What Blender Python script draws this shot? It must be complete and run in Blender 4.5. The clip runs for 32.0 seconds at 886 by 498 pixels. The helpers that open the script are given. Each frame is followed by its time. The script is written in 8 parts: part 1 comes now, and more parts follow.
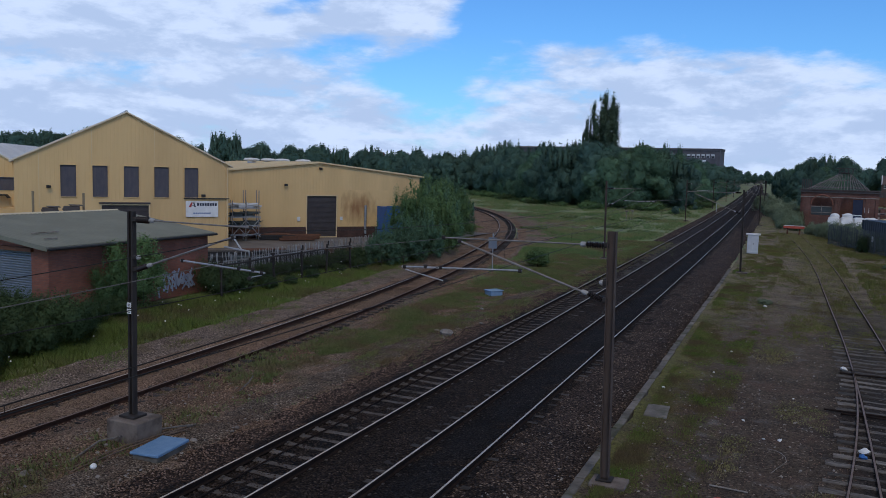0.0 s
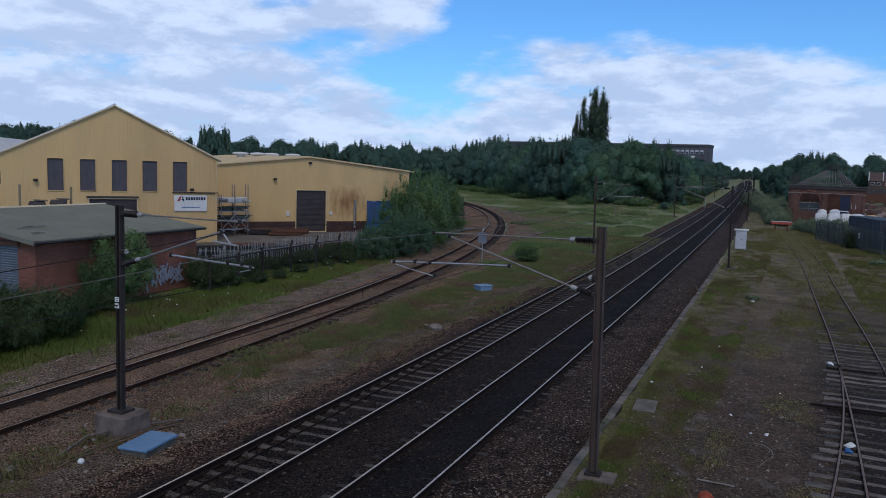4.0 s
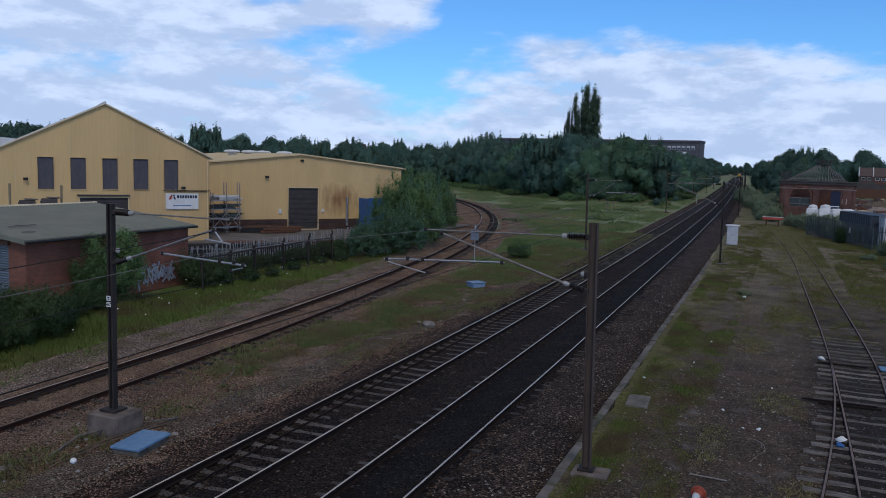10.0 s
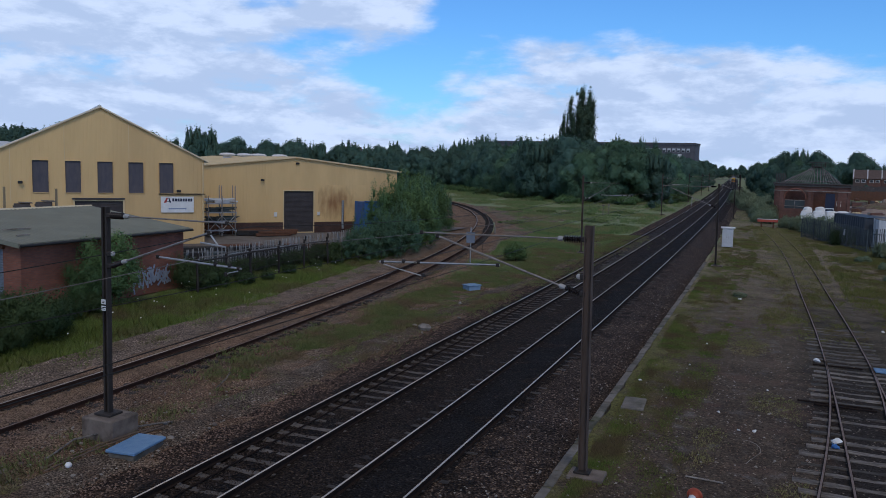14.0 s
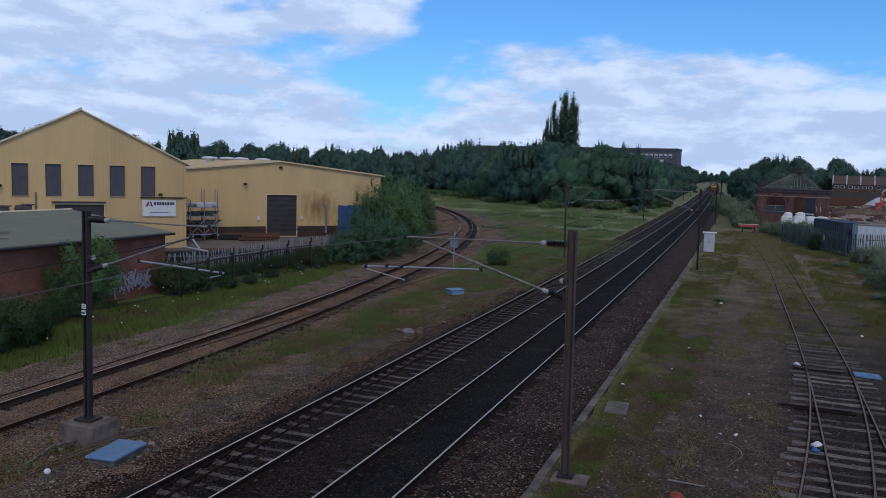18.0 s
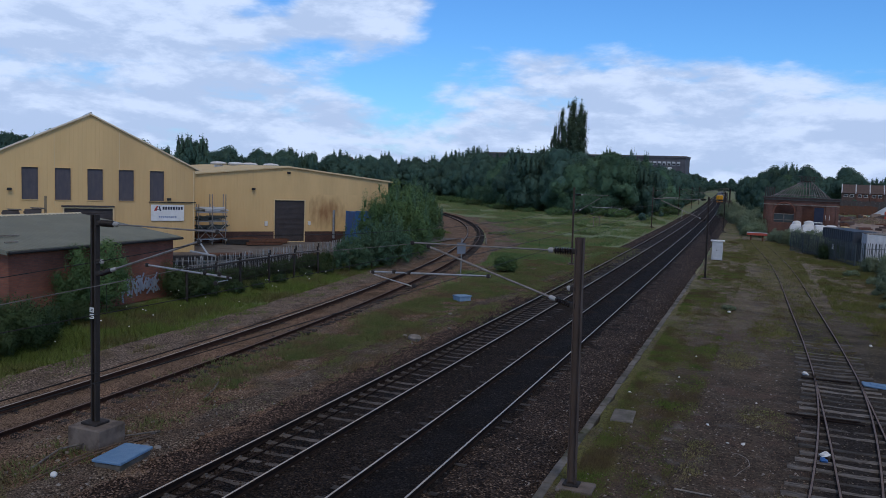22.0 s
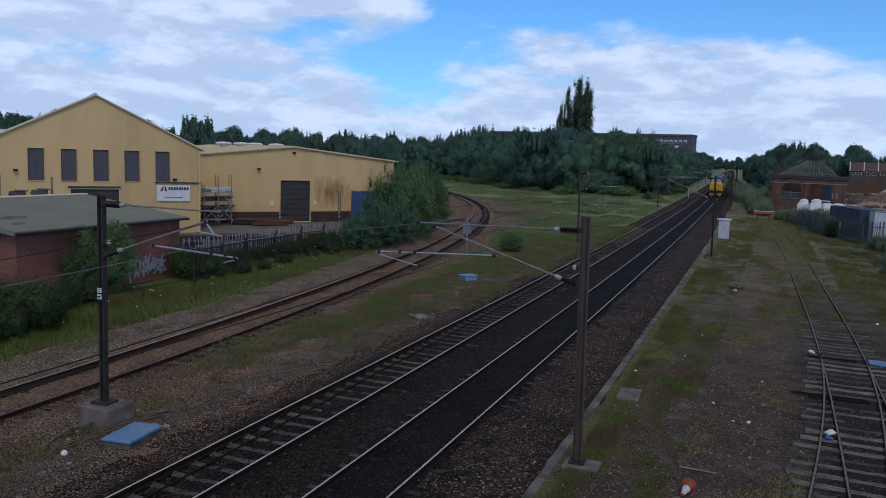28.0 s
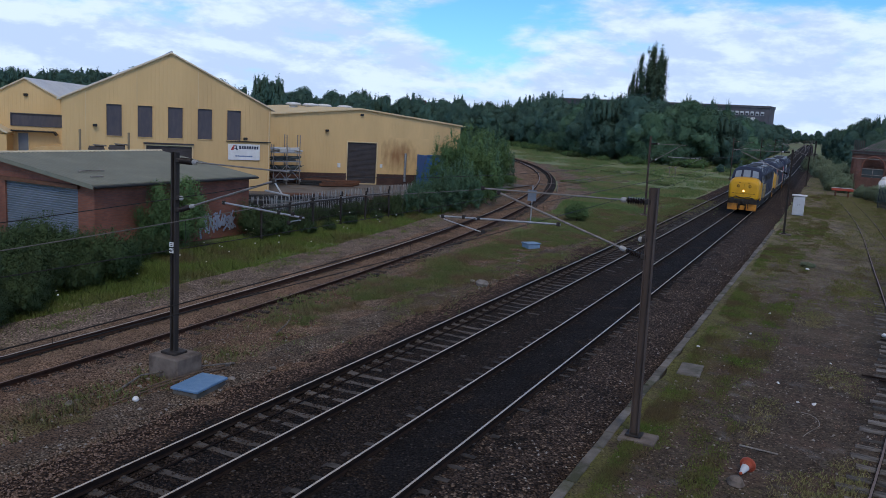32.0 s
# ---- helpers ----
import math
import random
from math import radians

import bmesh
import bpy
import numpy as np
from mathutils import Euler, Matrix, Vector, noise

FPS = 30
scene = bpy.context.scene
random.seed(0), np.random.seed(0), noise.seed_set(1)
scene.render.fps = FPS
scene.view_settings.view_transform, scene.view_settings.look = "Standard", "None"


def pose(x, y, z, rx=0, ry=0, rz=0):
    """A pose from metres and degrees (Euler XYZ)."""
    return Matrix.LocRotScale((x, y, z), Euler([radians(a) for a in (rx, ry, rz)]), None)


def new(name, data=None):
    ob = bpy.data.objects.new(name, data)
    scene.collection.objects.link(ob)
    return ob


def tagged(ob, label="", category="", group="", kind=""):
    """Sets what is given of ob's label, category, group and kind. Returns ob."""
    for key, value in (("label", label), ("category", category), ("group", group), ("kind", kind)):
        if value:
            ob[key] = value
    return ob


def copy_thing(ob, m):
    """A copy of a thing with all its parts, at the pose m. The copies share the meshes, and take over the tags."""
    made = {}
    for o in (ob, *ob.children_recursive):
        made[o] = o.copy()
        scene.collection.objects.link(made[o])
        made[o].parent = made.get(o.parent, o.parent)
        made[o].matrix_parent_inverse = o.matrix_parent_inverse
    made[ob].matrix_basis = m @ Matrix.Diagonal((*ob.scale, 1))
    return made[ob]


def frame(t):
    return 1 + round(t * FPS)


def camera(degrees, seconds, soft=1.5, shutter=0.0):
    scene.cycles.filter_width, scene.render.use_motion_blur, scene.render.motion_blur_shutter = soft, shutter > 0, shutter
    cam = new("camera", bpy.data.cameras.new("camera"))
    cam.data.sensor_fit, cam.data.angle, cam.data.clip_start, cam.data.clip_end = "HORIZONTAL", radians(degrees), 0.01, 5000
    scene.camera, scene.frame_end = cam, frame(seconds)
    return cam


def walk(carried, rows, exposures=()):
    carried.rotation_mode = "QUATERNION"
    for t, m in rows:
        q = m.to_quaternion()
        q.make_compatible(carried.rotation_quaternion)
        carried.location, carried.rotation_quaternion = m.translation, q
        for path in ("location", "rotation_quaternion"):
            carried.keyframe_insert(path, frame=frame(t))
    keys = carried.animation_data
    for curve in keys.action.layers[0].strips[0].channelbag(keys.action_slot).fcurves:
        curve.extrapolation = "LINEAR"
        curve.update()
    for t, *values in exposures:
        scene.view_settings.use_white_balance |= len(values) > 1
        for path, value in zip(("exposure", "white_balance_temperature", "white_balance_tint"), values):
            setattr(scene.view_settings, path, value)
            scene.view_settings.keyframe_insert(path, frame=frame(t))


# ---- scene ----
cam = camera(57.8, 32.0, 0.9)
PATH = [
    (0, pose(0, 0, 6.858, 84.345, -1.607, 23.826)),
    (0.5, pose(0, 0, 6.858, 84.111, -1.751, 23.978)),
    (1, pose(0, 0, 6.858, 84.080, -1.806, 23.692)),
    (1.5, pose(0, 0, 6.858, 84.091, -1.881, 23.673)),
    (2, pose(0, 0, 6.858, 84.196, -1.794, 23.537)),
    (2.5, pose(0, 0, 6.858, 84.249, -1.681, 23.458)),
    (3, pose(0, 0, 6.858, 84.023, -1.740, 23.632)),
    (3.5, pose(0, 0, 6.858, 83.969, -1.758, 23.353)),
    (5.5, pose(0, 0, 6.858, 84.213, -1.886, 22.895)),
    (6, pose(0, 0, 6.858, 84.121, -1.875, 22.886)),
    (6.5, pose(0, 0, 6.858, 84.056, -1.881, 23.058)),
    (7, pose(0, 0, 6.858, 83.838, -1.897, 23.102)),
    (7.5, pose(0, 0, 6.858, 84.053, -1.788, 22.898)),
    (8, pose(0, 0, 6.858, 84.231, -1.601, 22.755)),
    (8.5, pose(0, 0, 6.858, 84.132, -1.620, 22.709)),
    (9, pose(0, 0, 6.858, 83.829, -1.677, 22.699)),
    (9.5, pose(0, 0, 6.858, 83.702, -1.672, 22.747)),
    (10, pose(0, 0, 6.858, 83.805, -1.577, 22.539)),
    (10.5, pose(0, 0, 6.858, 83.937, -1.483, 22.381)),
    (11, pose(0, 0, 6.858, 83.875, -1.469, 22.198)),
    (11.5, pose(0, 0, 6.858, 83.680, -1.578, 22.560)),
    (12, pose(0, 0, 6.858, 83.766, -1.588, 22.564)),
    (12.5, pose(0, 0, 6.858, 83.937, -1.526, 22.287)),
    (13, pose(0, 0, 6.858, 83.982, -1.500, 22.359)),
    (13.5, pose(0, 0, 6.858, 83.983, -1.511, 22.298)),
    (15.5, pose(0, 0, 6.858, 84.140, -1.397, 21.859)),
    (16, pose(0, 0, 6.858, 84.071, -1.606, 21.470)),
    (16.5, pose(0, 0, 6.858, 84.149, -1.731, 21.424)),
    (17, pose(0, 0, 6.858, 83.998, -1.746, 21.313)),
    (17.5, pose(0, 0, 6.858, 84.127, -1.725, 21.073)),
    (18, pose(0, 0, 6.858, 84.361, -1.698, 21.066)),
    (18.5, pose(0, 0, 6.858, 84.409, -1.718, 21.098)),
    (19, pose(0, 0, 6.858, 84.337, -1.929, 21.393)),
    (19.5, pose(0, 0, 6.858, 84.688, -1.901, 21.356)),
    (20, pose(0, 0, 6.858, 84.772, -1.973, 21.388)),
    (20.5, pose(0, 0, 6.858, 84.786, -1.993, 21.739)),
    (21, pose(0, 0, 6.858, 84.785, -1.996, 21.568)),
    (21.5, pose(0, 0, 6.858, 84.651, -2.091, 21.773)),
    (22, pose(0, 0, 6.858, 84.793, -2.045, 21.614)),
    (22.5, pose(0, 0, 6.858, 84.937, -1.952, 21.575)),
    (23, pose(0, 0, 6.858, 84.961, -1.925, 21.659)),
    (23.5, pose(0, 0, 6.858, 84.837, -2.001, 21.724)),
    (24, pose(0, 0, 6.858, 84.748, -2.042, 21.891)),
    (24.5, pose(0, 0, 6.858, 84.697, -1.995, 21.965)),
    (25, pose(0, 0, 6.858, 84.669, -1.912, 21.930)),
    (25.5, pose(0, 0, 6.858, 84.483, -1.879, 21.838)),
    (27.5, pose(0, 0, 6.858, 83.725, -1.855, 22.144)),
    (28, pose(0, 0, 6.858, 83.322, -1.821, 22.010)),
    (28.5, pose(0, 0, 6.858, 82.215, -2.253, 22.670)),
    (29, pose(0, 0, 6.858, 81.127, -2.356, 22.997)),
    (29.5, pose(0, 0, 6.858, 81.037, -2.343, 23.329)),
    (30, pose(0, 0, 6.858, 81.072, -2.840, 24.139)),
    (30.5, pose(0, 0, 6.858, 81.271, -3.173, 24.619)),
    (31, pose(0, 0, 6.858, 81.320, -3.376, 25.246)),
    (31.5, pose(0, 0, 6.858, 81.233, -3.510, 25.879)),
    (32, pose(0, 0, 6.858, 80.672, -3.242, 26.764)),
]
walk(cam, PATH, [(0, 0.10), (28, 0.10), (29, 0.30), (30, 0.33), (31, 0.37), (32, 0.37)])

# ---- light ----
SUN_EL, SUN_AZ = radians(48), radians(150)


def build_world():
    w = bpy.data.worlds.new("sky")
    scene.world = w
    w.use_nodes = True
    nt = w.node_tree
    nt.nodes.clear()
    N = nt.nodes.new
    L = nt.links.new
    out, bg = N("ShaderNodeOutputWorld"), N("ShaderNodeBackground")
    bg.inputs["Strength"].default_value = 0.11
    sky = N("ShaderNodeTexSky")
    sky.sky_type, sky.sun_disc = "NISHITA", False
    sky.sun_elevation, sky.sun_rotation = SUN_EL, SUN_AZ
    sky.air_density, sky.dust_density, sky.ozone_density = 1.0, 0.6, 2.0
    co = N("ShaderNodeTexCoord")
    sep = N("ShaderNodeSeparateXYZ")
    L(co.outputs["Generated"], sep.inputs[0])

    def math_(op, a, b=None, clamp=False):
        m = N("ShaderNodeMath")
        m.operation, m.use_clamp = op, clamp
        for i, v in enumerate((a, b)):
            if v is None:
                continue
            if isinstance(v, (int, float)):
                m.inputs[i].default_value = v
            else:
                L(v, m.inputs[i])
        return m.outputs[0]

    def mapr(v, a, b, c, d, smooth=True):
        m = N("ShaderNodeMapRange")
        m.interpolation_type = "SMOOTHSTEP" if smooth else "LINEAR"
        L(v, m.inputs[0])
        for i, k in enumerate((a, b, c, d)):
            m.inputs[i + 1].default_value = k
        return m.outputs[0]

    # flat cloud layer: directions meet a plane above the place
    zz = math_("ADD", math_("MAXIMUM", sep.outputs[2], 0.0), 0.22)
    px, py = math_("DIVIDE", sep.outputs[0], zz), math_("DIVIDE", sep.outputs[1], zz)
    cmb = N("ShaderNodeCombineXYZ")
    L(px, cmb.inputs[0]), L(py, cmb.inputs[1])

    def noise_(vec, scale, detail, rough, off, dist=0.0):
        a = N("ShaderNodeVectorMath")
        a.operation = "ADD"
        L(vec, a.inputs[0])
        a.inputs[1].default_value = off
        n = N("ShaderNodeTexNoise")
        L(a.outputs[0], n.inputs["Vector"])
        n.inputs["Scale"].default_value, n.inputs["Detail"].default_value = scale, detail
        n.inputs["Roughness"].default_value, n.inputs["Distortion"].default_value = rough, dist
        return n.outputs["Fac"]

    dscale = N("ShaderNodeVectorMath")
    dscale.operation = "MULTIPLY"
    L(co.outputs["Generated"], dscale.inputs[0])
    dscale.inputs[1].default_value = (3.3, 3.3, 9.5)
    big = noise_(cmb.outputs[0], 0.95, 6, 0.55, (3.1, 7.7, 0.0), 0.3)
    fine = noise_(dscale.outputs[0], 3.0, 8, 0.58, (1.3, 0.4, 2.0), 0.1)
    cov = math_("ADD", math_("MULTIPLY", big, 0.65), math_("MULTIPLY", fine, 0.35))
    # where the blue shows: two clear lanes in the cloud
    dirs = co.outputs["Generated"]

    def lane(az, el, wa, we, amount):
        d = Vector((-math.sin(radians(az)) * math.cos(radians(el)), math.cos(radians(az)) * math.cos(radians(el)), math.sin(radians(el))))
        right = Vector((math.cos(radians(az)), math.sin(radians(az)), 0))
        up = right.cross(d)
        acc = None
        for axis, width in ((right, wa), (up, we)):
            dot = N("ShaderNodeVectorMath")
            dot.operation = "DOT_PRODUCT"
            L(dirs, dot.inputs[0])
            dot.inputs[1].default_value = axis
            s = math_("SUBTRACT", dot.outputs["Value"], d.dot(axis))
            s = math_("POWER", math_("ABSOLUTE", math_("DIVIDE", s, math.sin(radians(width)))), 2.0)
            acc = s if acc is None else math_("ADD", acc, s)
        return math_("MULTIPLY", math_("POWER", 2.718, math_("MULTIPLY", acc, -1.0)), amount)

    for args in ((3.0, 14.0, 17, 5.0, -0.34), (25.5, 5.2, 4.2, 2.8, -0.15), (46.0, 12.0, 14, 5.0, 0.10), (8.0, 3.0, 16, 2.6, 0.06), (26.7, 11.2, 4.0, 1.9, 0.30), (33.0, 11.3, 1.8, 1.4, -0.16), (22.0, 9.6, 3.0, 1.3, -0.10), (35.5, 10.3, 1.6, 0.8, -0.10)):
        cov = math_("ADD", cov, lane(*args))
    # cloud gets denser towards the horizon
    low = mapr(sep.outputs[2], 0.02, 0.30, 0.13, 0.0)
    cov = math_("ADD", cov, low)
    # thick grey cloud overhead, out of view, added to dim the ground
    cov = math_("ADD", cov, mapr(sep.outputs[2], 0.30, 0.60, 0.0, 0.05))
    alpha = mapr(cov, 0.455, 0.60, 0.0, 1.0)
    # lit tops and grey bellies
    shade = noise_(dscale.outputs[0], 2.6, 8, 0.64, (5.0, 2.2, 4.0), 0.25)
    above = noise_(dscale.outputs[0], 3.0, 8, 0.58, (1.3, 0.4, 2.14), 0.1)
    rim = math_("MULTIPLY", math_("SUBTRACT", fine, above), 1.0)
    lum = mapr(math_("ADD", shade, rim), 0.38, 0.68, 0.0, 1.0)
    ramp = N("ShaderNodeMix")
    ramp.data_type = "RGBA"
    L(lum, ramp.inputs["Factor"])
    ramp.inputs["A"].default_value = (3.85, 5.0, 7.3, 1)
    ramp.inputs["B"].default_value = (5.35, 6.5, 8.8, 1)
    thick = N("ShaderNodeMix")
    thick.data_type = "RGBA"
    L(mapr(sep.outputs[2], 0.24, 0.62, 0.0, 0.9), thick.inputs["Factor"])
    L(ramp.outputs["Result"], thick.inputs["A"])
    thick.inputs["B"].default_value = (1.8, 1.68, 1.56, 1)
    mix = N("ShaderNodeMix")
    mix.data_type = "RGBA"
    L(alpha, mix.inputs["Factor"])
    deep = N("ShaderNodeMix")
    deep.data_type, deep.blend_type = "RGBA", "MULTIPLY"
    deep.inputs["Factor"].default_value = 1.0
    L(sky.outputs[0], deep.inputs["A"])
    deep.inputs["B"].default_value = (0.42, 0.80, 1.25, 1)
    L(deep.outputs["Result"], mix.inputs["A"]), L(thick.outputs["Result"], mix.inputs["B"])
    L(mix.outputs["Result"], bg.inputs["Color"])
    L(bg.outputs[0], out.inputs[0])


build_world()
sun = new("sun", bpy.data.lights.new("sun", "SUN"))
sun.data.energy, sun.data.angle, sun.data.color = 0.80, radians(16), (1.0, 0.88, 0.74)
sun.rotation_euler = Euler((math.pi / 2 - SUN_EL, 0, math.pi - SUN_AZ))


# ---- materials ----
def mat(name, c1, c2=None, scale=1.0, rough=0.8, metal=0.0, bump=0.0, bscale=40.0, c3=None, scale3=0.3, lim3=(0.5, 0.65), vary=0.0, island=0.0,
        detail=6, lim=(0.35, 0.65), rough2=None, spec=0.3, trans=0.0, obj=False, stretch=None, emit=None):
    """Two-scale noise colours: c1 to c2 by fine grain, c3 in larger patches; grain as bump."""
    m = bpy.data.materials.new(name)
    m.use_nodes = True
    nt = m.node_tree
    N, L = nt.nodes.new, nt.links.new
    b = nt.nodes["Principled BSDF"]
    b.inputs["Roughness"].default_value, b.inputs["Metallic"].default_value = rough, metal
    b.inputs["Specular IOR Level"].default_value = spec
    c2 = c2 or tuple(v * 0.75 for v in c1)
    co = N("ShaderNodeTexCoord").outputs["Object"] if obj else N("ShaderNodeNewGeometry").outputs["Position"]
    if stretch:
        mp = N("ShaderNodeVectorMath")
        mp.operation = "MULTIPLY"
        L(co, mp.inputs[0])
        mp.inputs[1].default_value = stretch
        co = mp.outputs[0]

    def noise_(s, d=detail):
        n = N("ShaderNodeTexNoise")
        n.inputs["Scale"].default_value, n.inputs["Detail"].default_value, n.inputs["Roughness"].default_value = s, d, 0.6
        L(co, n.inputs["Vector"])
        return n.outputs["Fac"]

    def mapr(v, lo, hi):
        r = N("ShaderNodeMapRange")
        L(v, r.inputs[0])
        r.inputs[1].default_value, r.inputs[2].default_value = lo, hi
        return r.outputs[0]

    def mix(f, a, c):
        x = N("ShaderNodeMix")
        x.data_type = "RGBA"
        L(f, x.inputs["Factor"])
        for s, v in (("A", a), ("B", c)):
            if isinstance(v, tuple):
                x.inputs[s].default_value = (*v, 1)
            else:
                L(v, x.inputs[s])
        return x.outputs["Result"]

    col = mix(mapr(noise_(scale), *lim), c1, c2)
    if c3:
        col = mix(mapr(noise_(scale3), *lim3), col, c3)
    for amount, src in ((vary, "obj"), (island, "isl")):
        if amount:
            o = N("ShaderNodeObjectInfo").outputs["Random"] if src == "obj" else N("ShaderNodeNewGeometry").outputs["Random Per Island"]
            h = N("ShaderNodeHueSaturation")
            r = N("ShaderNodeMapRange")
            L(o, r.inputs[0])
            r.inputs[3].default_value, r.inputs[4].default_value = 1 - amount, 1 + amount
            L(r.outputs[0], h.inputs["Value"])
            L(col, h.inputs["Color"])
            col = h.outputs[0]
    L(col, b.inputs["Base Color"])
    if rough2 is not None:
        r = N("ShaderNodeMapRange")
        L(noise_(scale * 0.6), r.inputs[0])
        r.inputs[1].default_value, r.inputs[2].default_value, r.inputs[3].default_value, r.inputs[4].default_value = 0.3, 0.7, rough, rough2
        L(r.outputs[0], b.inputs["Roughness"])
    if bump:
        bp = N("ShaderNodeBump")
        bp.inputs["Strength"].default_value, bp.inputs["Distance"].default_value = bump, 0.03
        L(noise_(bscale, 3), bp.inputs["Height"])
        L(bp.outputs[0], b.inputs["Normal"])
    if trans:
        t = N("ShaderNodeBsdfTranslucent")
        L(col, t.inputs["Color"])
        mx = N("ShaderNodeMixShader")
        mx.inputs[0].default_value = trans
        L(b.outputs[0], mx.inputs[1]), L(t.outputs[0], mx.inputs[2])
        L(mx.outputs[0], nt.nodes["Material Output"].inputs[0])
    if emit:
        b.inputs["Emission Color"].default_value = (*emit[:3], 1)
        b.inputs["Emission Strength"].default_value = emit[3]
    return m


def brick_mat(name, c1, c2, mortar, along_y=True):
    m = mat(name, c1, c2, 0.6, rough=0.9)
    nt = m.node_tree
    N, L = nt.nodes.new, nt.links.new
    sep, cmb = N("ShaderNodeSeparateXYZ"), N("ShaderNodeCombineXYZ")
    L(N("ShaderNodeNewGeometry").outputs["Position"], sep.inputs[0])
    add = N("ShaderNodeMath")
    L(sep.outputs[0], add.inputs[0]), L(sep.outputs[1], add.inputs[1])
    L(add.outputs[0], cmb.inputs[0]), L(sep.outputs[2], cmb.inputs[1])
    br = N("ShaderNodeTexBrick")
    br.inputs["Scale"].default_value = 1.0
    br.inputs["Brick Width"].default_value, br.inputs["Row Height"].default_value, br.inputs["Mortar Size"].default_value = 0.225, 0.075, 0.006
    br.inputs["Color1"].default_value, br.inputs["Color2"].default_value, br.inputs["Mortar"].default_value = (*c1, 1), (*c2, 1), (*mortar, 1)
    L(cmb.outputs[0], br.inputs["Vector"])
    n = N("ShaderNodeTexNoise")
    n.inputs["Scale"].default_value, n.inputs["Detail"].default_value = 0.7, 6
    L(N("ShaderNodeNewGeometry").outputs["Position"], n.inputs["Vector"])
    h = N("ShaderNodeHueSaturation")
    r = N("ShaderNodeMapRange")
    L(n.outputs["Fac"], r.inputs[0])
    r.inputs[1].default_value, r.inputs[2].default_value, r.inputs[3].default_value, r.inputs[4].default_value = 0.3, 0.7, 0.7, 1.2
    L(r.outputs[0], h.inputs["Value"]), L(br.outputs["Color"], h.inputs["Color"])
    L(h.outputs[0], nt.nodes["Principled BSDF"].inputs["Base Color"])
    bp = N("ShaderNodeBump")
    bp.inputs["Distance"].default_value, bp.inputs["Strength"].default_value, bp.invert = 0.008, 0.6, True
    L(br.outputs["Fac"], bp.inputs["Height"]), L(bp.outputs[0], nt.nodes["Principled BSDF"].inputs["Normal"])
    return m


def gravel(name, dark, mid, light, size=0.055, patch=None, patch_scale=0.35, patch_lim=(0.48, 0.60), few=0.86, relief=0.025, edge=None, far=None, broad=None, soil=False):
    """Stones as cells of random tone, the gaps' shade put into the colour; patches of another cover in larger shapes.
    """
    m = bpy.data.materials.new(name)
    m.use_nodes = True
    nt = m.node_tree
    N, L = nt.nodes.new, nt.links.new
    b = nt.nodes["Principled BSDF"]
    b.inputs["Roughness"].default_value, b.inputs["Specular IOR Level"].default_value = 0.95, 0.12
    co = N("ShaderNodeNewGeometry").outputs["Position"]
    wob = N("ShaderNodeTexNoise")
    wob.inputs["Scale"].default_value = 0.9 / size
    L(co, wob.inputs["Vector"])
    off = N("ShaderNodeVectorMath")
    off.operation = "SCALE"
    off.inputs["Scale"].default_value = size * 0.8
    L(wob.outputs["Color"], off.inputs[0])
    add = N("ShaderNodeVectorMath")
    L(co, add.inputs[0]), L(off.outputs[0], add.inputs[1])
    v = N("ShaderNodeTexVoronoi")
    v.inputs["Scale"].default_value = 1 / size
    L(add.outputs[0], v.inputs["Vector"])
    tone = N("ShaderNodeSeparateColor")
    L(v.outputs["Color"], tone.inputs[0])

    def mapr(x, a, c, lo=0.0, hi=1.0):
        r = N("ShaderNodeMapRange")
        L(x, r.inputs[0])
        for i, k in enumerate((a, c, lo, hi)):
            r.inputs[i + 1].default_value = k
        return r.outputs[0]

    def mix(f, a, c):
        x = N("ShaderNodeMix")
        x.data_type = "RGBA"
        L(f, x.inputs["Factor"])
        for s, q in (("A", a), ("B", c)):
            if isinstance(q, tuple):
                x.inputs[s].default_value = (*q, 1)
            else:
                L(q, x.inputs[s])
        return x.outputs["Result"]

    def noise_(sc, d=5):
        n = N("ShaderNodeTexNoise")
        n.inputs["Scale"].default_value, n.inputs["Detail"].default_value, n.inputs["Roughness"].default_value = sc, d, 0.6
        L(co, n.inputs["Vector"])
        return n.outputs["Fac"]
    col = mix(mapr(tone.outputs[0], 0.05, 0.9), dark, mid)
    if soil:
        col = mix(mapr(noise_(11.0, 10), 0.36, 0.64), dark, mid)
        col = mix(mapr(noise_(0.55, 9), 0.50, 0.66), col, mix(mapr(noise_(16.0, 8), 0.35, 0.65), (0.060, 0.040, 0.034), (0.150, 0.098, 0.074)))
        sp, ax, ay, ash = N("ShaderNodeSeparateXYZ"), N("ShaderNodeMath"), N("ShaderNodeMath"), N("ShaderNodeMath")
        ash.operation = "MULTIPLY"
        L(co, sp.inputs[0])
        L(sp.outputs[0], ax.inputs[0]), L(mapr(noise_(0.9, 7), 0.3, 0.7, -0.8, 0.8), ax.inputs[1])
        L(sp.outputs[1], ay.inputs[0]), L(mapr(noise_(0.4, 7), 0.3, 0.7, -5, 5), ay.inputs[1])
        L(mapr(ax.outputs[0], 0.9, 1.9), ash.inputs[0]), L(mapr(ay.outputs[0], 64, 46), ash.inputs[1])
        col = mix(mapr(noise_(1.3, 8), 0.56, 0.68), col, mix(mapr(noise_(20.0, 8), 0.35, 0.65), (0.085, 0.074, 0.067), (0.180, 0.160, 0.146)))
        col = mix(ash.outputs[0], col, mix(mapr(noise_(14.0, 9), 0.36, 0.64), (0.013, 0.010, 0.009), (0.050, 0.041, 0.037)))
    col = mix(mapr(tone.outputs[1], few, few + 0.06), col, light)
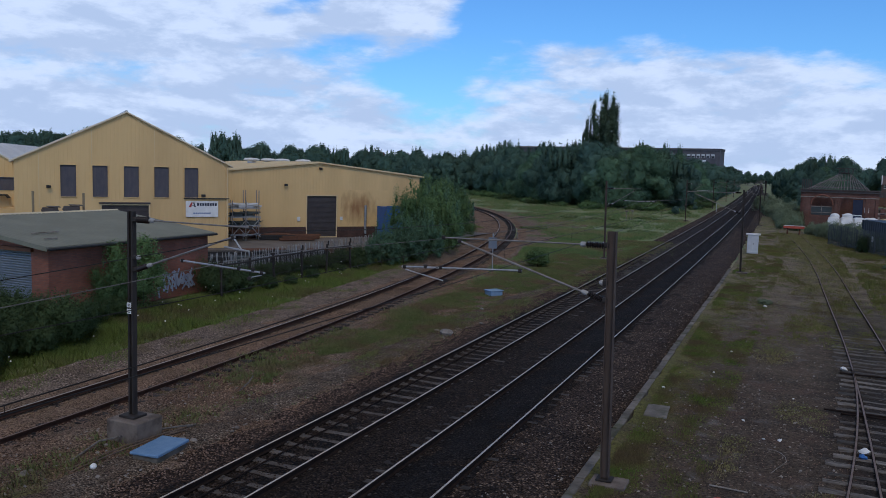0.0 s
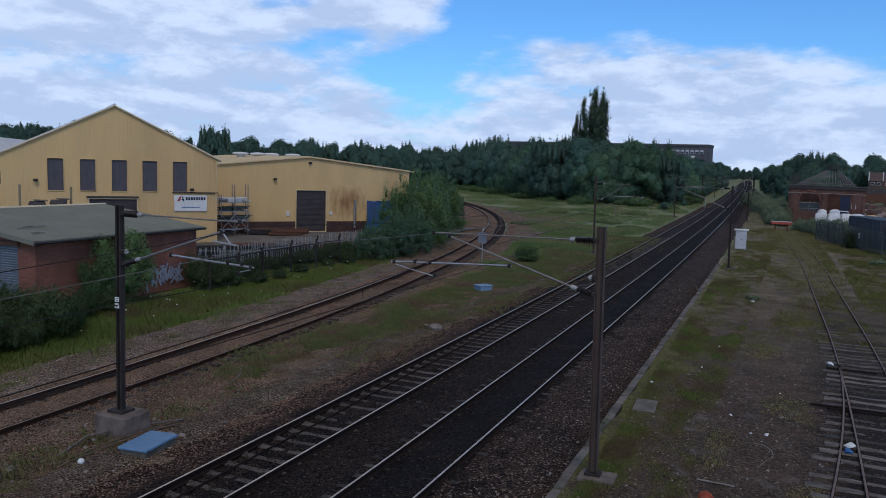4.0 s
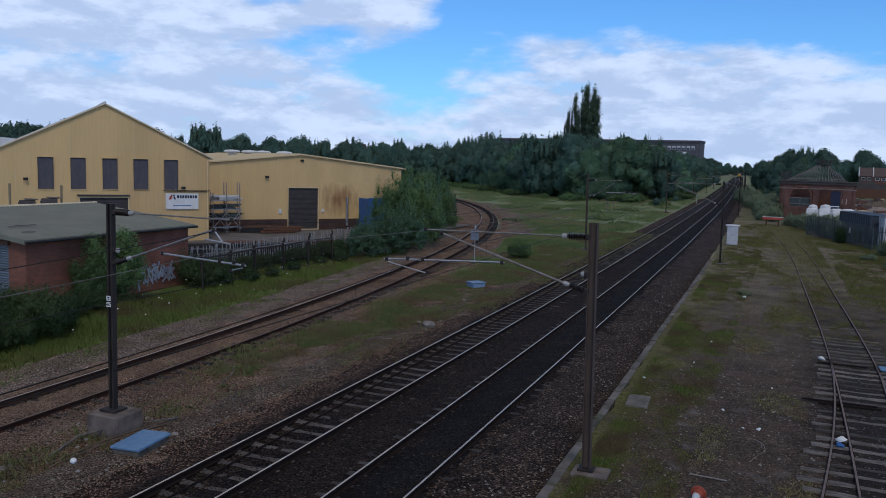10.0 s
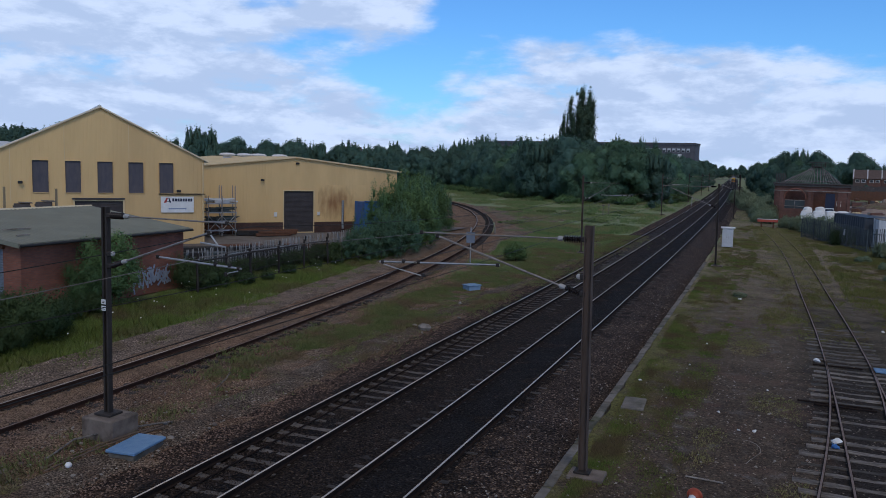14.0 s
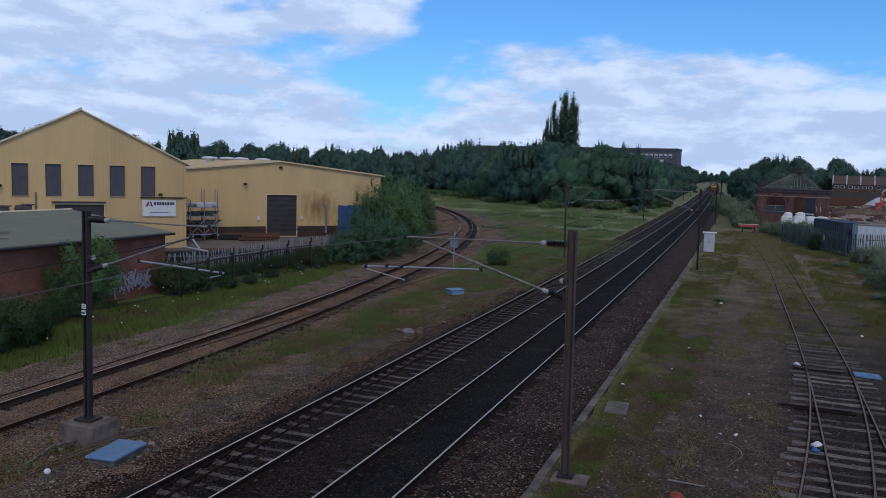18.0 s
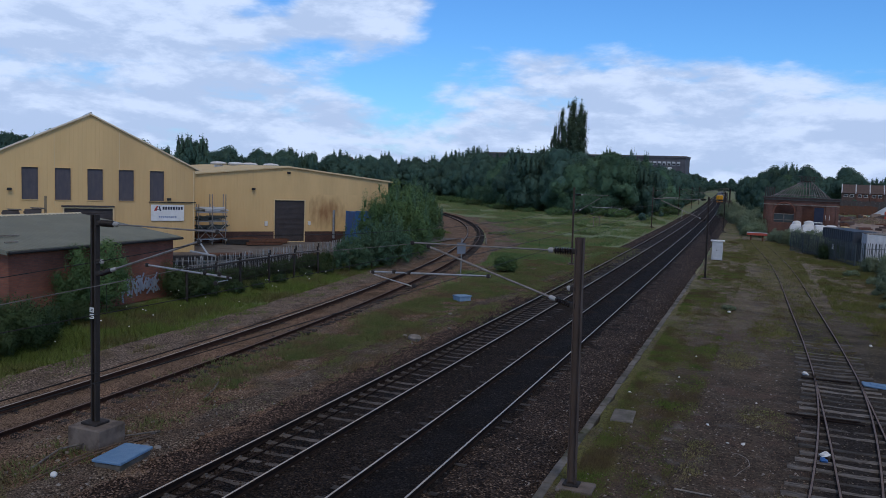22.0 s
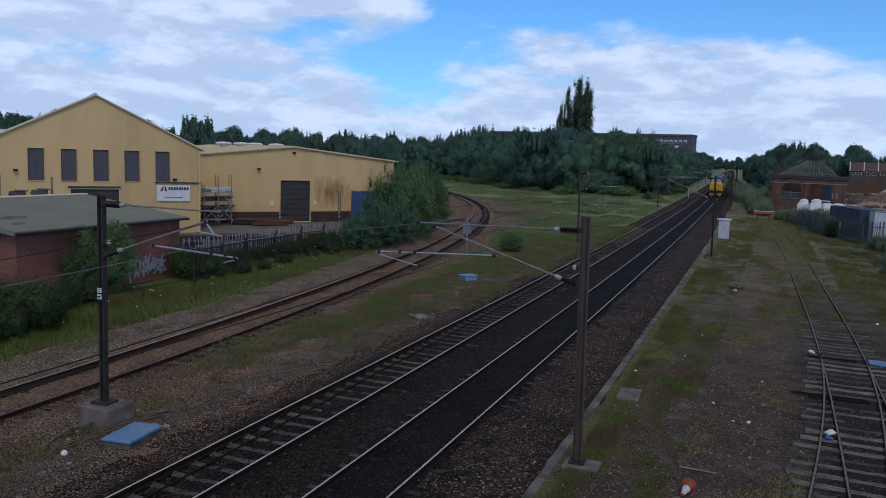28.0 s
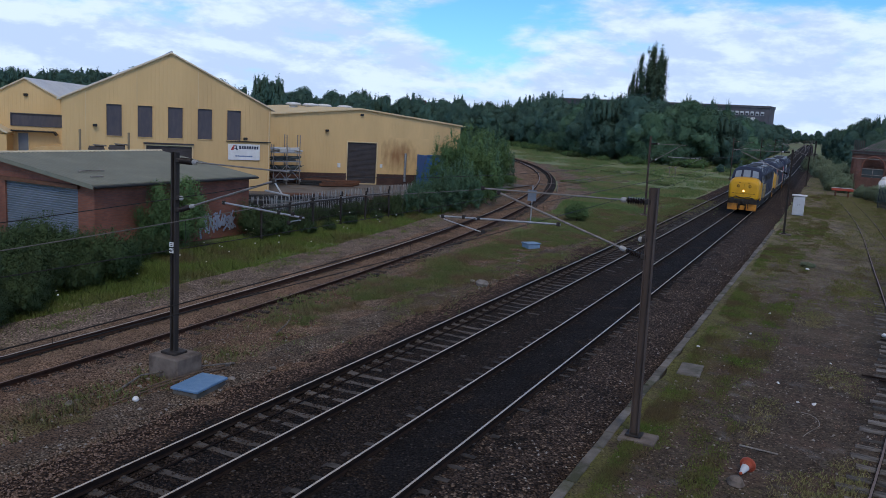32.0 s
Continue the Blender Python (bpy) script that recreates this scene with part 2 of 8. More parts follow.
    if patch:
        where = noise_(patch_scale, 8)
        if edge:
            sx, lean = N("ShaderNodeSeparateXYZ"), N("ShaderNodeMath")
            L(co, sx.inputs[0])
            lean.operation = "ADD"
            L(where, lean.inputs[0])
            L(mapr(sx.outputs[0], edge[0] - edge[1], edge[0] + edge[1], 0.19, -0.13), lean.inputs[1])
            where = lean.outputs[0]
        if far:
            more = N("ShaderNodeMath")
            L(where, more.inputs[0])
            L(mapr(sx.outputs[1], far[0], far[1], 0.0, far[2]), more.inputs[1])
            where = more.outputs[0]
        col = mix(mapr(where, *patch_lim), col, mix(mapr(noise_(9.0), 0.35, 0.65), patch, tuple(k * 1.7 for k in patch)))
    if far:
        turf = mix(mapr(noise_(0.33, 7), 0.46, 0.66), (0.330, 0.272, 0.195), (0.205, 0.195, 0.100))
        turf = mix(mapr(noise_(7.0, 8), 0.40, 0.70), turf, (0.20, 0.168, 0.115))
        reach = N("ShaderNodeMath")
        reach.operation = "MULTIPLY"
        L(mapr(sx.outputs[1], 26, 62), reach.inputs[0]), L(mapr(noise_(0.5, 4), 0.25, 0.65), reach.inputs[1])
        col = mix(reach.outputs[0], col, turf)
    if broad:
        col = mix(mapr(noise_(0.22, 6), 0.45, 0.62), col, mix(mapr(tone.outputs[0], 0.1, 0.9), tuple(k * 0.55 for k in broad), broad))
    hs = N("ShaderNodeHueSaturation")
    L(mapr(noise_(0.8, 3 if soil else 5), 0.3, 0.7, 0.82 if soil else 0.66, 1.16 if soil else 1.30), hs.inputs["Value"])
    # shade between the stones is darkened into the base colour
    L(mix(mapr(v.outputs["Distance"], 0.5 if soil else 0.35, 1.1 if soil else 0.75), col, tuple(k * 0.35 for k in dark)), hs.inputs["Color"])
    L(hs.outputs[0], b.inputs["Base Color"])
    bp = N("ShaderNodeBump")
    bp.inputs["Strength"].default_value, bp.inputs["Distance"].default_value, bp.invert = 0.9, relief, True
    L(v.outputs["Distance"], bp.inputs["Height"]), L(bp.outputs[0], b.inputs["Normal"])
    return m


M_BALLAST = gravel("oily_black_ballast", (0.010, 0.0085, 0.0085), (0.026, 0.021, 0.020), (0.075, 0.062, 0.055), few=0.93)
M_SHOULDER = gravel("brown_shoulder_ballast", (0.025, 0.0172, 0.0135), (0.098, 0.068, 0.0530), (0.225, 0.165, 0.1256), few=0.84)
M_CESSBROWN = gravel("rust_brown_cess_ballast", (0.030, 0.0190, 0.0140), (0.110, 0.070, 0.0512), (0.235, 0.160, 0.1163), few=0.86)
M_SIXFOOT = gravel("dark_brown_ballast", (0.0140, 0.0098, 0.0079), (0.044, 0.031, 0.0237), (0.105, 0.077, 0.0577), few=0.90)
M_BROWN = gravel("reddish_brown_ballast", (0.162, 0.096, 0.0632), (0.378, 0.240, 0.1600), (0.53, 0.37, 0.2558), few=0.86, patch=(0.1356, 0.0880, 0.0544), patch_scale=0.5, size=0.045, broad=(0.345, 0.240, 0.1674))
M_VERGE = gravel("weedy_brown_gravel", (0.113, 0.068, 0.0446), (0.292, 0.184, 0.1218), (0.48, 0.34, 0.2325), few=0.88, patch=(0.090, 0.080, 0.0335), patch_scale=0.30, patch_lim=(0.52, 0.66), size=0.045, broad=(0.315, 0.255, 0.1972))
M_GREYGRAVEL = gravel("grey_cess_gravel", (0.1497, 0.1100, 0.0854), (0.3095, 0.2332, 0.1831), (0.4991, 0.3872, 0.3173), few=0.85, patch=(0.1497, 0.1144, 0.0691), patch_scale=0.6, patch_lim=(0.54, 0.68))
M_CINDER = gravel("cinder_and_moss_ground", (0.0430, 0.0320, 0.0244), (0.1220, 0.0930, 0.0707), (0.42, 0.35, 0.2790), 0.042, few=0.96, patch=(0.092, 0.088, 0.0298), patch_scale=0.42, patch_lim=(0.50, 0.68), edge=(-2.85, 1.35), far=(24, 75, 0.0465), soil=True)
M_RIDGE = gravel("grey_brown_stony_ridge", (0.085, 0.062, 0.0465), (0.230, 0.178, 0.1348), (0.40, 0.325, 0.2511), 0.045, few=0.88, patch=(0.10, 0.066, 0.0465), patch_scale=0.6, patch_lim=(0.48, 0.62))
M_DRYTURF = gravel("dry_turf", (0.15, 0.13, 0.075), (0.29, 0.25, 0.16), (0.42, 0.36, 0.26), 0.10, few=0.93, patch=(0.13, 0.14, 0.045), patch_scale=0.25, patch_lim=(0.44, 0.62))
M_BARE = gravel("bare_tan_soil", (0.15, 0.105, 0.078), (0.32, 0.235, 0.178), (0.42, 0.34, 0.27), 0.08, few=0.92, patch=(0.125, 0.145, 0.055), patch_scale=0.20, patch_lim=(0.50, 0.60))
M_BLOCK = mat("stained_foundation_concrete", (0.20, 0.165, 0.142), (0.125, 0.10, 0.086), 3, rough=0.93, bump=0.4, bscale=30, c3=(0.085, 0.068, 0.056), scale3=1.5)
M_GRASSY = mat("rough_grass_soil", (0.140, 0.195, 0.078), (0.215, 0.235, 0.115), 2.2, c3=(0.27, 0.215, 0.125), scale3=0.10, lim3=(0.54, 0.66), bump=0.8, bscale=9)
M_EARTH = mat("trampled_earth_yard", (0.33, 0.255, 0.215), (0.23, 0.178, 0.150), 1.2, rough=0.95, bump=0.5, bscale=8, c3=(0.28, 0.225, 0.19), scale3=0.12)
M_YARD = mat("yard_concrete", (0.20, 0.18, 0.17), (0.14, 0.127, 0.12), 0.8, rough=0.9, bump=0.3, bscale=20, c3=(0.10, 0.083, 0.074), scale3=0.25)
M_RAILTOP = mat("polished_rail_steel", (0.66, 0.55, 0.45), (0.50, 0.42, 0.34), 3, rough=0.45, metal=0.6)
M_KERB = mat("dirty_kerb_concrete", (0.190, 0.170, 0.150), (0.112, 0.100, 0.086), 2.5, rough=0.93, bump=0.4, bscale=30, c3=(0.06, 0.062, 0.035), scale3=0.9, vary=0.25)
M_BRANCHRAIL = mat("dark_branch_rail_side", (0.036, 0.020, 0.015), (0.056, 0.030, 0.022), 6, rough=0.95, bump=0.2, spec=0.08)
M_RAILSIDE = mat("rusty_rail_side", (0.016, 0.012, 0.011), (0.027, 0.018, 0.015), 6, rough=0.95, bump=0.2, spec=0.08)
M_RAILRUST = mat("dull_rail_head", (0.17, 0.115, 0.092), (0.24, 0.18, 0.15), 4, rough=0.65, metal=0.3)
M_BRANCHTOP = mat("worn_branch_rail_head", (0.54, 0.46, 0.39), (0.38, 0.32, 0.27), 4, rough=0.45, metal=0.6)
M_CONC = mat("weathered_concrete", (0.30, 0.27, 0.24), (0.20, 0.175, 0.155), 3, rough=0.92, bump=0.4, bscale=30, c3=(0.13, 0.115, 0.10), scale3=1.2)
M_SLEEPER = mat("concrete_sleeper", (0.120, 0.104, 0.094), (0.072, 0.062, 0.056), 3, rough=0.93, bump=0.4, bscale=30, vary=0.25)
M_SLEEPEND = mat("worn_sleeper_end", (0.075, 0.066, 0.060), (0.035, 0.030, 0.028), 6, rough=0.9, island=0.4)
M_DARKSLEEPER = mat("oily_sleeper", (0.052, 0.044, 0.041), (0.03, 0.026, 0.025), 3, rough=0.9, bump=0.4, bscale=30, vary=0.35)
M_TIMBER = mat("weathered_timber_sleeper", (0.178, 0.160, 0.146), (0.050, 0.043, 0.038), 2.5, rough=0.93, bump=0.5, bscale=30, vary=0.55, stretch=(1, 6, 6))
M_CLAD = mat("yellow_cladding", (0.73, 0.50, 0.235), (0.66, 0.45, 0.21), 0.5, rough=0.55, c3=(0.58, 0.39, 0.185), scale3=0.12, stretch=(1, 1, 0.25))
M_TRIM = mat("cream_trim", (0.72, 0.56, 0.32), (0.62, 0.47, 0.27), 0.8, rough=0.5)
M_ROOFGREY = mat("grey_roof_sheet", (0.58, 0.60, 0.63), (0.47, 0.495, 0.53), 0.6, rough=0.5, c3=(0.58, 0.60, 0.62), scale3=0.3)
M_VERGETRIM = mat("pale_verge_trim", (0.74, 0.63, 0.44), (0.64, 0.54, 0.38), 0.9, rough=0.5)
M_ROOFBUFF = mat("buff_roof_sheet", (0.60, 0.48, 0.30), (0.52, 0.42, 0.27), 0.6, rough=0.6)
M_SHEDROOF = mat("olive_roof_sheet", (0.215, 0.220, 0.175), (0.175, 0.18, 0.145), 0.7, rough=0.75, c3=(0.19, 0.19, 0.15), scale3=0.25)
M_DARKWIN = mat("meshed_window", (0.075, 0.072, 0.090), (0.105, 0.095, 0.105), 4, rough=0.6, stretch=(1, 1, 0.3))
M_SLATEBLUE = mat("slate_blue_container_paint", (0.050, 0.062, 0.080), (0.036, 0.046, 0.060), 1.2, rough=0.6, c3=(0.06, 0.045, 0.035), scale3=0.6, lim3=(0.6, 0.75))
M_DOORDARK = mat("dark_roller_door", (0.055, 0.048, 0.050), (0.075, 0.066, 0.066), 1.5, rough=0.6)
M_SHUTTER = mat("grey_roller_shutter", (0.205, 0.235, 0.285), (0.165, 0.195, 0.235), 1.2, rough=0.5, metal=0.3)
M_BRICK = brick_mat("dark_red_brick", (0.275, 0.105, 0.070), (0.205, 0.082, 0.060), (0.16, 0.105, 0.085))
M_BRICK2 = brick_mat("orange_red_brick", (0.165, 0.077, 0.061), (0.125, 0.064, 0.053), (0.14, 0.10, 0.085))
M_OFFICE = mat("grey_office_panel", (0.120, 0.118, 0.135), (0.09, 0.09, 0.105), 0.5, rough=0.8)
M_RAFTER = mat("grey_bare_rafter", (0.22, 0.205, 0.20), (0.14, 0.13, 0.127), 2, rough=0.9)
M_GALV = mat("galvanised_steel", (0.42, 0.43, 0.44), (0.30, 0.31, 0.32), 5, rough=0.45, metal=0.7)
M_TUBEOLD = mat("dull_grey_tube", (0.30, 0.275, 0.255), (0.20, 0.18, 0.165), 6, rough=0.5, metal=0.5)
M_TUBE = mat("aluminium_tube", (0.55, 0.55, 0.55), (0.40, 0.39, 0.38), 6, rough=0.4, metal=0.8)
M_MAST = mat("weathered_mast_steel", (0.070, 0.052, 0.045), (0.105, 0.078, 0.066), 4, rough=0.8, metal=0.2, stretch=(1, 1, 0.25), bump=0.15)
M_MASTDARK = mat("dark_mast_steel", (0.028, 0.024, 0.023), (0.055, 0.046, 0.042), 4, rough=0.7, metal=0.3, stretch=(1, 1, 0.25))
M_PORC = mat("brown_porcelain", (0.026, 0.019, 0.018), (0.018, 0.014, 0.014), 5, rough=0.25)
M_WHITEPORC = mat("white_cap", (0.42, 0.41, 0.40), (0.32, 0.31, 0.30), 5, rough=0.4)
M_WIRE = mat("copper_wire", (0.03, 0.026, 0.024), (0.022, 0.02, 0.018), 5, rough=0.6, metal=0.5)
# paler than M_WIRE: light on the western wire is put into the colour
M_MSGR = mat("weathered_catenary_wire", (0.20, 0.18, 0.165), (0.14, 0.125, 0.115), 5, rough=0.6, metal=0.4)
M_WHITE = mat("white_paint", (0.78, 0.78, 0.77), (0.66, 0.66, 0.65), 2, rough=0.5)
M_CABINET = mat("pale_grey_cabinet", (0.56, 0.58, 0.61), (0.47, 0.49, 0.52), 2, rough=0.5)
M_BLUELID = mat("blue_fibreglass_lid", (0.115, 0.225, 0.385), (0.16, 0.275, 0.43), 5, rough=0.6, bump=0.3, bscale=60)
M_BLUEBOX = mat("blue_grey_plastic", (0.20, 0.31, 0.44), (0.15, 0.24, 0.36), 4, rough=0.6)
M_BLUECONT = mat("blue_container_paint", (0.035, 0.13, 0.36), (0.05, 0.15, 0.36), 1.5, rough=0.5, c3=(0.05, 0.10, 0.25), scale3=0.5)
M_RUST = mat("rusty_steel", (0.16, 0.075, 0.045), (0.10, 0.05, 0.035), 3, rough=0.85, bump=0.3)
M_PALISADE = mat("galvanised_palisade", (0.40, 0.395, 0.39), (0.28, 0.275, 0.27), 4, rough=0.6, metal=0.4, vary=0.25)
M_PALDARK = mat("grey_green_palisade", (0.065, 0.082, 0.088), (0.05, 0.065, 0.07), 4, rough=0.6, vary=0.2)
M_RED = mat("faded_red_paint", (0.50, 0.10, 0.065), (0.42, 0.085, 0.06), 3, rough=0.6)
M_ORANGE = mat("orange_cone_plastic", (0.40, 0.080, 0.040), (0.29, 0.062, 0.035), 5, rough=0.5)
M_RUBBER = mat("dirty_rubber", (0.10, 0.09, 0.085), (0.07, 0.06, 0.055), 5, rough=0.9)
M_BLACK = mat("black_metal", (0.02, 0.02, 0.022), (0.03, 0.03, 0.03), 4, rough=0.6)
M_SLATE = mat("dark_roof_timber", (0.10, 0.088, 0.085), (0.07, 0.062, 0.06), 2, rough=0.9)
M_TILEROOF = mat("brown_tiled_roof", (0.125, 0.088, 0.078), (0.09, 0.066, 0.060), 1.5, rough=0.85)
# wood, dark and olive carry distance haze in their bluer, paler greens
M_LEAF = [mat("leaf_" + n, a, b, 0.20, rough=0.7, island=0.10, vary=0.22, trans=0.3, spec=0.3) for n, a, b in (
    ("wood", (0.076, 0.164, 0.102), (0.118, 0.210, 0.124)), ("dark", (0.065, 0.138, 0.115), (0.095, 0.170, 0.126)),
    ("bright", (0.085, 0.160, 0.050), (0.120, 0.190, 0.062)), ("poplar", (0.062, 0.112, 0.074), (0.090, 0.140, 0.084)), ("willow", (0.090, 0.170, 0.068), (0.135, 0.215, 0.082)), ("bramble", (0.046, 0.084, 0.032), (0.074, 0.112, 0.044)), ("olive", (0.185, 0.250, 0.158), (0.250, 0.300, 0.190)))]
M_BARK = mat("tree_bark", (0.075, 0.058, 0.045), (0.045, 0.036, 0.03), 5, rough=0.95, bump=0.5)
M_MEADOW = mat("meadow_blades", (0.120, 0.215, 0.078), (0.190, 0.245, 0.104), 0.35, rough=0.7, island=0.3, trans=0.3, spec=0.2, c3=(0.27, 0.235, 0.135), scale3=0.12, lim3=(0.50, 0.68))
M_WEED = mat("dull_weed_blades", (0.112, 0.152, 0.054), (0.166, 0.176, 0.078), 0.6, rough=0.8, island=0.35, trans=0.25, spec=0.2, c3=(0.16, 0.125, 0.075), scale3=0.4, lim3=(0.50, 0.62))
M_GRASS = mat("grass_blades", (0.118, 0.186, 0.042), (0.172, 0.214, 0.062), 0.5, rough=0.7, island=0.35, trans=0.3, spec=0.2, c3=(0.13, 0.115, 0.055), scale3=0.25, lim3=(0.50, 0.66))
M_TURF = mat("dull_turf_blades", (0.082, 0.130, 0.030), (0.130, 0.150, 0.048), 0.8, rough=0.8, island=0.3, trans=0.2, spec=0.2, c3=(0.105, 0.085, 0.048), scale3=0.5, lim3=(0.44, 0.60))
M_RANK = mat("olive_rank_grass", (0.112, 0.135, 0.040), (0.160, 0.165, 0.058), 0.35, rough=0.8, island=0.25, trans=0.25, spec=0.2, c3=(0.125, 0.100, 0.052), scale3=0.3, lim3=(0.46, 0.64))
M_DRYGRASS = mat("dry_grass_blades", (0.22, 0.195, 0.10), (0.15, 0.17, 0.065), 0.6, rough=0.8, island=0.35, trans=0.2, spec=0.2)
M_PETAL = mat("white_petals", (0.75, 0.74, 0.70), (0.66, 0.65, 0.6), 3, rough=0.7)
M_STONE = mat("loose_stone", (0.036, 0.027, 0.024), (0.060, 0.045, 0.039), 3, rough=0.95, island=0.45, spec=0.1)
M_TANTIMBER = mat("tan_timber", (0.30, 0.235, 0.150), (0.22, 0.172, 0.112), 3, rough=0.9, stretch=(1, 1, 0.2))
M_DUCT = mat("brown_cable_duct", (0.165, 0.118, 0.088), (0.100, 0.072, 0.055), 4, rough=0.85, bump=0.2)
M_PALESTONE = mat("pale_loose_stone", (0.150, 0.100, 0.076), (0.205, 0.140, 0.108), 3, rough=0.95, island=0.35, spec=0.1)
M_GLASS = mat("dark_glass", (0.035, 0.042, 0.05), (0.045, 0.05, 0.06), 2, rough=0.08, obj=True)
# sky reflection on the cab panes is put into this pale base colour
M_CABGLASS = mat("cab_glass", (0.26, 0.30, 0.35), (0.20, 0.23, 0.27), 2, rough=0.08, obj=True)
M_LYEL = mat("locomotive_yellow", (0.70, 0.37, 0.018), (0.60, 0.31, 0.016), 1.2, rough=0.45, obj=True, c3=(0.52, 0.32, 0.04), scale3=0.7, lim3=(0.6, 0.8))
M_LORANGE = mat("dirty_orange_plough", (0.62, 0.26, 0.030), (0.44, 0.17, 0.028), 2.5, rough=0.6, obj=True, c3=(0.20, 0.10, 0.035), scale3=1.6, lim3=(0.50, 0.70))
M_LBLUE = mat("locomotive_dark_blue", (0.020, 0.028, 0.058), (0.028, 0.036, 0.064), 1.0, rough=0.75, obj=True)
M_LGREY = mat("locomotive_side_grey", (0.36, 0.25, 0.075), (0.26, 0.18, 0.07), 0.8, rough=0.5, obj=True)
M_LROOF = mat("locomotive_roof", (0.035, 0.038, 0.046), (0.02, 0.022, 0.028), 1.0, rough=0.8, obj=True)
M_LSILVER = mat("locomotive_roof_panel", (0.33, 0.355, 0.40), (0.22, 0.24, 0.27), 1.5, rough=0.55, obj=True)
M_UNDER = mat("underframe_black", (0.025, 0.023, 0.022), (0.04, 0.035, 0.03), 2, rough=0.85, obj=True)
M_HEADLIGHT = mat("headlamp_glow", (0.9, 0.8, 0.6), (0.9, 0.8, 0.6), 1, rough=0.3, emit=(1.0, 0.52, 0.14, 1.5))
M_LRED = mat("red_panel", (0.42, 0.06, 0.05), (0.36, 0.05, 0.045), 2, rough=0.5, obj=True)

M_LSEAM = mat("dirty_yellow_seam", (0.20, 0.11, 0.02), (0.14, 0.08, 0.02), 3, rough=0.7, obj=True)


# ---- mesh tools ----
class Mesh:
    """Gathers vertices and faces, then becomes one mesh object."""

    def __init__(self):
        self.v, self.f = [], []

    def add(self, verts, faces, m=None):
        o = len(self.v)
        self.v += [tuple(m @ Vector(p)) if m else tuple(p) for p in verts]
        self.f += [tuple(i + o for i in f) for f in faces]
        return self

    def box(self, c, s, b=0.0, m=None):
        """A box with centre c and size s, its edges chamfered by b."""
        h = [x / 2 for x in s]
        b = min(b, *(x * 0.45 for x in h)) if b else 0
        sg = [(x, y, z) for x in (-1, 1) for y in (-1, 1) for z in (-1, 1)]
        if not b:
            vs = [tuple(c[i] + g[i] * h[i] for i in range(3)) for g in sg]
            return self.add(vs, [(0, 1, 3, 2), (4, 6, 7, 5), (0, 4, 5, 1), (2, 3, 7, 6), (0, 2, 6, 4), (1, 5, 7, 3)], m)
        vs = [tuple(c[i] + g[i] * (h[i] - (0 if i == a else b)) for i in range(3)) for g in sg for a in range(3)]
        k = {(g, a): 3 * i + a for i, g in enumerate(sg) for a in range(3)}
        fs = []
        for a in range(3):
            p, q = (a + 1) % 3, (a + 2) % 3
            for s0 in (-1, 1):
                loop = []
                for u, w in ((-1, -1), (1, -1), (1, 1), (-1, 1)):
                    g = [0, 0, 0]
                    g[a], g[p], g[q] = s0, u, w
                    loop.append(k[tuple(g), a])
                fs.append(tuple(loop if s0 > 0 else loop[::-1]))
            for u in (-1, 1):
                for w in (-1, 1):
                    g0, g1 = [0, 0, 0], [0, 0, 0]
                    g0[a], g1[a] = -1, 1
                    g0[p] = g1[p] = u
                    g0[q] = g1[q] = w
                    lp = (k[tuple(g0), p], k[tuple(g1), p], k[tuple(g1), q], k[tuple(g0), q])
                    fs.append(lp if u * w < 0 else lp[::-1])
        for g in sg:
            lp = (k[g, 0], k[g, 1], k[g, 2])
            fs.append(lp if g[0] * g[1] * g[2] > 0 else lp[::-1])
        return self.add(vs, fs, m)

    def tube(self, p0, p1, r0, r1=None, n=8, caps=True):
        p0, p1 = Vector(p0), Vector(p1)
        r1 = r0 if r1 is None else r1
        d = (p1 - p0).normalized()
        a = d.orthogonal().normalized()
        e = d.cross(a)
        vs = []
        for p, r in ((p0, r0), (p1, r1)):
            vs += [p + (a * math.cos(2 * math.pi * i / n) + e * math.sin(2 * math.pi * i / n)) * r for i in range(n)]
        fs = [(i, (i + 1) % n, n + (i + 1) % n, n + i) for i in range(n)]
        if caps:
            fs += [tuple(range(n))[::-1], tuple(range(n, 2 * n))]
        return self.add(vs, fs)

    def chain(self, pts, r, n=6):
        pts = [Vector(p) for p in pts]
        shut = (pts[0] - pts[-1]).length < 1e-6
        rings = []
        for i, p in enumerate(pts):
            d = (pts[min(i + 1, len(pts) - 1)] - pts[max(i - 1, 0)]).normalized()
            if shut and i in (0, len(pts) - 1):
                d = (pts[1] - pts[-2]).normalized()
            a = Vector((0, 0, 1)).cross(d)
            a = a.normalized() if a.length > 0.05 else Vector((1, 0, 0)).cross(d).normalized()
            e = d.cross(a)
            rings.append([p + (a * math.cos(2 * math.pi * j / n) + e * math.sin(2 * math.pi * j / n)) * r for j in range(n)])
        return self.loft(rings)

    def lathe(self, p0, axis, prof, n=12):
        """Rings (distance along the axis, radius)."""
        p0, d = Vector(p0), Vector(axis).normalized()
        a = d.orthogonal().normalized()
        e = d.cross(a)
        vs, fs = [], []
        for z, r in prof:
            vs += [p0 + d * z + (a * math.cos(2 * math.pi * i / n) + e * math.sin(2 * math.pi * i / n)) * max(r, 1e-4) for i in range(n)]
        for j in range(len(prof) - 1):
            fs += [(j * n + i, j * n + (i + 1) % n, (j + 1) * n + (i + 1) % n, (j + 1) * n + i) for i in range(n)]
        fs += [tuple(range(n))[::-1], tuple(range((len(prof) - 1) * n, len(prof) * n))]
        return self.add(vs, fs)

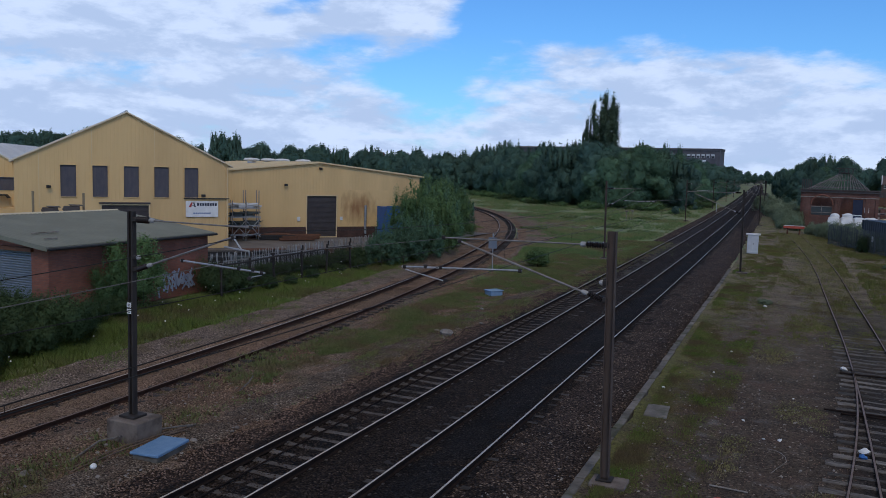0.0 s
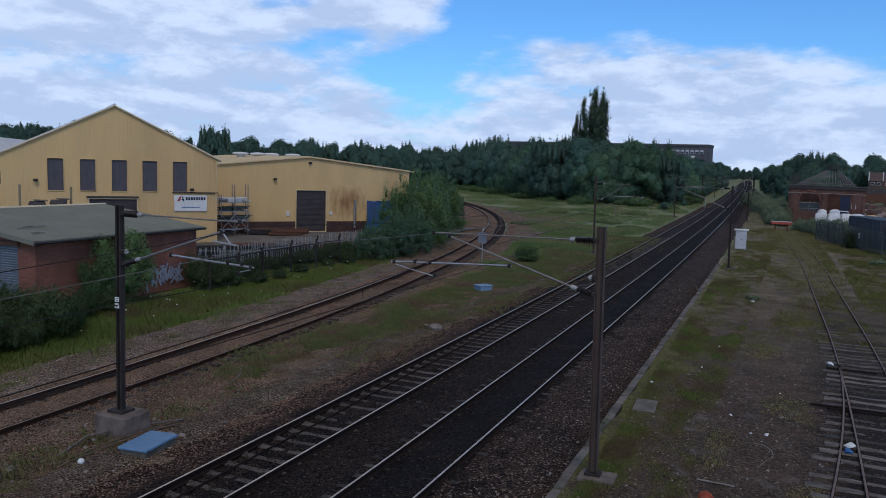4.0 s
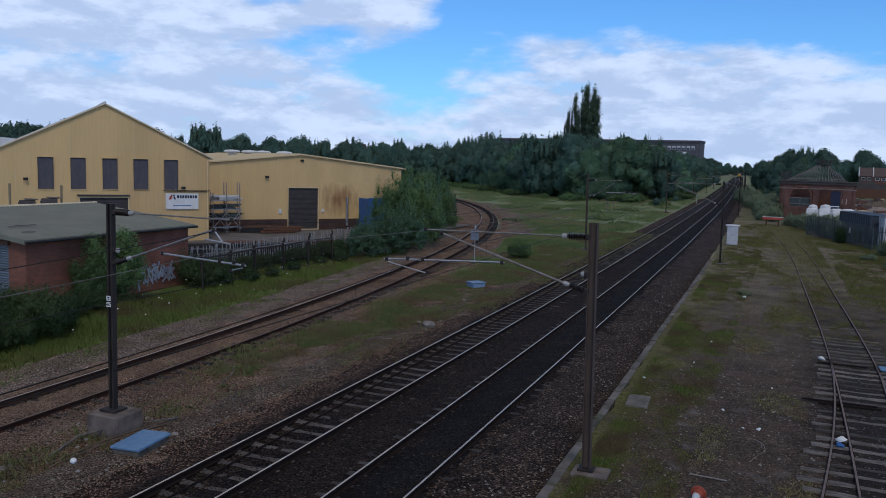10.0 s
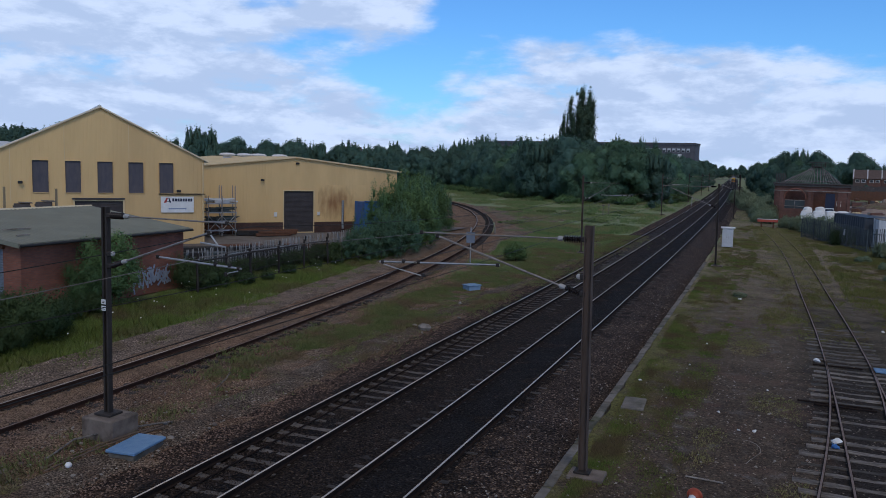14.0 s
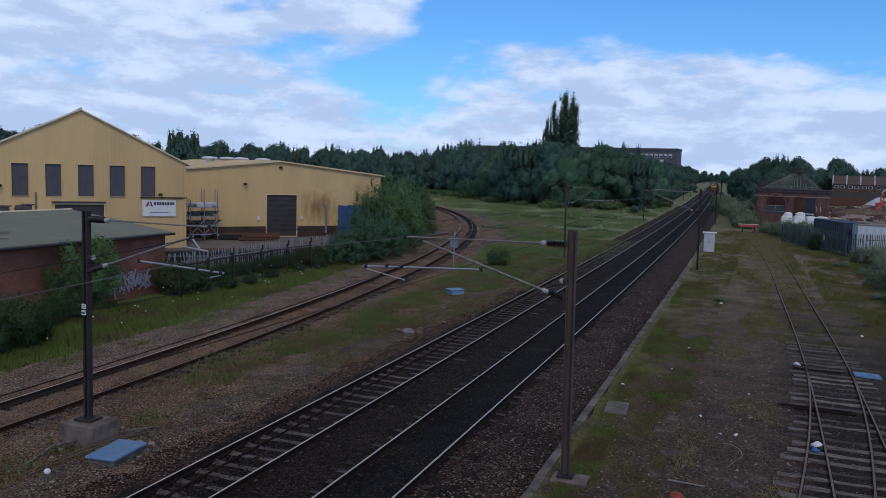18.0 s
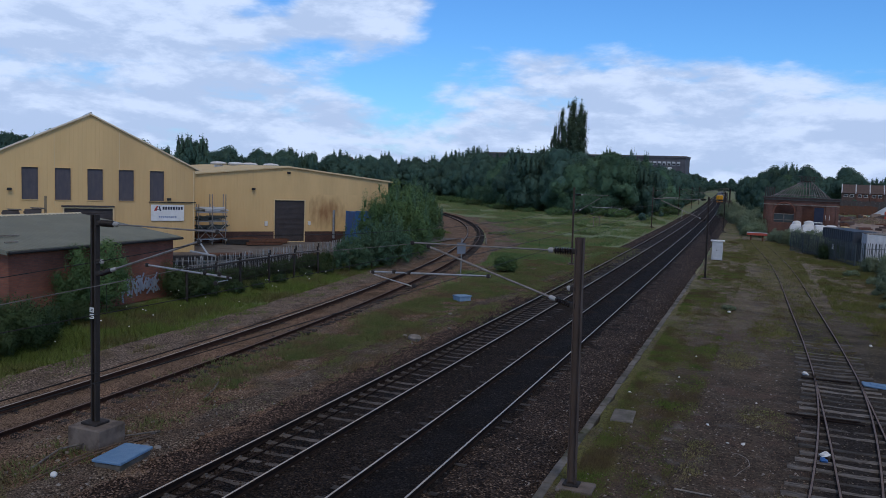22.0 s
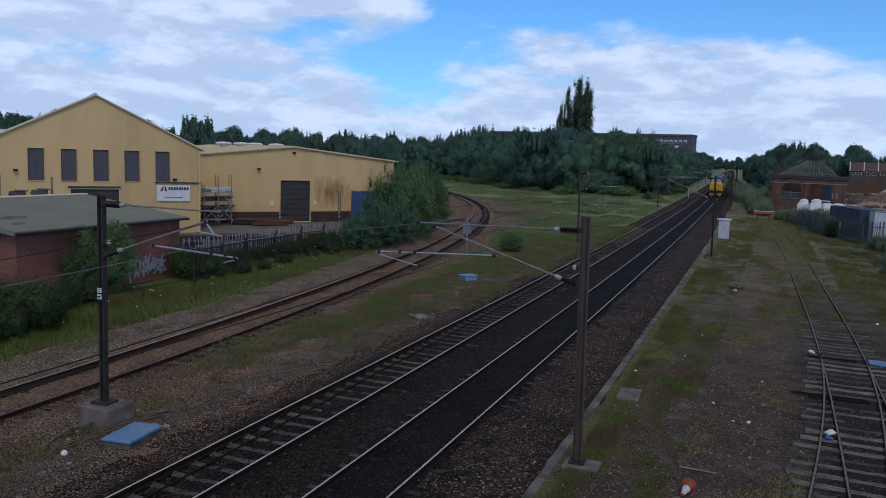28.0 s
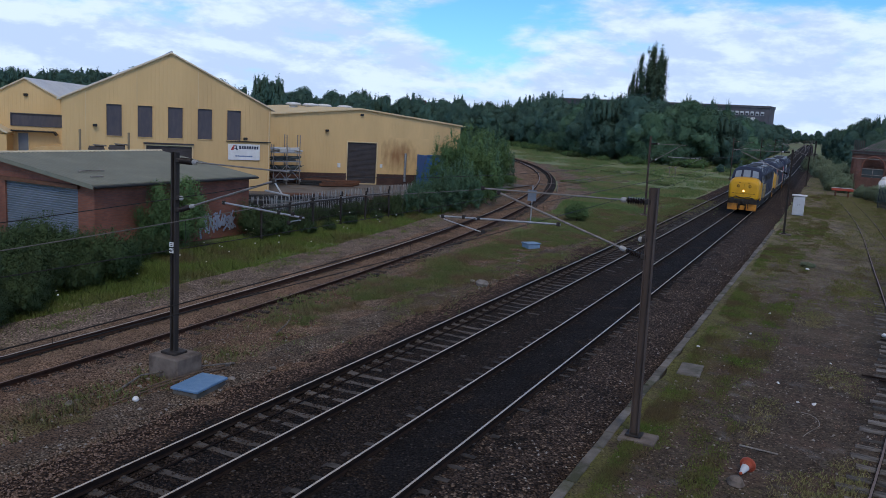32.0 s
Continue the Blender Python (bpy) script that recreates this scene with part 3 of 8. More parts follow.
    def loft(self, rings, close=True, caps=True):
        n = len(rings[0])
        vs = [p for r in rings for p in r]
        fs = []
        for j in range(len(rings) - 1):
            for i in range(n if close else n - 1):
                fs.append((j * n + i, j * n + (i + 1) % n, (j + 1) * n + (i + 1) % n, (j + 1) * n + i))
        if caps:
            fs += [tuple(range(n))[::-1], tuple(range((len(rings) - 1) * n, len(rings) * n))]
        return self.add(vs, fs)

    def data(self, name, material, smooth=False, weld=False):
        me = bpy.data.meshes.new(name)
        me.from_pydata(self.v, [], self.f)
        if weld:
            bm = bmesh.new()
            bm.from_mesh(me)
            bmesh.ops.remove_doubles(bm, verts=bm.verts, dist=1e-4)
            bm.to_mesh(me)
            bm.free()
        me.materials.append(material)
        if smooth:
            me.shade_smooth()
        me.update()
        return me


def part(name, m, material, parent=None, label="", smooth=False, at=None):
    """Links a gathered mesh (or mesh data) as one object, under a thing where one is given."""
    ob = new(name, m if isinstance(m, bpy.types.Mesh) else m.data(name, material, smooth))
    if parent is not None:
        ob.parent = parent
    if at is not None:
        ob.matrix_basis = at
    return tagged(ob, label) if label else ob


def thing(name, label, category, group="", at=None, kind=""):
    ob = new(name)
    ob.empty_display_size = 0.2
    if at is not None:
        ob.matrix_basis = at
    return tagged(ob, label, category, group, kind)


def bend(y):
    """How far the main line has curved to the west by y."""
    y0 = 372.0
    f = lambda q: 9.94e-5 * q * q - 8.9e-8 * q ** 3
    return -(f(y) if y < y0 else f(y0) + 0.037 * (y - y0))


def main_x(x):
    return lambda y: x + bend(y)


def left_x(y):
    y1 = min(y, 150)
    x = -18.42 + 0.0244 * y1 - 2.0545e-3 * y1 ** 2 + 5.795e-6 * y1 ** 3 - 4.316e-8 * y1 ** 4
    if y > 150:
        x -= (y - 150) * 0.8
    return x


def strip(name, xs, y0, y1, step, material, label, centre=None, rough=0.02, seed=1, kind="structure", tri_step=None):
    """A ground strip: cross-section xs of (x, z), carried along the line centre(y)."""
    centre = centre or (lambda y: 0.0)
    m = Mesh()
    ys = []
    y = y0
    while y < y1:
        ys.append(y)
        y += step * (1 + max(0, y - 60) / 40)
    ys.append(y1)
    n = len(xs)
    for y in ys:
        for i, (x, z) in enumerate(xs):
            e = 0 if i in (0, n - 1) else 1
            d = noise.noise((x * 1.3 + seed, y * 0.9, seed)) * rough * 2 + noise.noise((x * 4, y * 4, seed * 3.0)) * rough
            dx = noise.noise((seed * 7.1, y * 0.55, x)) * 0.22 * (1 - e) * (rough > 0)
            m.v.append((x + centre(y) + dx, y, z + d * e))
    for j in range(len(ys) - 1):
        m.f += [(j * n + i, j * n + i + 1, (j + 1) * n + i + 1, (j + 1) * n + i) for i in range(n - 1)]
    return tagged(part(name, m, material, smooth=True), label, name.replace("_", " "), kind=kind)


def lin(a, b, n):
    return [a + (b - a) * i / (n - 1) for i in range(n)]


# ---- ground ----
def build_ground():
    m = Mesh()
    xs = [-4000, -1500, -600, -300, -150, -90] + lin(-60, 40, 34) + [60, 90, 150, 300, 600, 1500, 4000]
    ys = [-60, -20] + lin(0, 120, 41) + [140, 170, 200, 260, 340, 450, 600, 900, 1500, 2500, 4800]
    for y in ys:
        for x in xs:
            dip = 0.14 if y < 84 and left_x(max(y, 0)) - 2.0 < x < -12.8 else 0.0
            m.v.append((x, y, -0.30 - dip + 0.05 * noise.noise((x * 0.3, y * 0.3, 0)) if abs(x) < 300 else -0.3))
    n = len(xs)
    for j in range(len(ys) - 1):
        m.f += [(j * n + i, j * n + i + 1, (j + 1) * n + i + 1, (j + 1) * n + i) for i in range(n - 1)]
    tagged(part("ground", m, M_GRASSY, smooth=True), "rough grass and soil running out to the horizon", "ground", kind="structure")
    # main line bed
    bed = [(-13.0, -0.34), (-12.75, -0.28), (-12.5, -0.25), (-12.25, -0.22)] + [(x, -0.150 if abs(abs(x + 10.76) - 1.1) < 0.28 else -0.20) for x in lin(-12.0, -9.52, 14)] + [(-9.05, -0.20), (-8.8, -0.18)]
    bed += [(x, -0.165) for x in lin(-8.6, -6.1, 8)] + [(-5.8, -0.17), (-5.2, -0.22), (-4.6, -0.27), (-4.15, -0.30)]
    strip("ballast_bed", bed, -24, 900, 0.35, M_SIXFOOT, "dark brown stone ballast under the main line", main_x(0), 0.018, 2)
    strip("cess_ballast", [(-13.3, -0.22), (-13.0, -0.165), (-12.7, -0.165), (-12.45, -0.16), (-12.2, -0.15), (-11.9, -0.15), (-11.72, -0.16), (-11.62, -0.21)], -24, 200, 0.35, M_CESSBROWN, "rust-brown ballast shoulder of the main line", main_x(0), 0.022, 23)
    for c, z, w in ((-10.76, -0.200, 0.70), (-7.348, -0.155, 1.12)):
        strip("track_bed", [(x, z - (0.02 if abs(x - c) > w - 0.05 else 0)) for x in lin(c - w, c + w, 9)], -24, 700, 0.35, M_BALLAST, "oil-blackened ballast between the rails", main_x(0), 0.012, 4)
    strip("ballast_shoulder", [(-6.52, -0.20), (-6.44, -0.165), (-6.0, -0.15), (-5.6, -0.15), (-5.2, -0.19), (-4.8, -0.23), (-4.4, -0.26), (-4.12, -0.28)], -24, 120, 0.35, M_SHOULDER, "brown stone ballast shoulder beside the kerb", main_x(0), 0.02, 3)
    strip("gravel_verge", [(x, -0.11 - 0.085 * (abs(x + 15.0) / 2.4) ** 2 if x > -17.4 else -0.285) for x in lin(-22.5, -12.75, 28)], -24, 82, 0.5, M_VERGE, "brown gravel verge with weeds between the lines",
          lambda y: (bend(y) * 0.8), 0.05, 5)
    strip("branch_ballast", [(x, (-0.185 if x < -1.0 else -0.215 if x < 0.3 else -0.22 - 0.12 * min(1, (x - 0.3) / 0.35) if x < 1.3 else -0.30 if x < 1.7 else -0.25)) for x in lin(-2.2, 3.9, 19)], -24, 190, 0.4, M_BROWN, "reddish brown stone ballast under the branch line", left_x, 0.02, 9)
    strip("cess_path", [(x, -0.172) for x in lin(-3.9, -1.75, 6)], -24, 75, 0.5, M_GREYGRAVEL, "pale grey gravel cess beside the branch line", left_x, 0.02, 11)
    strip("branch_cess", [(x, -0.178) for x in lin(-7.5, -1.75, 12)], 72, 190, 0.8, M_BROWN, "wide brown stony cess inside the branch curve", left_x, 0.02, 29)
    strip("verge_ridge", [(-14.45, -0.17), (-14.3, -0.115), (-14.05, -0.095), (-13.75, -0.09), (-13.45, -0.10), (-13.2, -0.13), (-13.0, -0.2)], -24, 62, 0.35, M_RIDGE, "grey-brown stony ridge along the edge of the main line", main_x(0), 0.02, 43)
    strip("far_cess", [(x, -0.13) for x in lin(-4.9, -2.0, 7)], 112, 420, 1.5, M_SHOULDER, "brown trodden cess beside the main line", main_x(0), 0.03, 53)
    strip("dry_turf", [(x, -0.07) for x in lin(-3.8, 1.6, 9)], 112, 160, 1.5, M_DRYTURF, "dry pale turf beyond the disused platform", lambda y: bend(y) * 0.9, 0.03, 13)
    strip("cinder_path", [(x, -0.055) for x in lin(-4.0, 9.5, 26)], -24, 118, 0.4, M_CINDER, "dark cinder ground with moss and thin weeds", lambda y: bend(y) * 0.8, 0.010, 17)
    strip("bare_soil", [(x, -0.235 - 0.06 * (x > 10)) for x in lin(2.6, 12.5, 16)], 56, 135, 1.0, M_BARE, "bare tan soil with grass beside the branch curve", left_x, 0.03, 37)
    strip("yard_pavement", [(x, -0.06) for x in lin(-75, -31.2, 12)], 36.5, 84, 3, M_YARD, "stained concrete works yard", None, 0.0, 1)


# ---- track ----
RAIL_PROF = [(-0.036, 0.0), (-0.036, -0.035), (-0.010, -0.05), (-0.010, -0.13), (-0.07, -0.147), (-0.07, -0.159), (0.07, -0.159), (0.07, -0.147), (0.010, -0.13), (0.010, -0.05), (0.036, -0.035), (0.036, 0.0)]


def rail(track, fn, off, y0, y1, top, z=0.0, step=2.0, side=None):
    """A flat-bottom rail along x = fn(y) + off; its worn head is a part on it."""
    ys = []
    y = y0
    while y < y1:
        ys.append(y)
        y += step * (1 + max(0, y - 100) / 120)
    ys.append(y1)
    def ring(y, prof):
        e = 0.05
        t = Vector((fn(y + e) - fn(y - e), 2 * e, 0)).normalized()
        nrm = Vector((t.y, -t.x, 0))
        c = Vector((fn(y), y, z(y) if callable(z) else z)) + nrm * off
        return [c + nrm * a + Vector((0, 0, b)) for a, b in prof]
    body = part("rail", Mesh().loft([ring(y, RAIL_PROF) for y in ys]), side or M_RAILSIDE, track)
    head = [(-0.025, 0.001), (-0.020, 0.006), (0.020, 0.006), (0.025, 0.001)]
    part("rail_head", Mesh().loft([ring(y, head) for y in ys]), top, body, "worn shiny running surface" if top is M_RAILTOP else "dull rusty running surface")


def sleeper_mesh(name, material, length=2.6, width=0.27, h=0.2, pads=True):
    m = Mesh()
    prof = [(-length / 2, 0.0), (-length * 0.22, -0.005), (0, -0.03), (length * 0.22, -0.005), (length / 2, 0.0)]
    rings = [[(x, -width / 2, -h), (x, -width / 2, z - 0.03), (x, -width / 2 + 0.03, z), (x, width / 2 - 0.03, z), (x, width / 2, z - 0.03), (x, width / 2, -h)] for x, z in prof]
    m.loft(rings)
    if pads:
        for sx in (-0.7525, 0.7525):
            for d in (-0.11, 0.11):
                m.box((sx + d, 0, 0.012), (0.055, 0.09, 0.035))
    return m.data(name, material)


def sleepers(track, fn, data, y0, y1, gap, z, seed, near=90, jitter=0.02, far_mat=None, dx=0.0):
    rnd = random.Random(seed)
    far = Mesh()
    y = y0
    while y < y1:
        t = math.atan2(-(fn(y + 0.1) - fn(y - 0.1)), 0.2)
        m = pose(fn(y) + rnd.uniform(-jitter, jitter) + dx, y, z + rnd.uniform(-0.006, 0.006), 0, 0, math.degrees(t) + rnd.uniform(-0.8, 0.8) * jitter * 40)
        if y < near:
            part("sleeper", data, None, track, at=m)
        else:
            far.box((0, 0, -0.1), (2.6, 0.27, 0.2), m=m)
        y += gap
    if far.v:
        tagged(part("sleepers_beyond", far, far_mat, track), kind="stuff")


def build_tracks():
    dark = sleeper_mesh("sleeper", M_DARKSLEEPER)
    conc = sleeper_mesh("sleeper", M_SLEEPER, width=0.215)
    tim = sleeper_mesh("sleeper", M_TIMBER, 2.5, 0.25, 0.15, False)
    for x, data, lab, z, fm in ((-10.76, conc, "electrified main line track with pale concrete sleepers", -0.165, M_DARKSLEEPER), (-7.348, dark, "electrified main line track with oily black sleepers", -0.172, M_DARKSLEEPER)):
        tr = thing("railway_track", lab, "railway track", "running lines")
        for s in (-0.7525, 0.7525):
            rail(tr, main_x(x), s, -24, 1400, M_RAILTOP)
        sleepers(tr, main_x(x), data, -23.65, 420, 0.65, z, int(-x), far_mat=fm)
    tr = thing("railway_track", "rusty branch line track curving away in brown ballast", "railway track", "running lines")
    for s in (-0.7525, 0.7525):
        rail(tr, left_x, s, -24, 185, M_BRANCHTOP if s < 0 else M_RAILRUST, (lambda y: -0.10 * min(1, max(0, (58 - y) / 30))) if s > 0 else 0.0, side=M_BRANCHRAIL)
    sleepers(tr, left_x, sleeper_mesh("sleeper", M_DARKSLEEPER), -23.6, 180, 0.7, -0.225, 5, near=80, far_mat=M_DARKSLEEPER)
    cable = Mesh().chain([(-11.08 + bend(y) + 0.05 * noise.noise((y * 0.2, 3, 1)), y, -0.135 + 0.012 * noise.noise((y * 1.5, 7, 2))) for y in lin(-20, 70, 120)], 0.022, 6)
    tagged(part("cable", cable, M_RAILSIDE), "black cable laid along the concrete sleepers between the rails", "cable")
    # pale sleeper ends showing through the oil on the second track
    ends = Mesh()
    rnd = random.Random(77)
    for i in range(240):
        y = -23.65 + i * 0.65
        for s in (-1, 1):
            if rnd.random() < 0.75:
                ends.box((-7.348 + bend(y) + s * (1.03 + rnd.uniform(-0.04, 0.04)), y, -0.150), (rnd.uniform(0.18, 0.34), rnd.uniform(0.14, 0.20), 0.012), 0.004)
    tagged(part("sleeper_end", ends, M_SLEEPEND), "pale worn sleeper ends in oily ballast", "sleeper ends", kind="stuff")
    build_siding(tim)


def siding_main(y):
    """Centre of the siding's straight leg, which runs up to the buffer stop."""
    pts = [(-20, 1.9), (4, 2.45), (18.8, 2.83), (23, 2.92), (26, 2.97), (30, 3.0), (33.8, 3.0), (40, 2.93), (50, 2.70), (65, 2.42), (77, 1.98), (90, 1.2), (108.5, -0.1)]
    for (a, xa), (b, xb) in zip(pts[:-1], pts[1:]):
        if y <= b or b == 108.5:
            t = (y - a) / (b - a)
            return xa + (xb - xa) * t


def smooth_fn(f, w=3.0):
    return lambda y: sum(f(y + d) for d in (-w, -w / 2, 0, w / 2, w)) / 5


def siding_left(y):
    """Centre of the diverging leg of the turnout."""
    a = smooth_fn(siding_main)(y)
    return a - (0 if y > 33 else 0.0048 * (33 - y) ** 1.87)


def build_siding(tim):
    tr = thing("siding_track", "disused rusty siding with a turnout on rotten timber sleepers", "railway track")
    fa, fb = smooth_fn(siding_main), siding_left
    rail(tr, fa, -0.735, 4, 32.3, M_RAILRUST, 0.02, 0.8)
    rail(tr, fa, 0.735, 4, 108, M_RAILRUST, 0.02, 1.0)
    rail(tr, fb, -0.735, 4, 108, M_RAILRUST, 0.02, 0.8)
    rail(tr, fb, 0.735, 4, 32.0, M_RAILRUST, 0.02, 0.8)
    rnd = random.Random(8)
    y = 5.0
    while y < 40:
        w = max(0, fa(y) - fb(y))
        if rnd.random() < 0.06 or (y > 35 and rnd.random() < 0.4) or abs(y - 26.2) < 0.4 or abs(y - 31.85) < 0.3:
            y += 0.35
            continue
        part("sleeper", tim, None, tr, at=pose(fa(y) - w / 2 + rnd.uniform(-0.10, 0.10), y, -0.012 + rnd.uniform(-0.028, 0.010), 0, rnd.uniform(-0.8, 0.8), rnd.uniform(-2.5, 2.5)) @ Matrix.Diagonal((rnd.uniform(0.94, 1.05) + w / 2.5, rnd.uniform(0.75, 1.0), 1, 1)))
        y += rnd.uniform(0.58, 0.70)
    for yy, x0, x1 in ((26.35, 1.15, 3.2), (26.10, 1.6, 3.3), (31.70, 1.80, 3.45)):
        part("point_rod", Mesh().box(((x0 + x1) / 2, yy, -0.01), (x1 - x0, 0.05, 0.05), 0.012), M_RAILSIDE, tr, "black timber and stretcher rod of the points")
    for yy in (23.6, 28.3, 35.2, 41.0):
        for sx in (-0.735, 0.735):
            part("fishplate", Mesh().box((fa(yy) + sx + 0.045, yy, -0.05), (0.03, 0.55, 0.09), 0.01), M_RAILSIDE, tr)


build_ground()
build_tracks()


# ---- overhead line ----
def insulator(p, d, n=7, r=0.075, pitch=0.055):
    """Sheds strung along d from p; returns the mesh and its length."""
    prof = [(0, 0.03)]
    for i in range(n):
        z = 0.02 + i * pitch
        prof += [(z, 0.035), (z + 0.012, r), (z + 0.024, r * 0.92), (z + pitch - 0.006, 0.035)]
    prof += [(0.03 + n * pitch, 0.03)]
    return Mesh().lathe(p, d, prof, 12), 0.03 + n * pitch


def mast(x, y, side, label, arm, channel=False, lean=0.0, height=5.6, base="slab", material=None, reg=True):
    """A single-track overhead-line mast. arm: strut end (s, z), top tube (end s, z), strut foot z, registration tube (s0, z0, s1, z1), steady arm end (s, z)."""
    material = material or M_MAST
    (us, uz), (ts, zt), zl, (r0, rz0, r1, rz1), (ss, sz) = arm
    th = thing("overhead_line_mast", label, "railway mast", "overhead line masts", at=pose(x, y, 0, 0, lean, 0))
    post = Mesh()
    if channel:
        post.box((-0.06, 0, height / 2 - 0.2), (0.05, 0.15, height + 0.4), 0.008)
        post.box((0.06, 0, height / 2 - 0.2), (0.05, 0.15, height + 0.4), 0.008)
        post.box((0, 0, height / 2 - 0.2), (0.10, 0.02, height + 0.4))
    else:
        w = 0.085 if y < 30 else 0.06
        for sx in (-w, w):
            post.box((sx, 0, height / 2 - 0.2), (0.018, w * 2.2, height + 0.4), 0.004)
        post.box((0, 0, height / 2 - 0.2), (w * 2 - 0.015, 0.016, height + 0.4))
    part("post", post, material, th)
    if base == "block":
        part("concrete_base", Mesh().box((0.05, 0, 0.1), (1.0, 0.9, 0.62), 0.03), M_BLOCK, th, "chipped concrete foundation block")
        part("base_plate", Mesh().box((0, 0, 0.44), (0.5, 0.45, 0.06), 0.01), M_MASTDARK, th, "dark bolted steel plate")
    else:
        part("concrete_base", Mesh().box((0.1, 0, -0.02), (0.8, 0.62, 0.1), 0.02), M_BLOCK, th, "flat concrete slab")
        part("base_plate", Mesh().box((0, 0, 0.06), (0.36, 0.32, 0.05), 0.01), M_MASTDARK, th)
    s = side
    ins, ln = insulator((s * 0.17, 0, zt), (s, 0, 0), 7, 0.085)
    part("insulator", ins, M_PORC, th, "brown ribbed porcelain insulator")
    part("insulator_cap", Mesh().lathe((s * (0.17 + ln), 0, zt), (s, 0, 0), [(0, 0.05), (0.04, 0.06), (0.10, 0.06), (0.13, 0.03)], 10), M_WHITEPORC, th, "pale end fitting")
    foot = Vector((s * 0.17, 0, zl))
    head = Vector((s * us, 0, uz))
    d = (head - foot).normalized()
    ins2, ln2 = insulator(foot, d, 6, 0.07)
    part("insulator", ins2, M_PORC, th, "brown ribbed porcelain insulator")
    part("insulator_cap", Mesh().lathe(foot + d * ln2, d, [(0, 0.045), (0.05, 0.055), (0.12, 0.05), (0.15, 0.03)], 10), M_WHITEPORC, th, "pale end fitting")
    part("top_tube", Mesh().tube((s * (0.3 + ln), 0, zt), (s * ts, 0, zt), 0.019), M_TUBEOLD, th, "slender aluminium tie tube")
    part("strut_tube", Mesh().tube(foot + d * (ln2 + 0.14), head + d * 0.06, 0.026), M_TUBEOLD, th, "aluminium strut tube")
    if not reg:
        part("dropper_bar", Mesh().tube((s * us * 0.55, 0, zl + (uz - zl) * 0.55), (s * us * 0.55, 0, zl + (uz - zl) * 0.55 - 0.7), 0.02), M_TUBE, th)
        return th
    part("registration_tube", Mesh().tube((s * r0, 0, rz0), (s * r1, 0, rz1), 0.025), M_TUBE, th, "pale registration tube")
    part("steady_arm", Mesh().chain([(s * (r1 - 0.1), 0, rz1 - 0.06), (s * (r1 - 0.35), 0, rz1 - 0.12), (s * ss, 0, sz)], 0.015), M_TUBE, th, "bent steady arm")
    if channel:
        part("hanger", Mesh().tube((s * us, 0, uz), (s * (us + 0.25), 0, (uz + rz0) / 2 + 0.05), 0.02).tube((s * (us - 0.25), 0, 4.93), (s * (us + 0.45), 0, 4.87), 0.024), M_TUBE, th, "short wire hanger")
    rm = (r0 + r1) / 2
    for px, pz in ((us, uz), (r0 + 0.05, rz0), (ts - 0.05, zt), (ss, sz + 0.02), (r1 - 0.08, rz1), (rm + 0.5, (rz0 + rz1) / 2), (rm + 0.9, (rz0 + rz1) / 2)):
        part("clamp", Mesh().box((s * px, 0, pz), (0.09, 0.07, 0.09), 0.02), M_MASTDARK, th)
    for pz in (zt, zl, 4.48):
        part("bracket", Mesh().box((s * 0.12, 0, pz), (0.12, 0.14, 0.12), 0.02), M_MASTDARK, th)
    part("small_insulator", Mesh().lathe((s * 0.16, 0, 4.48), (s, 0, 0), [(0, 0.03), (0.03, 0.06), (0.07, 0.06), (0.1, 0.03)], 8), M_WHITEPORC, th, "small pale insulator")
    return th


def catenary(x, supports, z_c, z_s, sag, strand=None):
    """Messenger and contact wires over one track, with droppers, as things of their own."""
    fn = main_x(x)
    msgr, cont, drops = Mesh(), Mesh(), []
    pts = []
    for a, b in zip(supports[:-1], supports[1:]):
        n = 24 if a < 150 else 8
        for i in range(n):
            t = i / n
            y = a + (b - a) * t
            z = z_s - 4 * t * (1 - t) * sag if a > 0 or sag > 0.5 else z_c + 0.06 + (z_s - z_c - 0.06) * abs(2 * t - 1) ** 4
            pts.append((fn(y), y, z))
            if i % 4 == 2 and a < 100:
                drops.append((fn(y), y, z))
    ps = [(px + (0.16 if i % 2 else -0.16), sy, z_c) for i, sy in enumerate(supports) for px in (fn(sy),)]
    msgr.chain(pts, 0.009, 5)
    cont.chain(ps, 0.0085, 5)
    w = tagged(part("catenary_wire", msgr, strand or M_MSGR), "grey stranded catenary wire sagging between masts", "overhead wire", "overhead wires")
    for px, py, pz in drops:
        part("dropper", Mesh().tube((px, py, pz), (px, py, z_c), 0.004, n=4, caps=False), M_WIRE, w)
    tagged(part("contact_wire", cont, M_WIRE), "dark taut copper contact wire above the track", "overhead wire", "overhead wires")


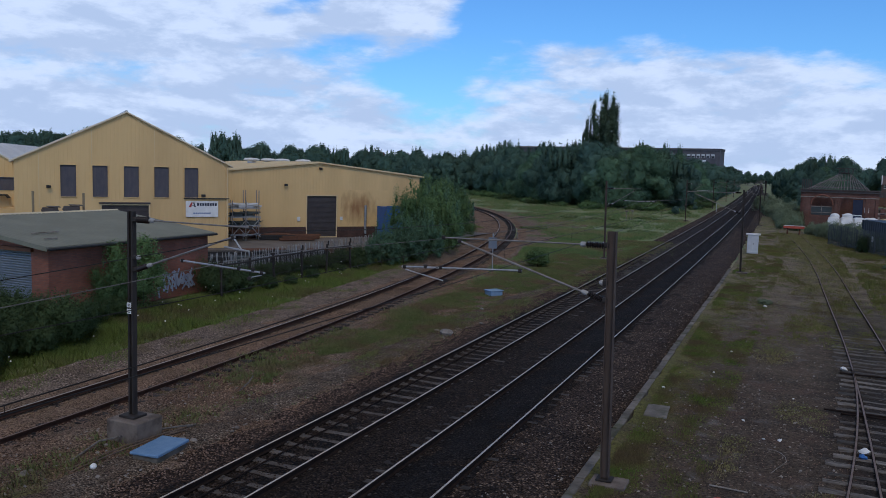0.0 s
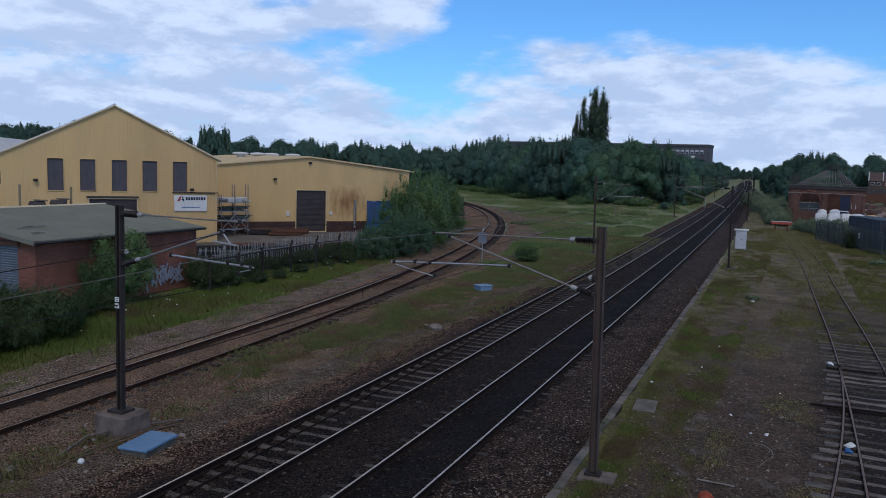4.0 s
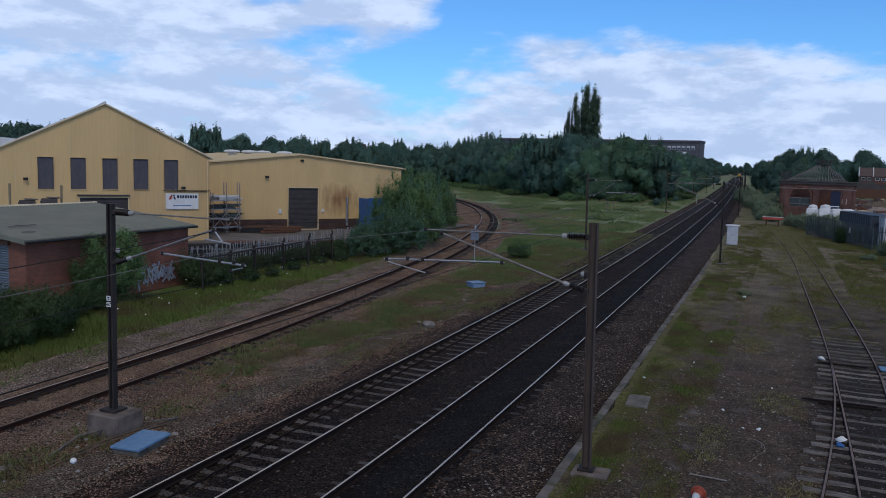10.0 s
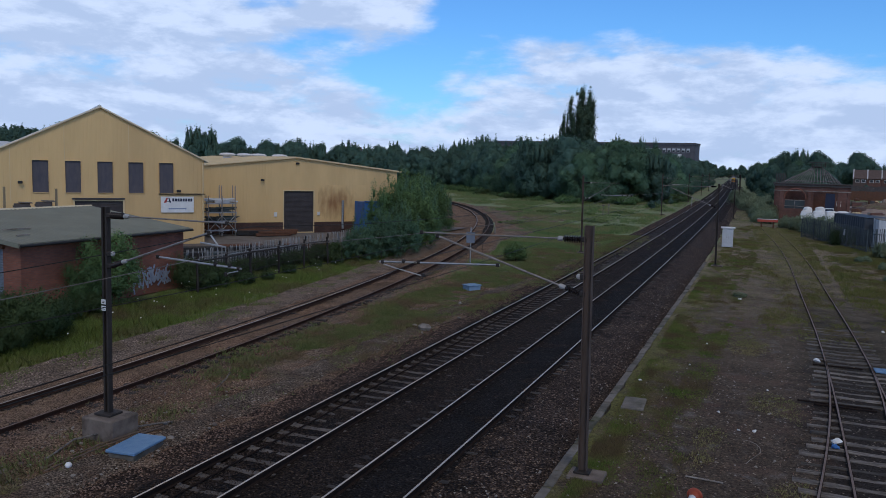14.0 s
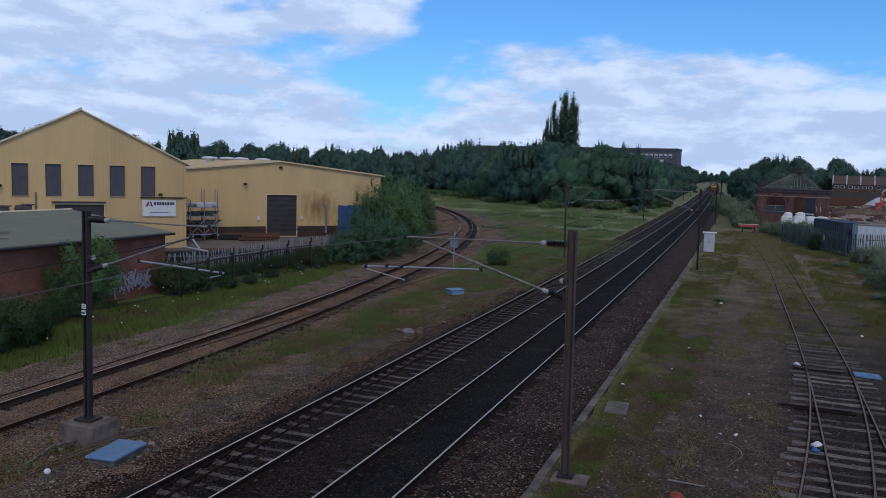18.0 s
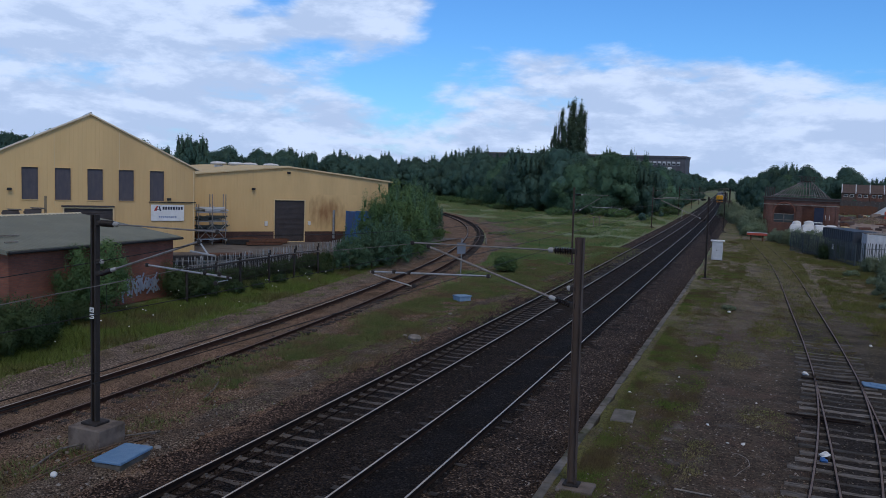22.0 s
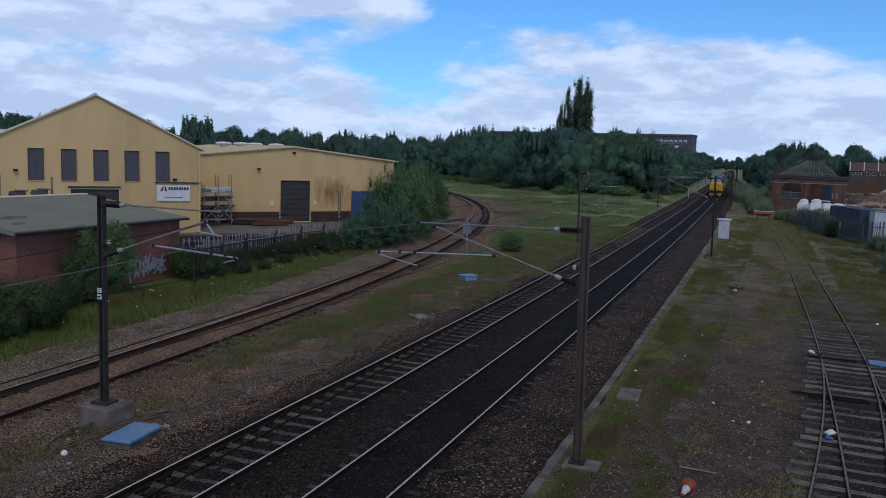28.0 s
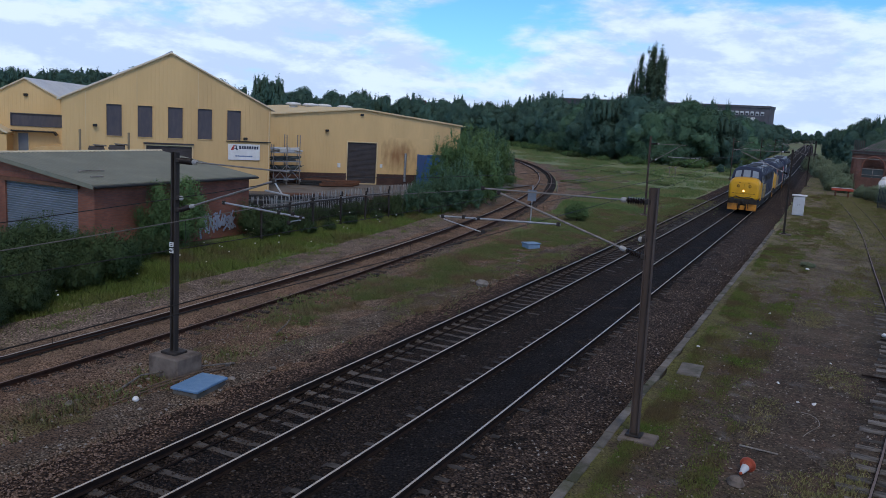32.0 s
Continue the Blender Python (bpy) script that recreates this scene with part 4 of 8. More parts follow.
def build_overhead():
    arm_l = ((3.1, 5.17), (3.65, 5.42), 4.18, (1.55, 4.51, 4.0, 4.40), (3.57, 4.22))
    arm_n = ((3.6, 5.24), (4.07, 5.31), 4.10, (2.05, 4.63, 5.13, 4.55), (3.97, 4.26))
    arm_f = ((2.25, 5.56), (2.86, 5.72), 4.25, (1.4, 4.75, 4.0, 4.72), (3.3, 4.35))
    arm_r = ((3.35, 5.66), (3.95, 5.80), 4.27, (2.0, 4.85, 5.0, 4.78), (3.9, 4.4))
    mL = mast(-15.05, 15.05, 1, "dark steel overhead-line mast on a concrete block, arm over the track", arm_l, True, 0.25, 5.62, "block", M_MASTDARK)
    for z in (3.28, 3.12):
        pl = part("number_plate", Mesh().box((-0.02, -0.09, z), (0.13, 0.012, 0.12)), M_WHITE, mL, "small white plate with illegible marks")
        for dz in (0.02, -0.02):
            part("plate_mark", Mesh().box((-0.02, -0.098, z + dz), (0.07, 0.006, 0.018)), M_BLACK, pl)
    mast(-3.54, 17.47, -1, "rust-brown H-section overhead-line mast on a concrete slab", arm_n, False, -0.9, 5.62)
    for x, y, sd, mt in ((-14.15, 65.2, 1, M_MAST), (-14.3, 130, 1, M_MAST), (-14.3, 190, 1, M_MAST), (-14.3, 250, 1, M_MAST), (-14.3, 310, 1, M_MAST),
                         (-3.45, 61.9, -1, M_MASTDARK), (-3.5, 127, -1, M_MASTDARK), (-3.5, 185, -1, M_MASTDARK), (-3.5, 245, -1, M_MASTDARK), (-3.5, 305, -1, M_MASTDARK), (-3.5, 365, -1, M_MASTDARK), (-3.5, 425, -1, M_MASTDARK)):
        xx = x if y < 70 else x + bend(y)
        mast(xx, y, sd, "tall dark overhead-line mast standing beside the main line", arm_f if sd > 0 else arm_r, False, -0.8 if y < 70 else -0.4, 6.3 if sd > 0 else 6.0, "slab", mt, sd > 0)
    upper = [(-33, 4.95), (-20, 4.72), (-8, 4.70), (0, 4.80), (7.8, 5.01), (11.8, 5.18), (15.05, 5.36), (20, 5.12), (27, 4.95), (36, 4.86), (46, 4.96), (56, 5.24), (65.2, 5.6)]
    tagged(part("catenary_wire", Mesh().chain([(-10.76 + bend(y), y, z) for y, z in upper], 0.008, 5), M_WIRE), "dark catenary wire sagging from mast to mast", "overhead wire", "overhead wires")
    catenary(-10.76, [-33, 15.05, 65.2, 130, 190, 250, 310, 370, 430, 490], 4.22, 4.88, 0.54)
    catenary(-7.348, [-30, 17.47, 61.9, 127, 185, 245, 305, 365, 425, 485], 4.22, 4.70, 0.05, M_WIRE)


# ---- buildings ----
M_PLINTH = brick_mat("sooty_brick", (0.105, 0.055, 0.045), (0.07, 0.042, 0.036), (0.06, 0.05, 0.045))
DIR = Vector((0.634, 0.7733, 0)).normalized()
NRM = Vector((DIR.y, -DIR.x, 0))


def wall_pose(p, yaw=None):
    """Local x along a wall, local -y out of it."""
    a = math.degrees(math.atan2(DIR.y, DIR.x)) if yaw is None else yaw
    return pose(p[0], p[1], 0, 0, 0, a)


def cladding(x0, x1, top, zb, openings, pitch=0.30, depth=0.009, y=0.0):
    """Ribbed sheet wall from x0 to x1 under top(x), with openings (x0, x1, z0, z1) cut through."""
    xs = set()
    i = 0
    while x0 + i * pitch < x1:
        for f in (0, 0.62, 0.70, 0.92):
            xs.add(round(x0 + (i + f) * pitch, 4))
        i += 1
    for o in openings:
        xs.update((o[0], o[1]))
    mid = (x0 + x1) / 2
    xs.update((x0, x1, mid))
    xs = sorted(v for v in xs if x0 <= v <= x1)
    def dep(v):
        f = ((v - x0) / pitch) % 1.0
        return y - (depth if 0.69 <= f <= 0.93 else 0)
    m = Mesh()
    for a, b in zip(xs[:-1], xs[1:]):
        if b - a < 1e-5:
            continue
        c = (a + b) / 2
        cuts = sorted((o[2], o[3]) for o in openings if o[0] <= c <= o[1])
        z, spans = zb, []
        for lo, hi in cuts:
            if lo > z:
                spans.append((z, z, lo, lo))
            z = hi
        spans.append((z, z, top(a), top(b)))
        da, db = dep(a + 1e-4), dep(b - 1e-4)
        for s in spans:
            m.add([(a, da, s[0]), (b, db, s[1]), (b, db, s[3]), (a, da, s[2])], [(0, 1, 2, 3)])
    return m


def opening(th, name, x0, x1, z0, z1, material, frame_mat, deep=0.14, slats=0, bars=0, border=0.07, label=""):
    fr = Mesh()
    c, w, h = (x0 + x1) / 2, x1 - x0, z1 - z0
    for x in (x0 + border / 2, x1 - border / 2):
        fr.box((x, -0.01, (z0 + z1) / 2), (border, 0.14, h), 0.01)
    for z in (z0 + border / 2, z1 - border / 2):
        fr.box((c, -0.012, z), (w, 0.14, border), 0.01)
    win = part(name, fr, frame_mat, th, label)
    m = Mesh()
    if slats:
        n = int(h / slats)
        slat = Mesh().box((c, deep - 0.02, 0), (w, 0.04, h / n * 0.86), 0.01).data("slat", material)
        for i in range(n):
            part("slat", slat, None, win, at=pose(0, 0, z0 + (i + 0.5) * h / n))
        part("backing", Mesh().box((c, deep + 0.02, (z0 + z1) / 2), (w, 0.02, h)), material, win)
    else:
        part("pane", Mesh().box((c, deep, (z0 + z1) / 2), (w - 0.02, 0.03, h - 0.02)), material, win)
        for i in range(bars):
            m.box((x0 + (i + 1) * w / (bars + 1), deep - 0.03, (z0 + z1) / 2), (0.035, 0.03, h))
        for i in range(max(0, bars)):
            m.box((c, deep - 0.03, z0 + (i + 1) * h / (bars + 1)), (w, 0.03, 0.03))
        if bars:
            part("glazing_bar", m, M_BLACK, win)
    return win


def gable_roof(th, x0, x1, ze, zr, length, over=0.35, mat_=None, trim=None, xr=None, thick=0.12):
    """Two roof slopes with ribs and a verge board; the ridge runs along local y, away from the gable."""
    xr = (x0 + x1) / 2 if xr is None else xr
    for xa, za, s in ((x0, ze, -1), (x1, ze, 1)):
        m = Mesh()
        dx, dz = xr - xa, zr - za
        xo, zo = xa + s * over * 0.8, za - over * 0.8 * dz / abs(dx)
        prof = [(-over * 0.4, thick)]
        n = int(length / 0.6)
        for i in range(n):
            yy = (i + 0.5) * length / n
            prof += [(yy - 0.03, thick), (yy, thick + 0.04), (yy + 0.03, thick)]
        prof += [(length, thick), (length, 0.0), (-over * 0.4, 0.0)]
        m.loft([[(xe, yy, z0 + dz_) for yy, dz_ in (prof if s > 0 else prof[::-1])] for xe, z0 in ((xo, zo), (xr, zr))])
        slope = part("roof_slope", m, mat_, th, "ribbed sheet roof")
        v = Mesh()
        v.add([(xo, -over * 0.4 - 0.06, zo + 0.01), (xr, -over * 0.4 - 0.06, zr + 0.01), (xr, -over * 0.4 - 0.06, zr + thick), (xo, -over * 0.4 - 0.06, zo + thick),
               (xo, -over * 0.4 - 0.005, zo + 0.01), (xr, -over * 0.4 - 0.005, zr + 0.01), (xr, -over * 0.4 - 0.005, zr + thick), (xo, -over * 0.4 - 0.005, zo + thick)],
              [(0, 1, 2, 3), (7, 6, 5, 4), (3, 2, 6, 7), (1, 0, 4, 5), (0, 3, 7, 4), (2, 1, 5, 6)])
        part("verge_board", v, trim, slope, "pale verge trim")


def flood_lamp(th, x, z, y=-0.25):
    m = Mesh().box((x, y, z), (0.32, 0.2, 0.2), 0.03).tube((x, y, z), (x, 0, z + 0.02), 0.03)
    part("flood_lamp", m, M_BLACK, th, "small black wall lamp")


def build_warehouse_a():
    W = 15.52
    th = thing("warehouse", "yellow ribbed-sheet warehouse gable with five dark windows", "warehouse", "works buildings", at=wall_pose((-42.73, 53.31)))
    top = lambda x: 6.68 + (10.5 - 6.68) * (1 - abs(x + W / 2) / (W / 2))
    wins = [(-12.50, -11.33), (-10.28, -9.12), (-8.05, -6.87), (-5.82, -4.63), (-3.53, -2.36)]
    ops = [(a, b, 3.99, 6.46) for a, b in wins] + [(-9.72, -6.10, 0.0, 3.50)]
    part("front_wall", cladding(-W, 0, top, -0.1, ops), M_CLAD, th)
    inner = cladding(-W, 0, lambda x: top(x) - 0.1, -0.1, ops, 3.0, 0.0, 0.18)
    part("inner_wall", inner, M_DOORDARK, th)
    part("side_wall", Mesh().box((-0.07, 12, 3.3), (0.14, 23.8, 6.8)), M_CLAD, th)
    part("side_wall", Mesh().box((-W + 0.07, 12, 3.3), (0.14, 23.8, 6.8)), M_CLAD, th)
    for a, b in wins:
        opening(th, "window", a, b, 3.99, 6.46, M_DARKWIN, M_CLAD, 0.06, bars=0, border=0.045)
    opening(th, "roller_door", -9.72, -6.10, -0.05, 3.50, M_DOORDARK, M_TRIM, 0.1, slats=0.12, border=0.1, label="dark brown roller door")
    part("door_hood", Mesh().box((-7.95, -0.10, 3.58), (3.75, 0.18, 0.12), 0.02), M_DOORDARK, th, "dark steel hood over the roller door")
    gable_roof(th, -W, 0, 6.68, 10.5, 24, 0.4, M_ROOFGREY, M_VERGETRIM)
    part("ridge_cap", Mesh().tube((-W / 2, -0.18, 10.62), (-W / 2, 24, 10.62), 0.11), M_ROOFGREY, th)
    flood_lamp(th, -13.26, 4.78), flood_lamp(th, -2.05, 4.22)
    part("drip_rail", Mesh().box((-1.75, -0.08, 3.98), (3.6, 0.14, 0.07), 0.01), M_BLACK, th, "thin dark rail above the sign")
    part("downpipe", Mesh().tube((-0.12, -0.1, 0), (-0.12, -0.1, 6.5), 0.05), M_TRIM, th)
    for x, z0, z1 in ((-10.27, 6.40, 9.10), (-5.72, 6.40, 9.30), (-10.27, 3.75, 4.0), (-13.9, 3.2, 7.3)):
        part("sheet_joint", Mesh().box((x, -0.012, (z0 + z1) / 2), (0.035, 0.012, z1 - z0)), M_TRIM, th)
    sg = thing("works_sign", "white works sign with red and blue emblem on cladding", "sign", at=wall_pose((-42.73, 53.31)))
    part("board", Mesh().box((-2.13, -0.1, 3.13), (2.55, 0.05, 1.28), 0.01), M_WHITE, sg)
    mk = Mesh()
    mk.add([(-3.20, -0.13, 3.28), (-2.98, -0.13, 3.28), (-2.86, -0.13, 3.66), (-2.98, -0.13, 3.66)], [(0, 1, 2, 3)])
    part("emblem", mk, M_LRED, sg, "red slanted emblem")
    mk = Mesh()
    mk.add([(-2.84, -0.13, 3.66), (-2.74, -0.13, 3.66), (-2.62, -0.13, 3.28), (-2.74, -0.13, 3.28)], [(3, 2, 1, 0)])
    mk.box((-2.86, -0.13, 3.40), (0.2, 0.006, 0.05))
    part("second_emblem", mk, M_LBLUE, sg, "dark blue angular emblem")
    for i in range(8):
        part("letter_bar", Mesh().box((-2.45 + i * 0.2, -0.13, 3.50), (0.15, 0.006, 0.24)), M_LBLUE, sg, "dark blue bar of lettering")
    for i in range(9):
        part("letter_bar", Mesh().box((-2.75 + i * 0.155, -0.13, 2.80), (0.12, 0.006, 0.09)), M_BLUECONT, sg, "small blue bar of lettering")


def build_warehouse_b():
    th = thing("warehouse", "long low yellow warehouse with brown roller door and brick plinth", "warehouse", "works buildings", at=wall_pose((-43.12, 65.33)))
    x0, x1, xr = -9.4, 11.96, 1.3
    top = lambda x: 7.12 - (7.12 - 6.0) * (abs(x - xr) / (x1 - xr if x > xr else xr - x0))
    ops = [(0.0, 3.13, 0.0, 4.06)]
    part("front_wall", cladding(x0, x1, top, 0.98, ops, 0.30, 0.009), M_CLAD, th)
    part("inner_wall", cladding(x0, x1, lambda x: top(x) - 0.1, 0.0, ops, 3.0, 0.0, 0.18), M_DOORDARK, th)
    pl = Mesh().box(((x0 + 0) / 2, 0.04, 0.46), (0 - x0, 0.2, 1.06)).box(((3.13 + x1) / 2, 0.04, 0.46), (x1 - 3.13, 0.2, 1.06))
    part("brick_plinth", pl, M_PLINTH, th, "stained dark brick plinth")
    part("side_wall", Mesh().box((x1 - 0.07, 18, 3.0), (0.14, 35.8, 6.0)), M_CLAD, th)
    part("side_wall", Mesh().box((x0 + 0.07, 18, 3.0), (0.14, 35.8, 6.0)), M_CLAD, th)
    opening(th, "roller_door", 0.0, 3.13, -0.05, 4.06, M_DOORDARK, M_TRIM, 0.1, slats=0.12, border=0.09, label="brown roller door in a cream frame")
    gable_roof(th, x0, x1, 6.0, 7.12, 36, 0.5, M_ROOFBUFF, M_TRIM, xr)
    for i, (x, yy) in enumerate(((-1.2, 17), (0.75, 17), (2.35, 17), (4.85, 17))):
        v = part("roof_ventilator", Mesh().lathe((x, yy, 6.75), (0, 0, 1), [(0, 0.46), (0.52, 0.46), (0.54, 0.86), (0.65, 0.92), (0.78, 0.70), (0.84, 0.10)], 20), M_WHITE, th, "round white roof ventilator")
    flood_lamp(th, -2.05, 5.0), flood_lamp(th, 1.4, 6.62, -0.1)
    part("wall_pipe", Mesh().tube((6.03, -0.2, 0.3), (6.03, -0.2, 3.1), 0.13), M_GALV, th, "grey flue pipe")
    part("meter_box", Mesh().box((-0.75, -0.06, 1.75), (0.3, 0.12, 0.42), 0.02), M_WHITE, th)
    part("meter_box", Mesh().box((3.55, -0.06, 1.8), (0.25, 0.12, 0.35), 0.02), M_WHITE, th)
    part("rust_stain", cladding(3.50, 8.6, lambda x: 4.6, 0.99, [], 0.30, 0.009, -0.006), M_STAIN, th, "brown rust staining down the cladding")


def build_warehouse_c():
    yaw = 41.0
    along = Vector((math.cos(radians(yaw)), math.sin(radians(yaw)), 0))
    p = Vector((-42.73, 53.31, 0)) - NRM * 8 - DIR * 18.4 + along * 18.4
    th = thing("warehouse", "yellow gabled workshop with a dark window band and grey roof", "warehouse", "works buildings", at=wall_pose(p, yaw))
    x0, x1 = -24.4, -12.4
    top = lambda x: 8.0 - 0.55 * abs(x + 18.4)
    ops = [(-19.51, -13.5, 4.20, 5.25), (-19.02, -18.15, 0.0, 3.68)]
    part("front_wall", cladding(x0, x1, top, -0.1, ops), M_CLAD, th)
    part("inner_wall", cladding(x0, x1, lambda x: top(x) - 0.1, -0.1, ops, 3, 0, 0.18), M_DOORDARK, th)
    part("side_wall", Mesh().box((x0 + 0.07, 15, 2.3), (0.14, 29.8, 4.7)), M_CLAD, th)
    opening(th, "window", -19.51, -13.5, 4.20, 5.25, M_DARKWIN, M_DARKWIN, 0.06, bars=0, border=0.05)
    opening(th, "side_door", -19.02, -18.15, -0.05, 3.68, M_SHUTTER, M_TRIM, 0.06, border=0.05)
    gable_roof(th, x0, x1, 4.7, 8.0, 30, 0.35, M_ROOFGREY, M_VERGETRIM)
    cn = Mesh().box((-17.9, -0.4, 3.82), (3.5, 0.8, 0.10), 0.02)
    cn.add([(-16.15, 0, 3.87), (-16.15, -0.8, 3.87), (-15.9, -0.8, 3.60), (-15.9, 0, 3.60), (-16.15, 0, 3.77), (-16.15, -0.8, 3.77), (-16.0, -0.8, 3.55), (-16.0, 0, 3.55)],
           [(0, 1, 2, 3), (7, 6, 5, 4), (1, 5, 6, 2), (3, 2, 6, 7), (0, 3, 7, 4)])
    part("canopy", cn, M_BLACK, th, "dark canopy over the side door")
    flood_lamp(th, -18.3, 6.75, -0.12)
    # lean-to against the left part of the gable
    lt = part("lean_to", Mesh().box((-22.5, -1.0, 1.75), (6.3, 2.0, 3.6)), M_CLAD, th, "yellow sheet lean-to")
    rf = Mesh()
    q = [(-19.2, 3.72), (-19.35, 3.82), (-22.3, 5.35), (-22.3, 5.2), (-19.3, 3.62)]
    rf.loft([[(x, yy, z) for x, z in q] for yy in (-2.2, -0.02)])
    part("lean_to_roof", rf, M_VERGETRIM, lt, "pale sheet roof of the lean-to")
    sc = thing("storage_cover", "pale yellow curved sheet cover over stock in the yard", "cover", at=wall_pose(p, yaw))
    rings = []
    for yy in (-3.6, -1.0):
        rings.append([(-18.6, yy, 0), (-18.4, yy, 1.75), (-17.9, yy, 2.25), (-17.0, yy, 2.66), (-15.8, yy, 2.88), (-14.4, yy, 2.94), (-13.2, yy, 2.8), (-13.0, yy, 0)])
    part("cover_sheet", Mesh().loft(rings), M_CLAD, sc)


def build_shed():
    th = thing("brick_shed", "low dark-red brick shed with an olive sheet roof and graffiti", "shed", at=pose(-29.8, 25.0, 0))
    # local x runs west from the long wall (negative), y along it
    L_, W_, ze, zr = 10.4, 14.0, 3.0, 3.87
    part("long_wall", Mesh().box((-0.12, L_ / 2, 1.35), (0.24, L_, 3.2)), M_BRICK, th)
    part("far_wall", Mesh().box((-W_ + 0.12, L_ / 2, 1.35), (0.24, L_, 3.2)), M_BRICK, th)
    for y in (0.12, L_ - 0.12):
        m = Mesh()
        if y < 1:
            segs = [(-1.05, -0.24, -0.25, None), (-6.1, -1.05, 2.73, None), (-W_ + 0.24, -6.1, -0.25, None)]
        else:
            segs = [(-W_ + 0.24, -0.24, -0.25, None)]
        top = lambda x: ze + (zr - ze) * (1 - abs(x + W_ / 2) / (W_ / 2))
        for a, b, z0, _ in segs:
            cuts = sorted({a, b, *([-W_ / 2] if a < -W_ / 2 < b else [])})
            for u, v in zip(cuts[:-1], cuts[1:]):
                q = [(u, z0), (v, z0), (v, top(v)), (u, top(u))]
                m.add([(x, y - 0.12, z) for x, z in q] + [(x, y + 0.12, z) for x, z in q], [(0, 1, 2, 3), (7, 6, 5, 4), (0, 4, 5, 1), (1, 5, 6, 2), (2, 6, 7, 3), (3, 7, 4, 0)])
        part("gable_wall", m, M_BRICK, th)
    sh = Mesh()
    n = 26
    sh.box((-3.57, 0.16, 1.3), (5.05, 0.03, 2.9))
    rs = part("roller_shutter", sh, M_SHUTTER, th, "grey-blue ribbed roller shutter")
    sd = Mesh().tube((-6.1, 0.12, 0), (-1.05, 0.12, 0), 0.05, n=8, caps=False).data("slat", M_SHUTTER)
    for i in range(n):
        part("slat", sd, None, rs, at=pose(0, 0, -0.15 + (i + 0.5) * 2.88 / n))
    part("lintel", Mesh().box((-3.6, -0.02, 2.82), (5.4, 0.26, 0.18), 0.01), M_RUST, th, "rusty steel lintel")
    for s in (0, 1):
        m = Mesh()
        xa, xb = (0.35, -W_ / 2) if s == 0 else (-W_ - 0.35, -W_ / 2)
        n = 42
        prof = []
        for i in range(n * 2 + 1):
            y = -0.35 + i * (L_ + 0.7) / (n * 2)
            prof.append((y, 0.03 if i % 2 else 0.0))
        za = ze - 0.05
        ringa = [(xa, y, za + d + 0.06) for y, d in prof]
        ringb = [(xb, y, zr + d + 0.06) for y, d in prof]
        k = len(prof)
        m.add(ringa + ringb, [(i, i + 1, k + i + 1, k + i) for i in range(k - 1)])
        m.add([(x, y, z - 0.05) for x, y, z in ringa] + [(x, y, z - 0.05) for x, y, z in ringb], [(k + i, k + i + 1, i + 1, i) for i in range(k - 1)])
        m.add([ringa[0], ringb[0], (xb, -0.35, zr - 0.02), (xa, -0.35, za - 0.02)], [(0, 1, 2, 3)])
        m.add([ringa[0], ringa[-1], (xa, L_ + 0.35, za - 0.02), (xa, -0.35, za - 0.02)], [(0, 1, 2, 3)])
        rf = part("roof_slope", m, M_SHEDROOF, th, "olive-grey ribbed roof sheets")
        if s == 0:
            part("barge_board", Mesh().add([(xa, -0.38, za - 0.1), (xb, -0.38, zr - 0.1), (xb, -0.38, zr + 0.1), (xa, -0.38, za + 0.1), (xa, -0.34, za - 0.1), (xb, -0.34, zr - 0.1), (xb, -0.34, zr + 0.1), (xa, -0.34, za + 0.1)],
                                             [(0, 1, 2, 3), (7, 6, 5, 4), (3, 2, 6, 7), (1, 0, 4, 5), (0, 3, 7, 4)]), M_SHEDROOF, rf)
            part("gutter", Mesh().tube((0.4, -0.3, 2.93), (0.4, L_ + 0.3, 2.93), 0.06), M_BLACK, rf)
    part("ridge_cap", Mesh().tube((-W_ / 2, -0.36, zr + 0.1), (-W_ / 2, L_ + 0.36, zr + 0.06), 0.07), M_VERGETRIM, th, "pale ridge capping")
    part("roof_batten", Mesh().box((-2.2, 1.7, 3.42), (0.08, 1.5, 0.05), 0.01), M_CONC, th)
    part("roof_batten", Mesh().box((-1.0, 1.0, 3.26), (0.08, 0.7, 0.05), 0.01), M_CONC, th)
    rnd = random.Random(3)
    for i in range(6):
        y = 6.75 + i * 0.44
        for k in range(5):
            a = rnd.uniform(-0.9, 0.9)
            c = (0.010 + 0.0025 * (i * 5 + k), y + rnd.uniform(-0.2, 0.2), 0.55 + rnd.uniform(-0.25, 0.3))
            part("graffiti_stroke", Mesh().box((0, 0, 0), (0.012, 0.11, rnd.uniform(0.5, 1.05)), 0.004), M_GRAFFITI, th, "pale sprayed graffiti stroke", at=Matrix.Translation(c) @ Matrix.Rotation(a, 4, "X"))


M_STAIN = mat("rust_stained_cladding", (0.73, 0.50, 0.235), (0.66, 0.45, 0.21), 0.5, rough=0.6)


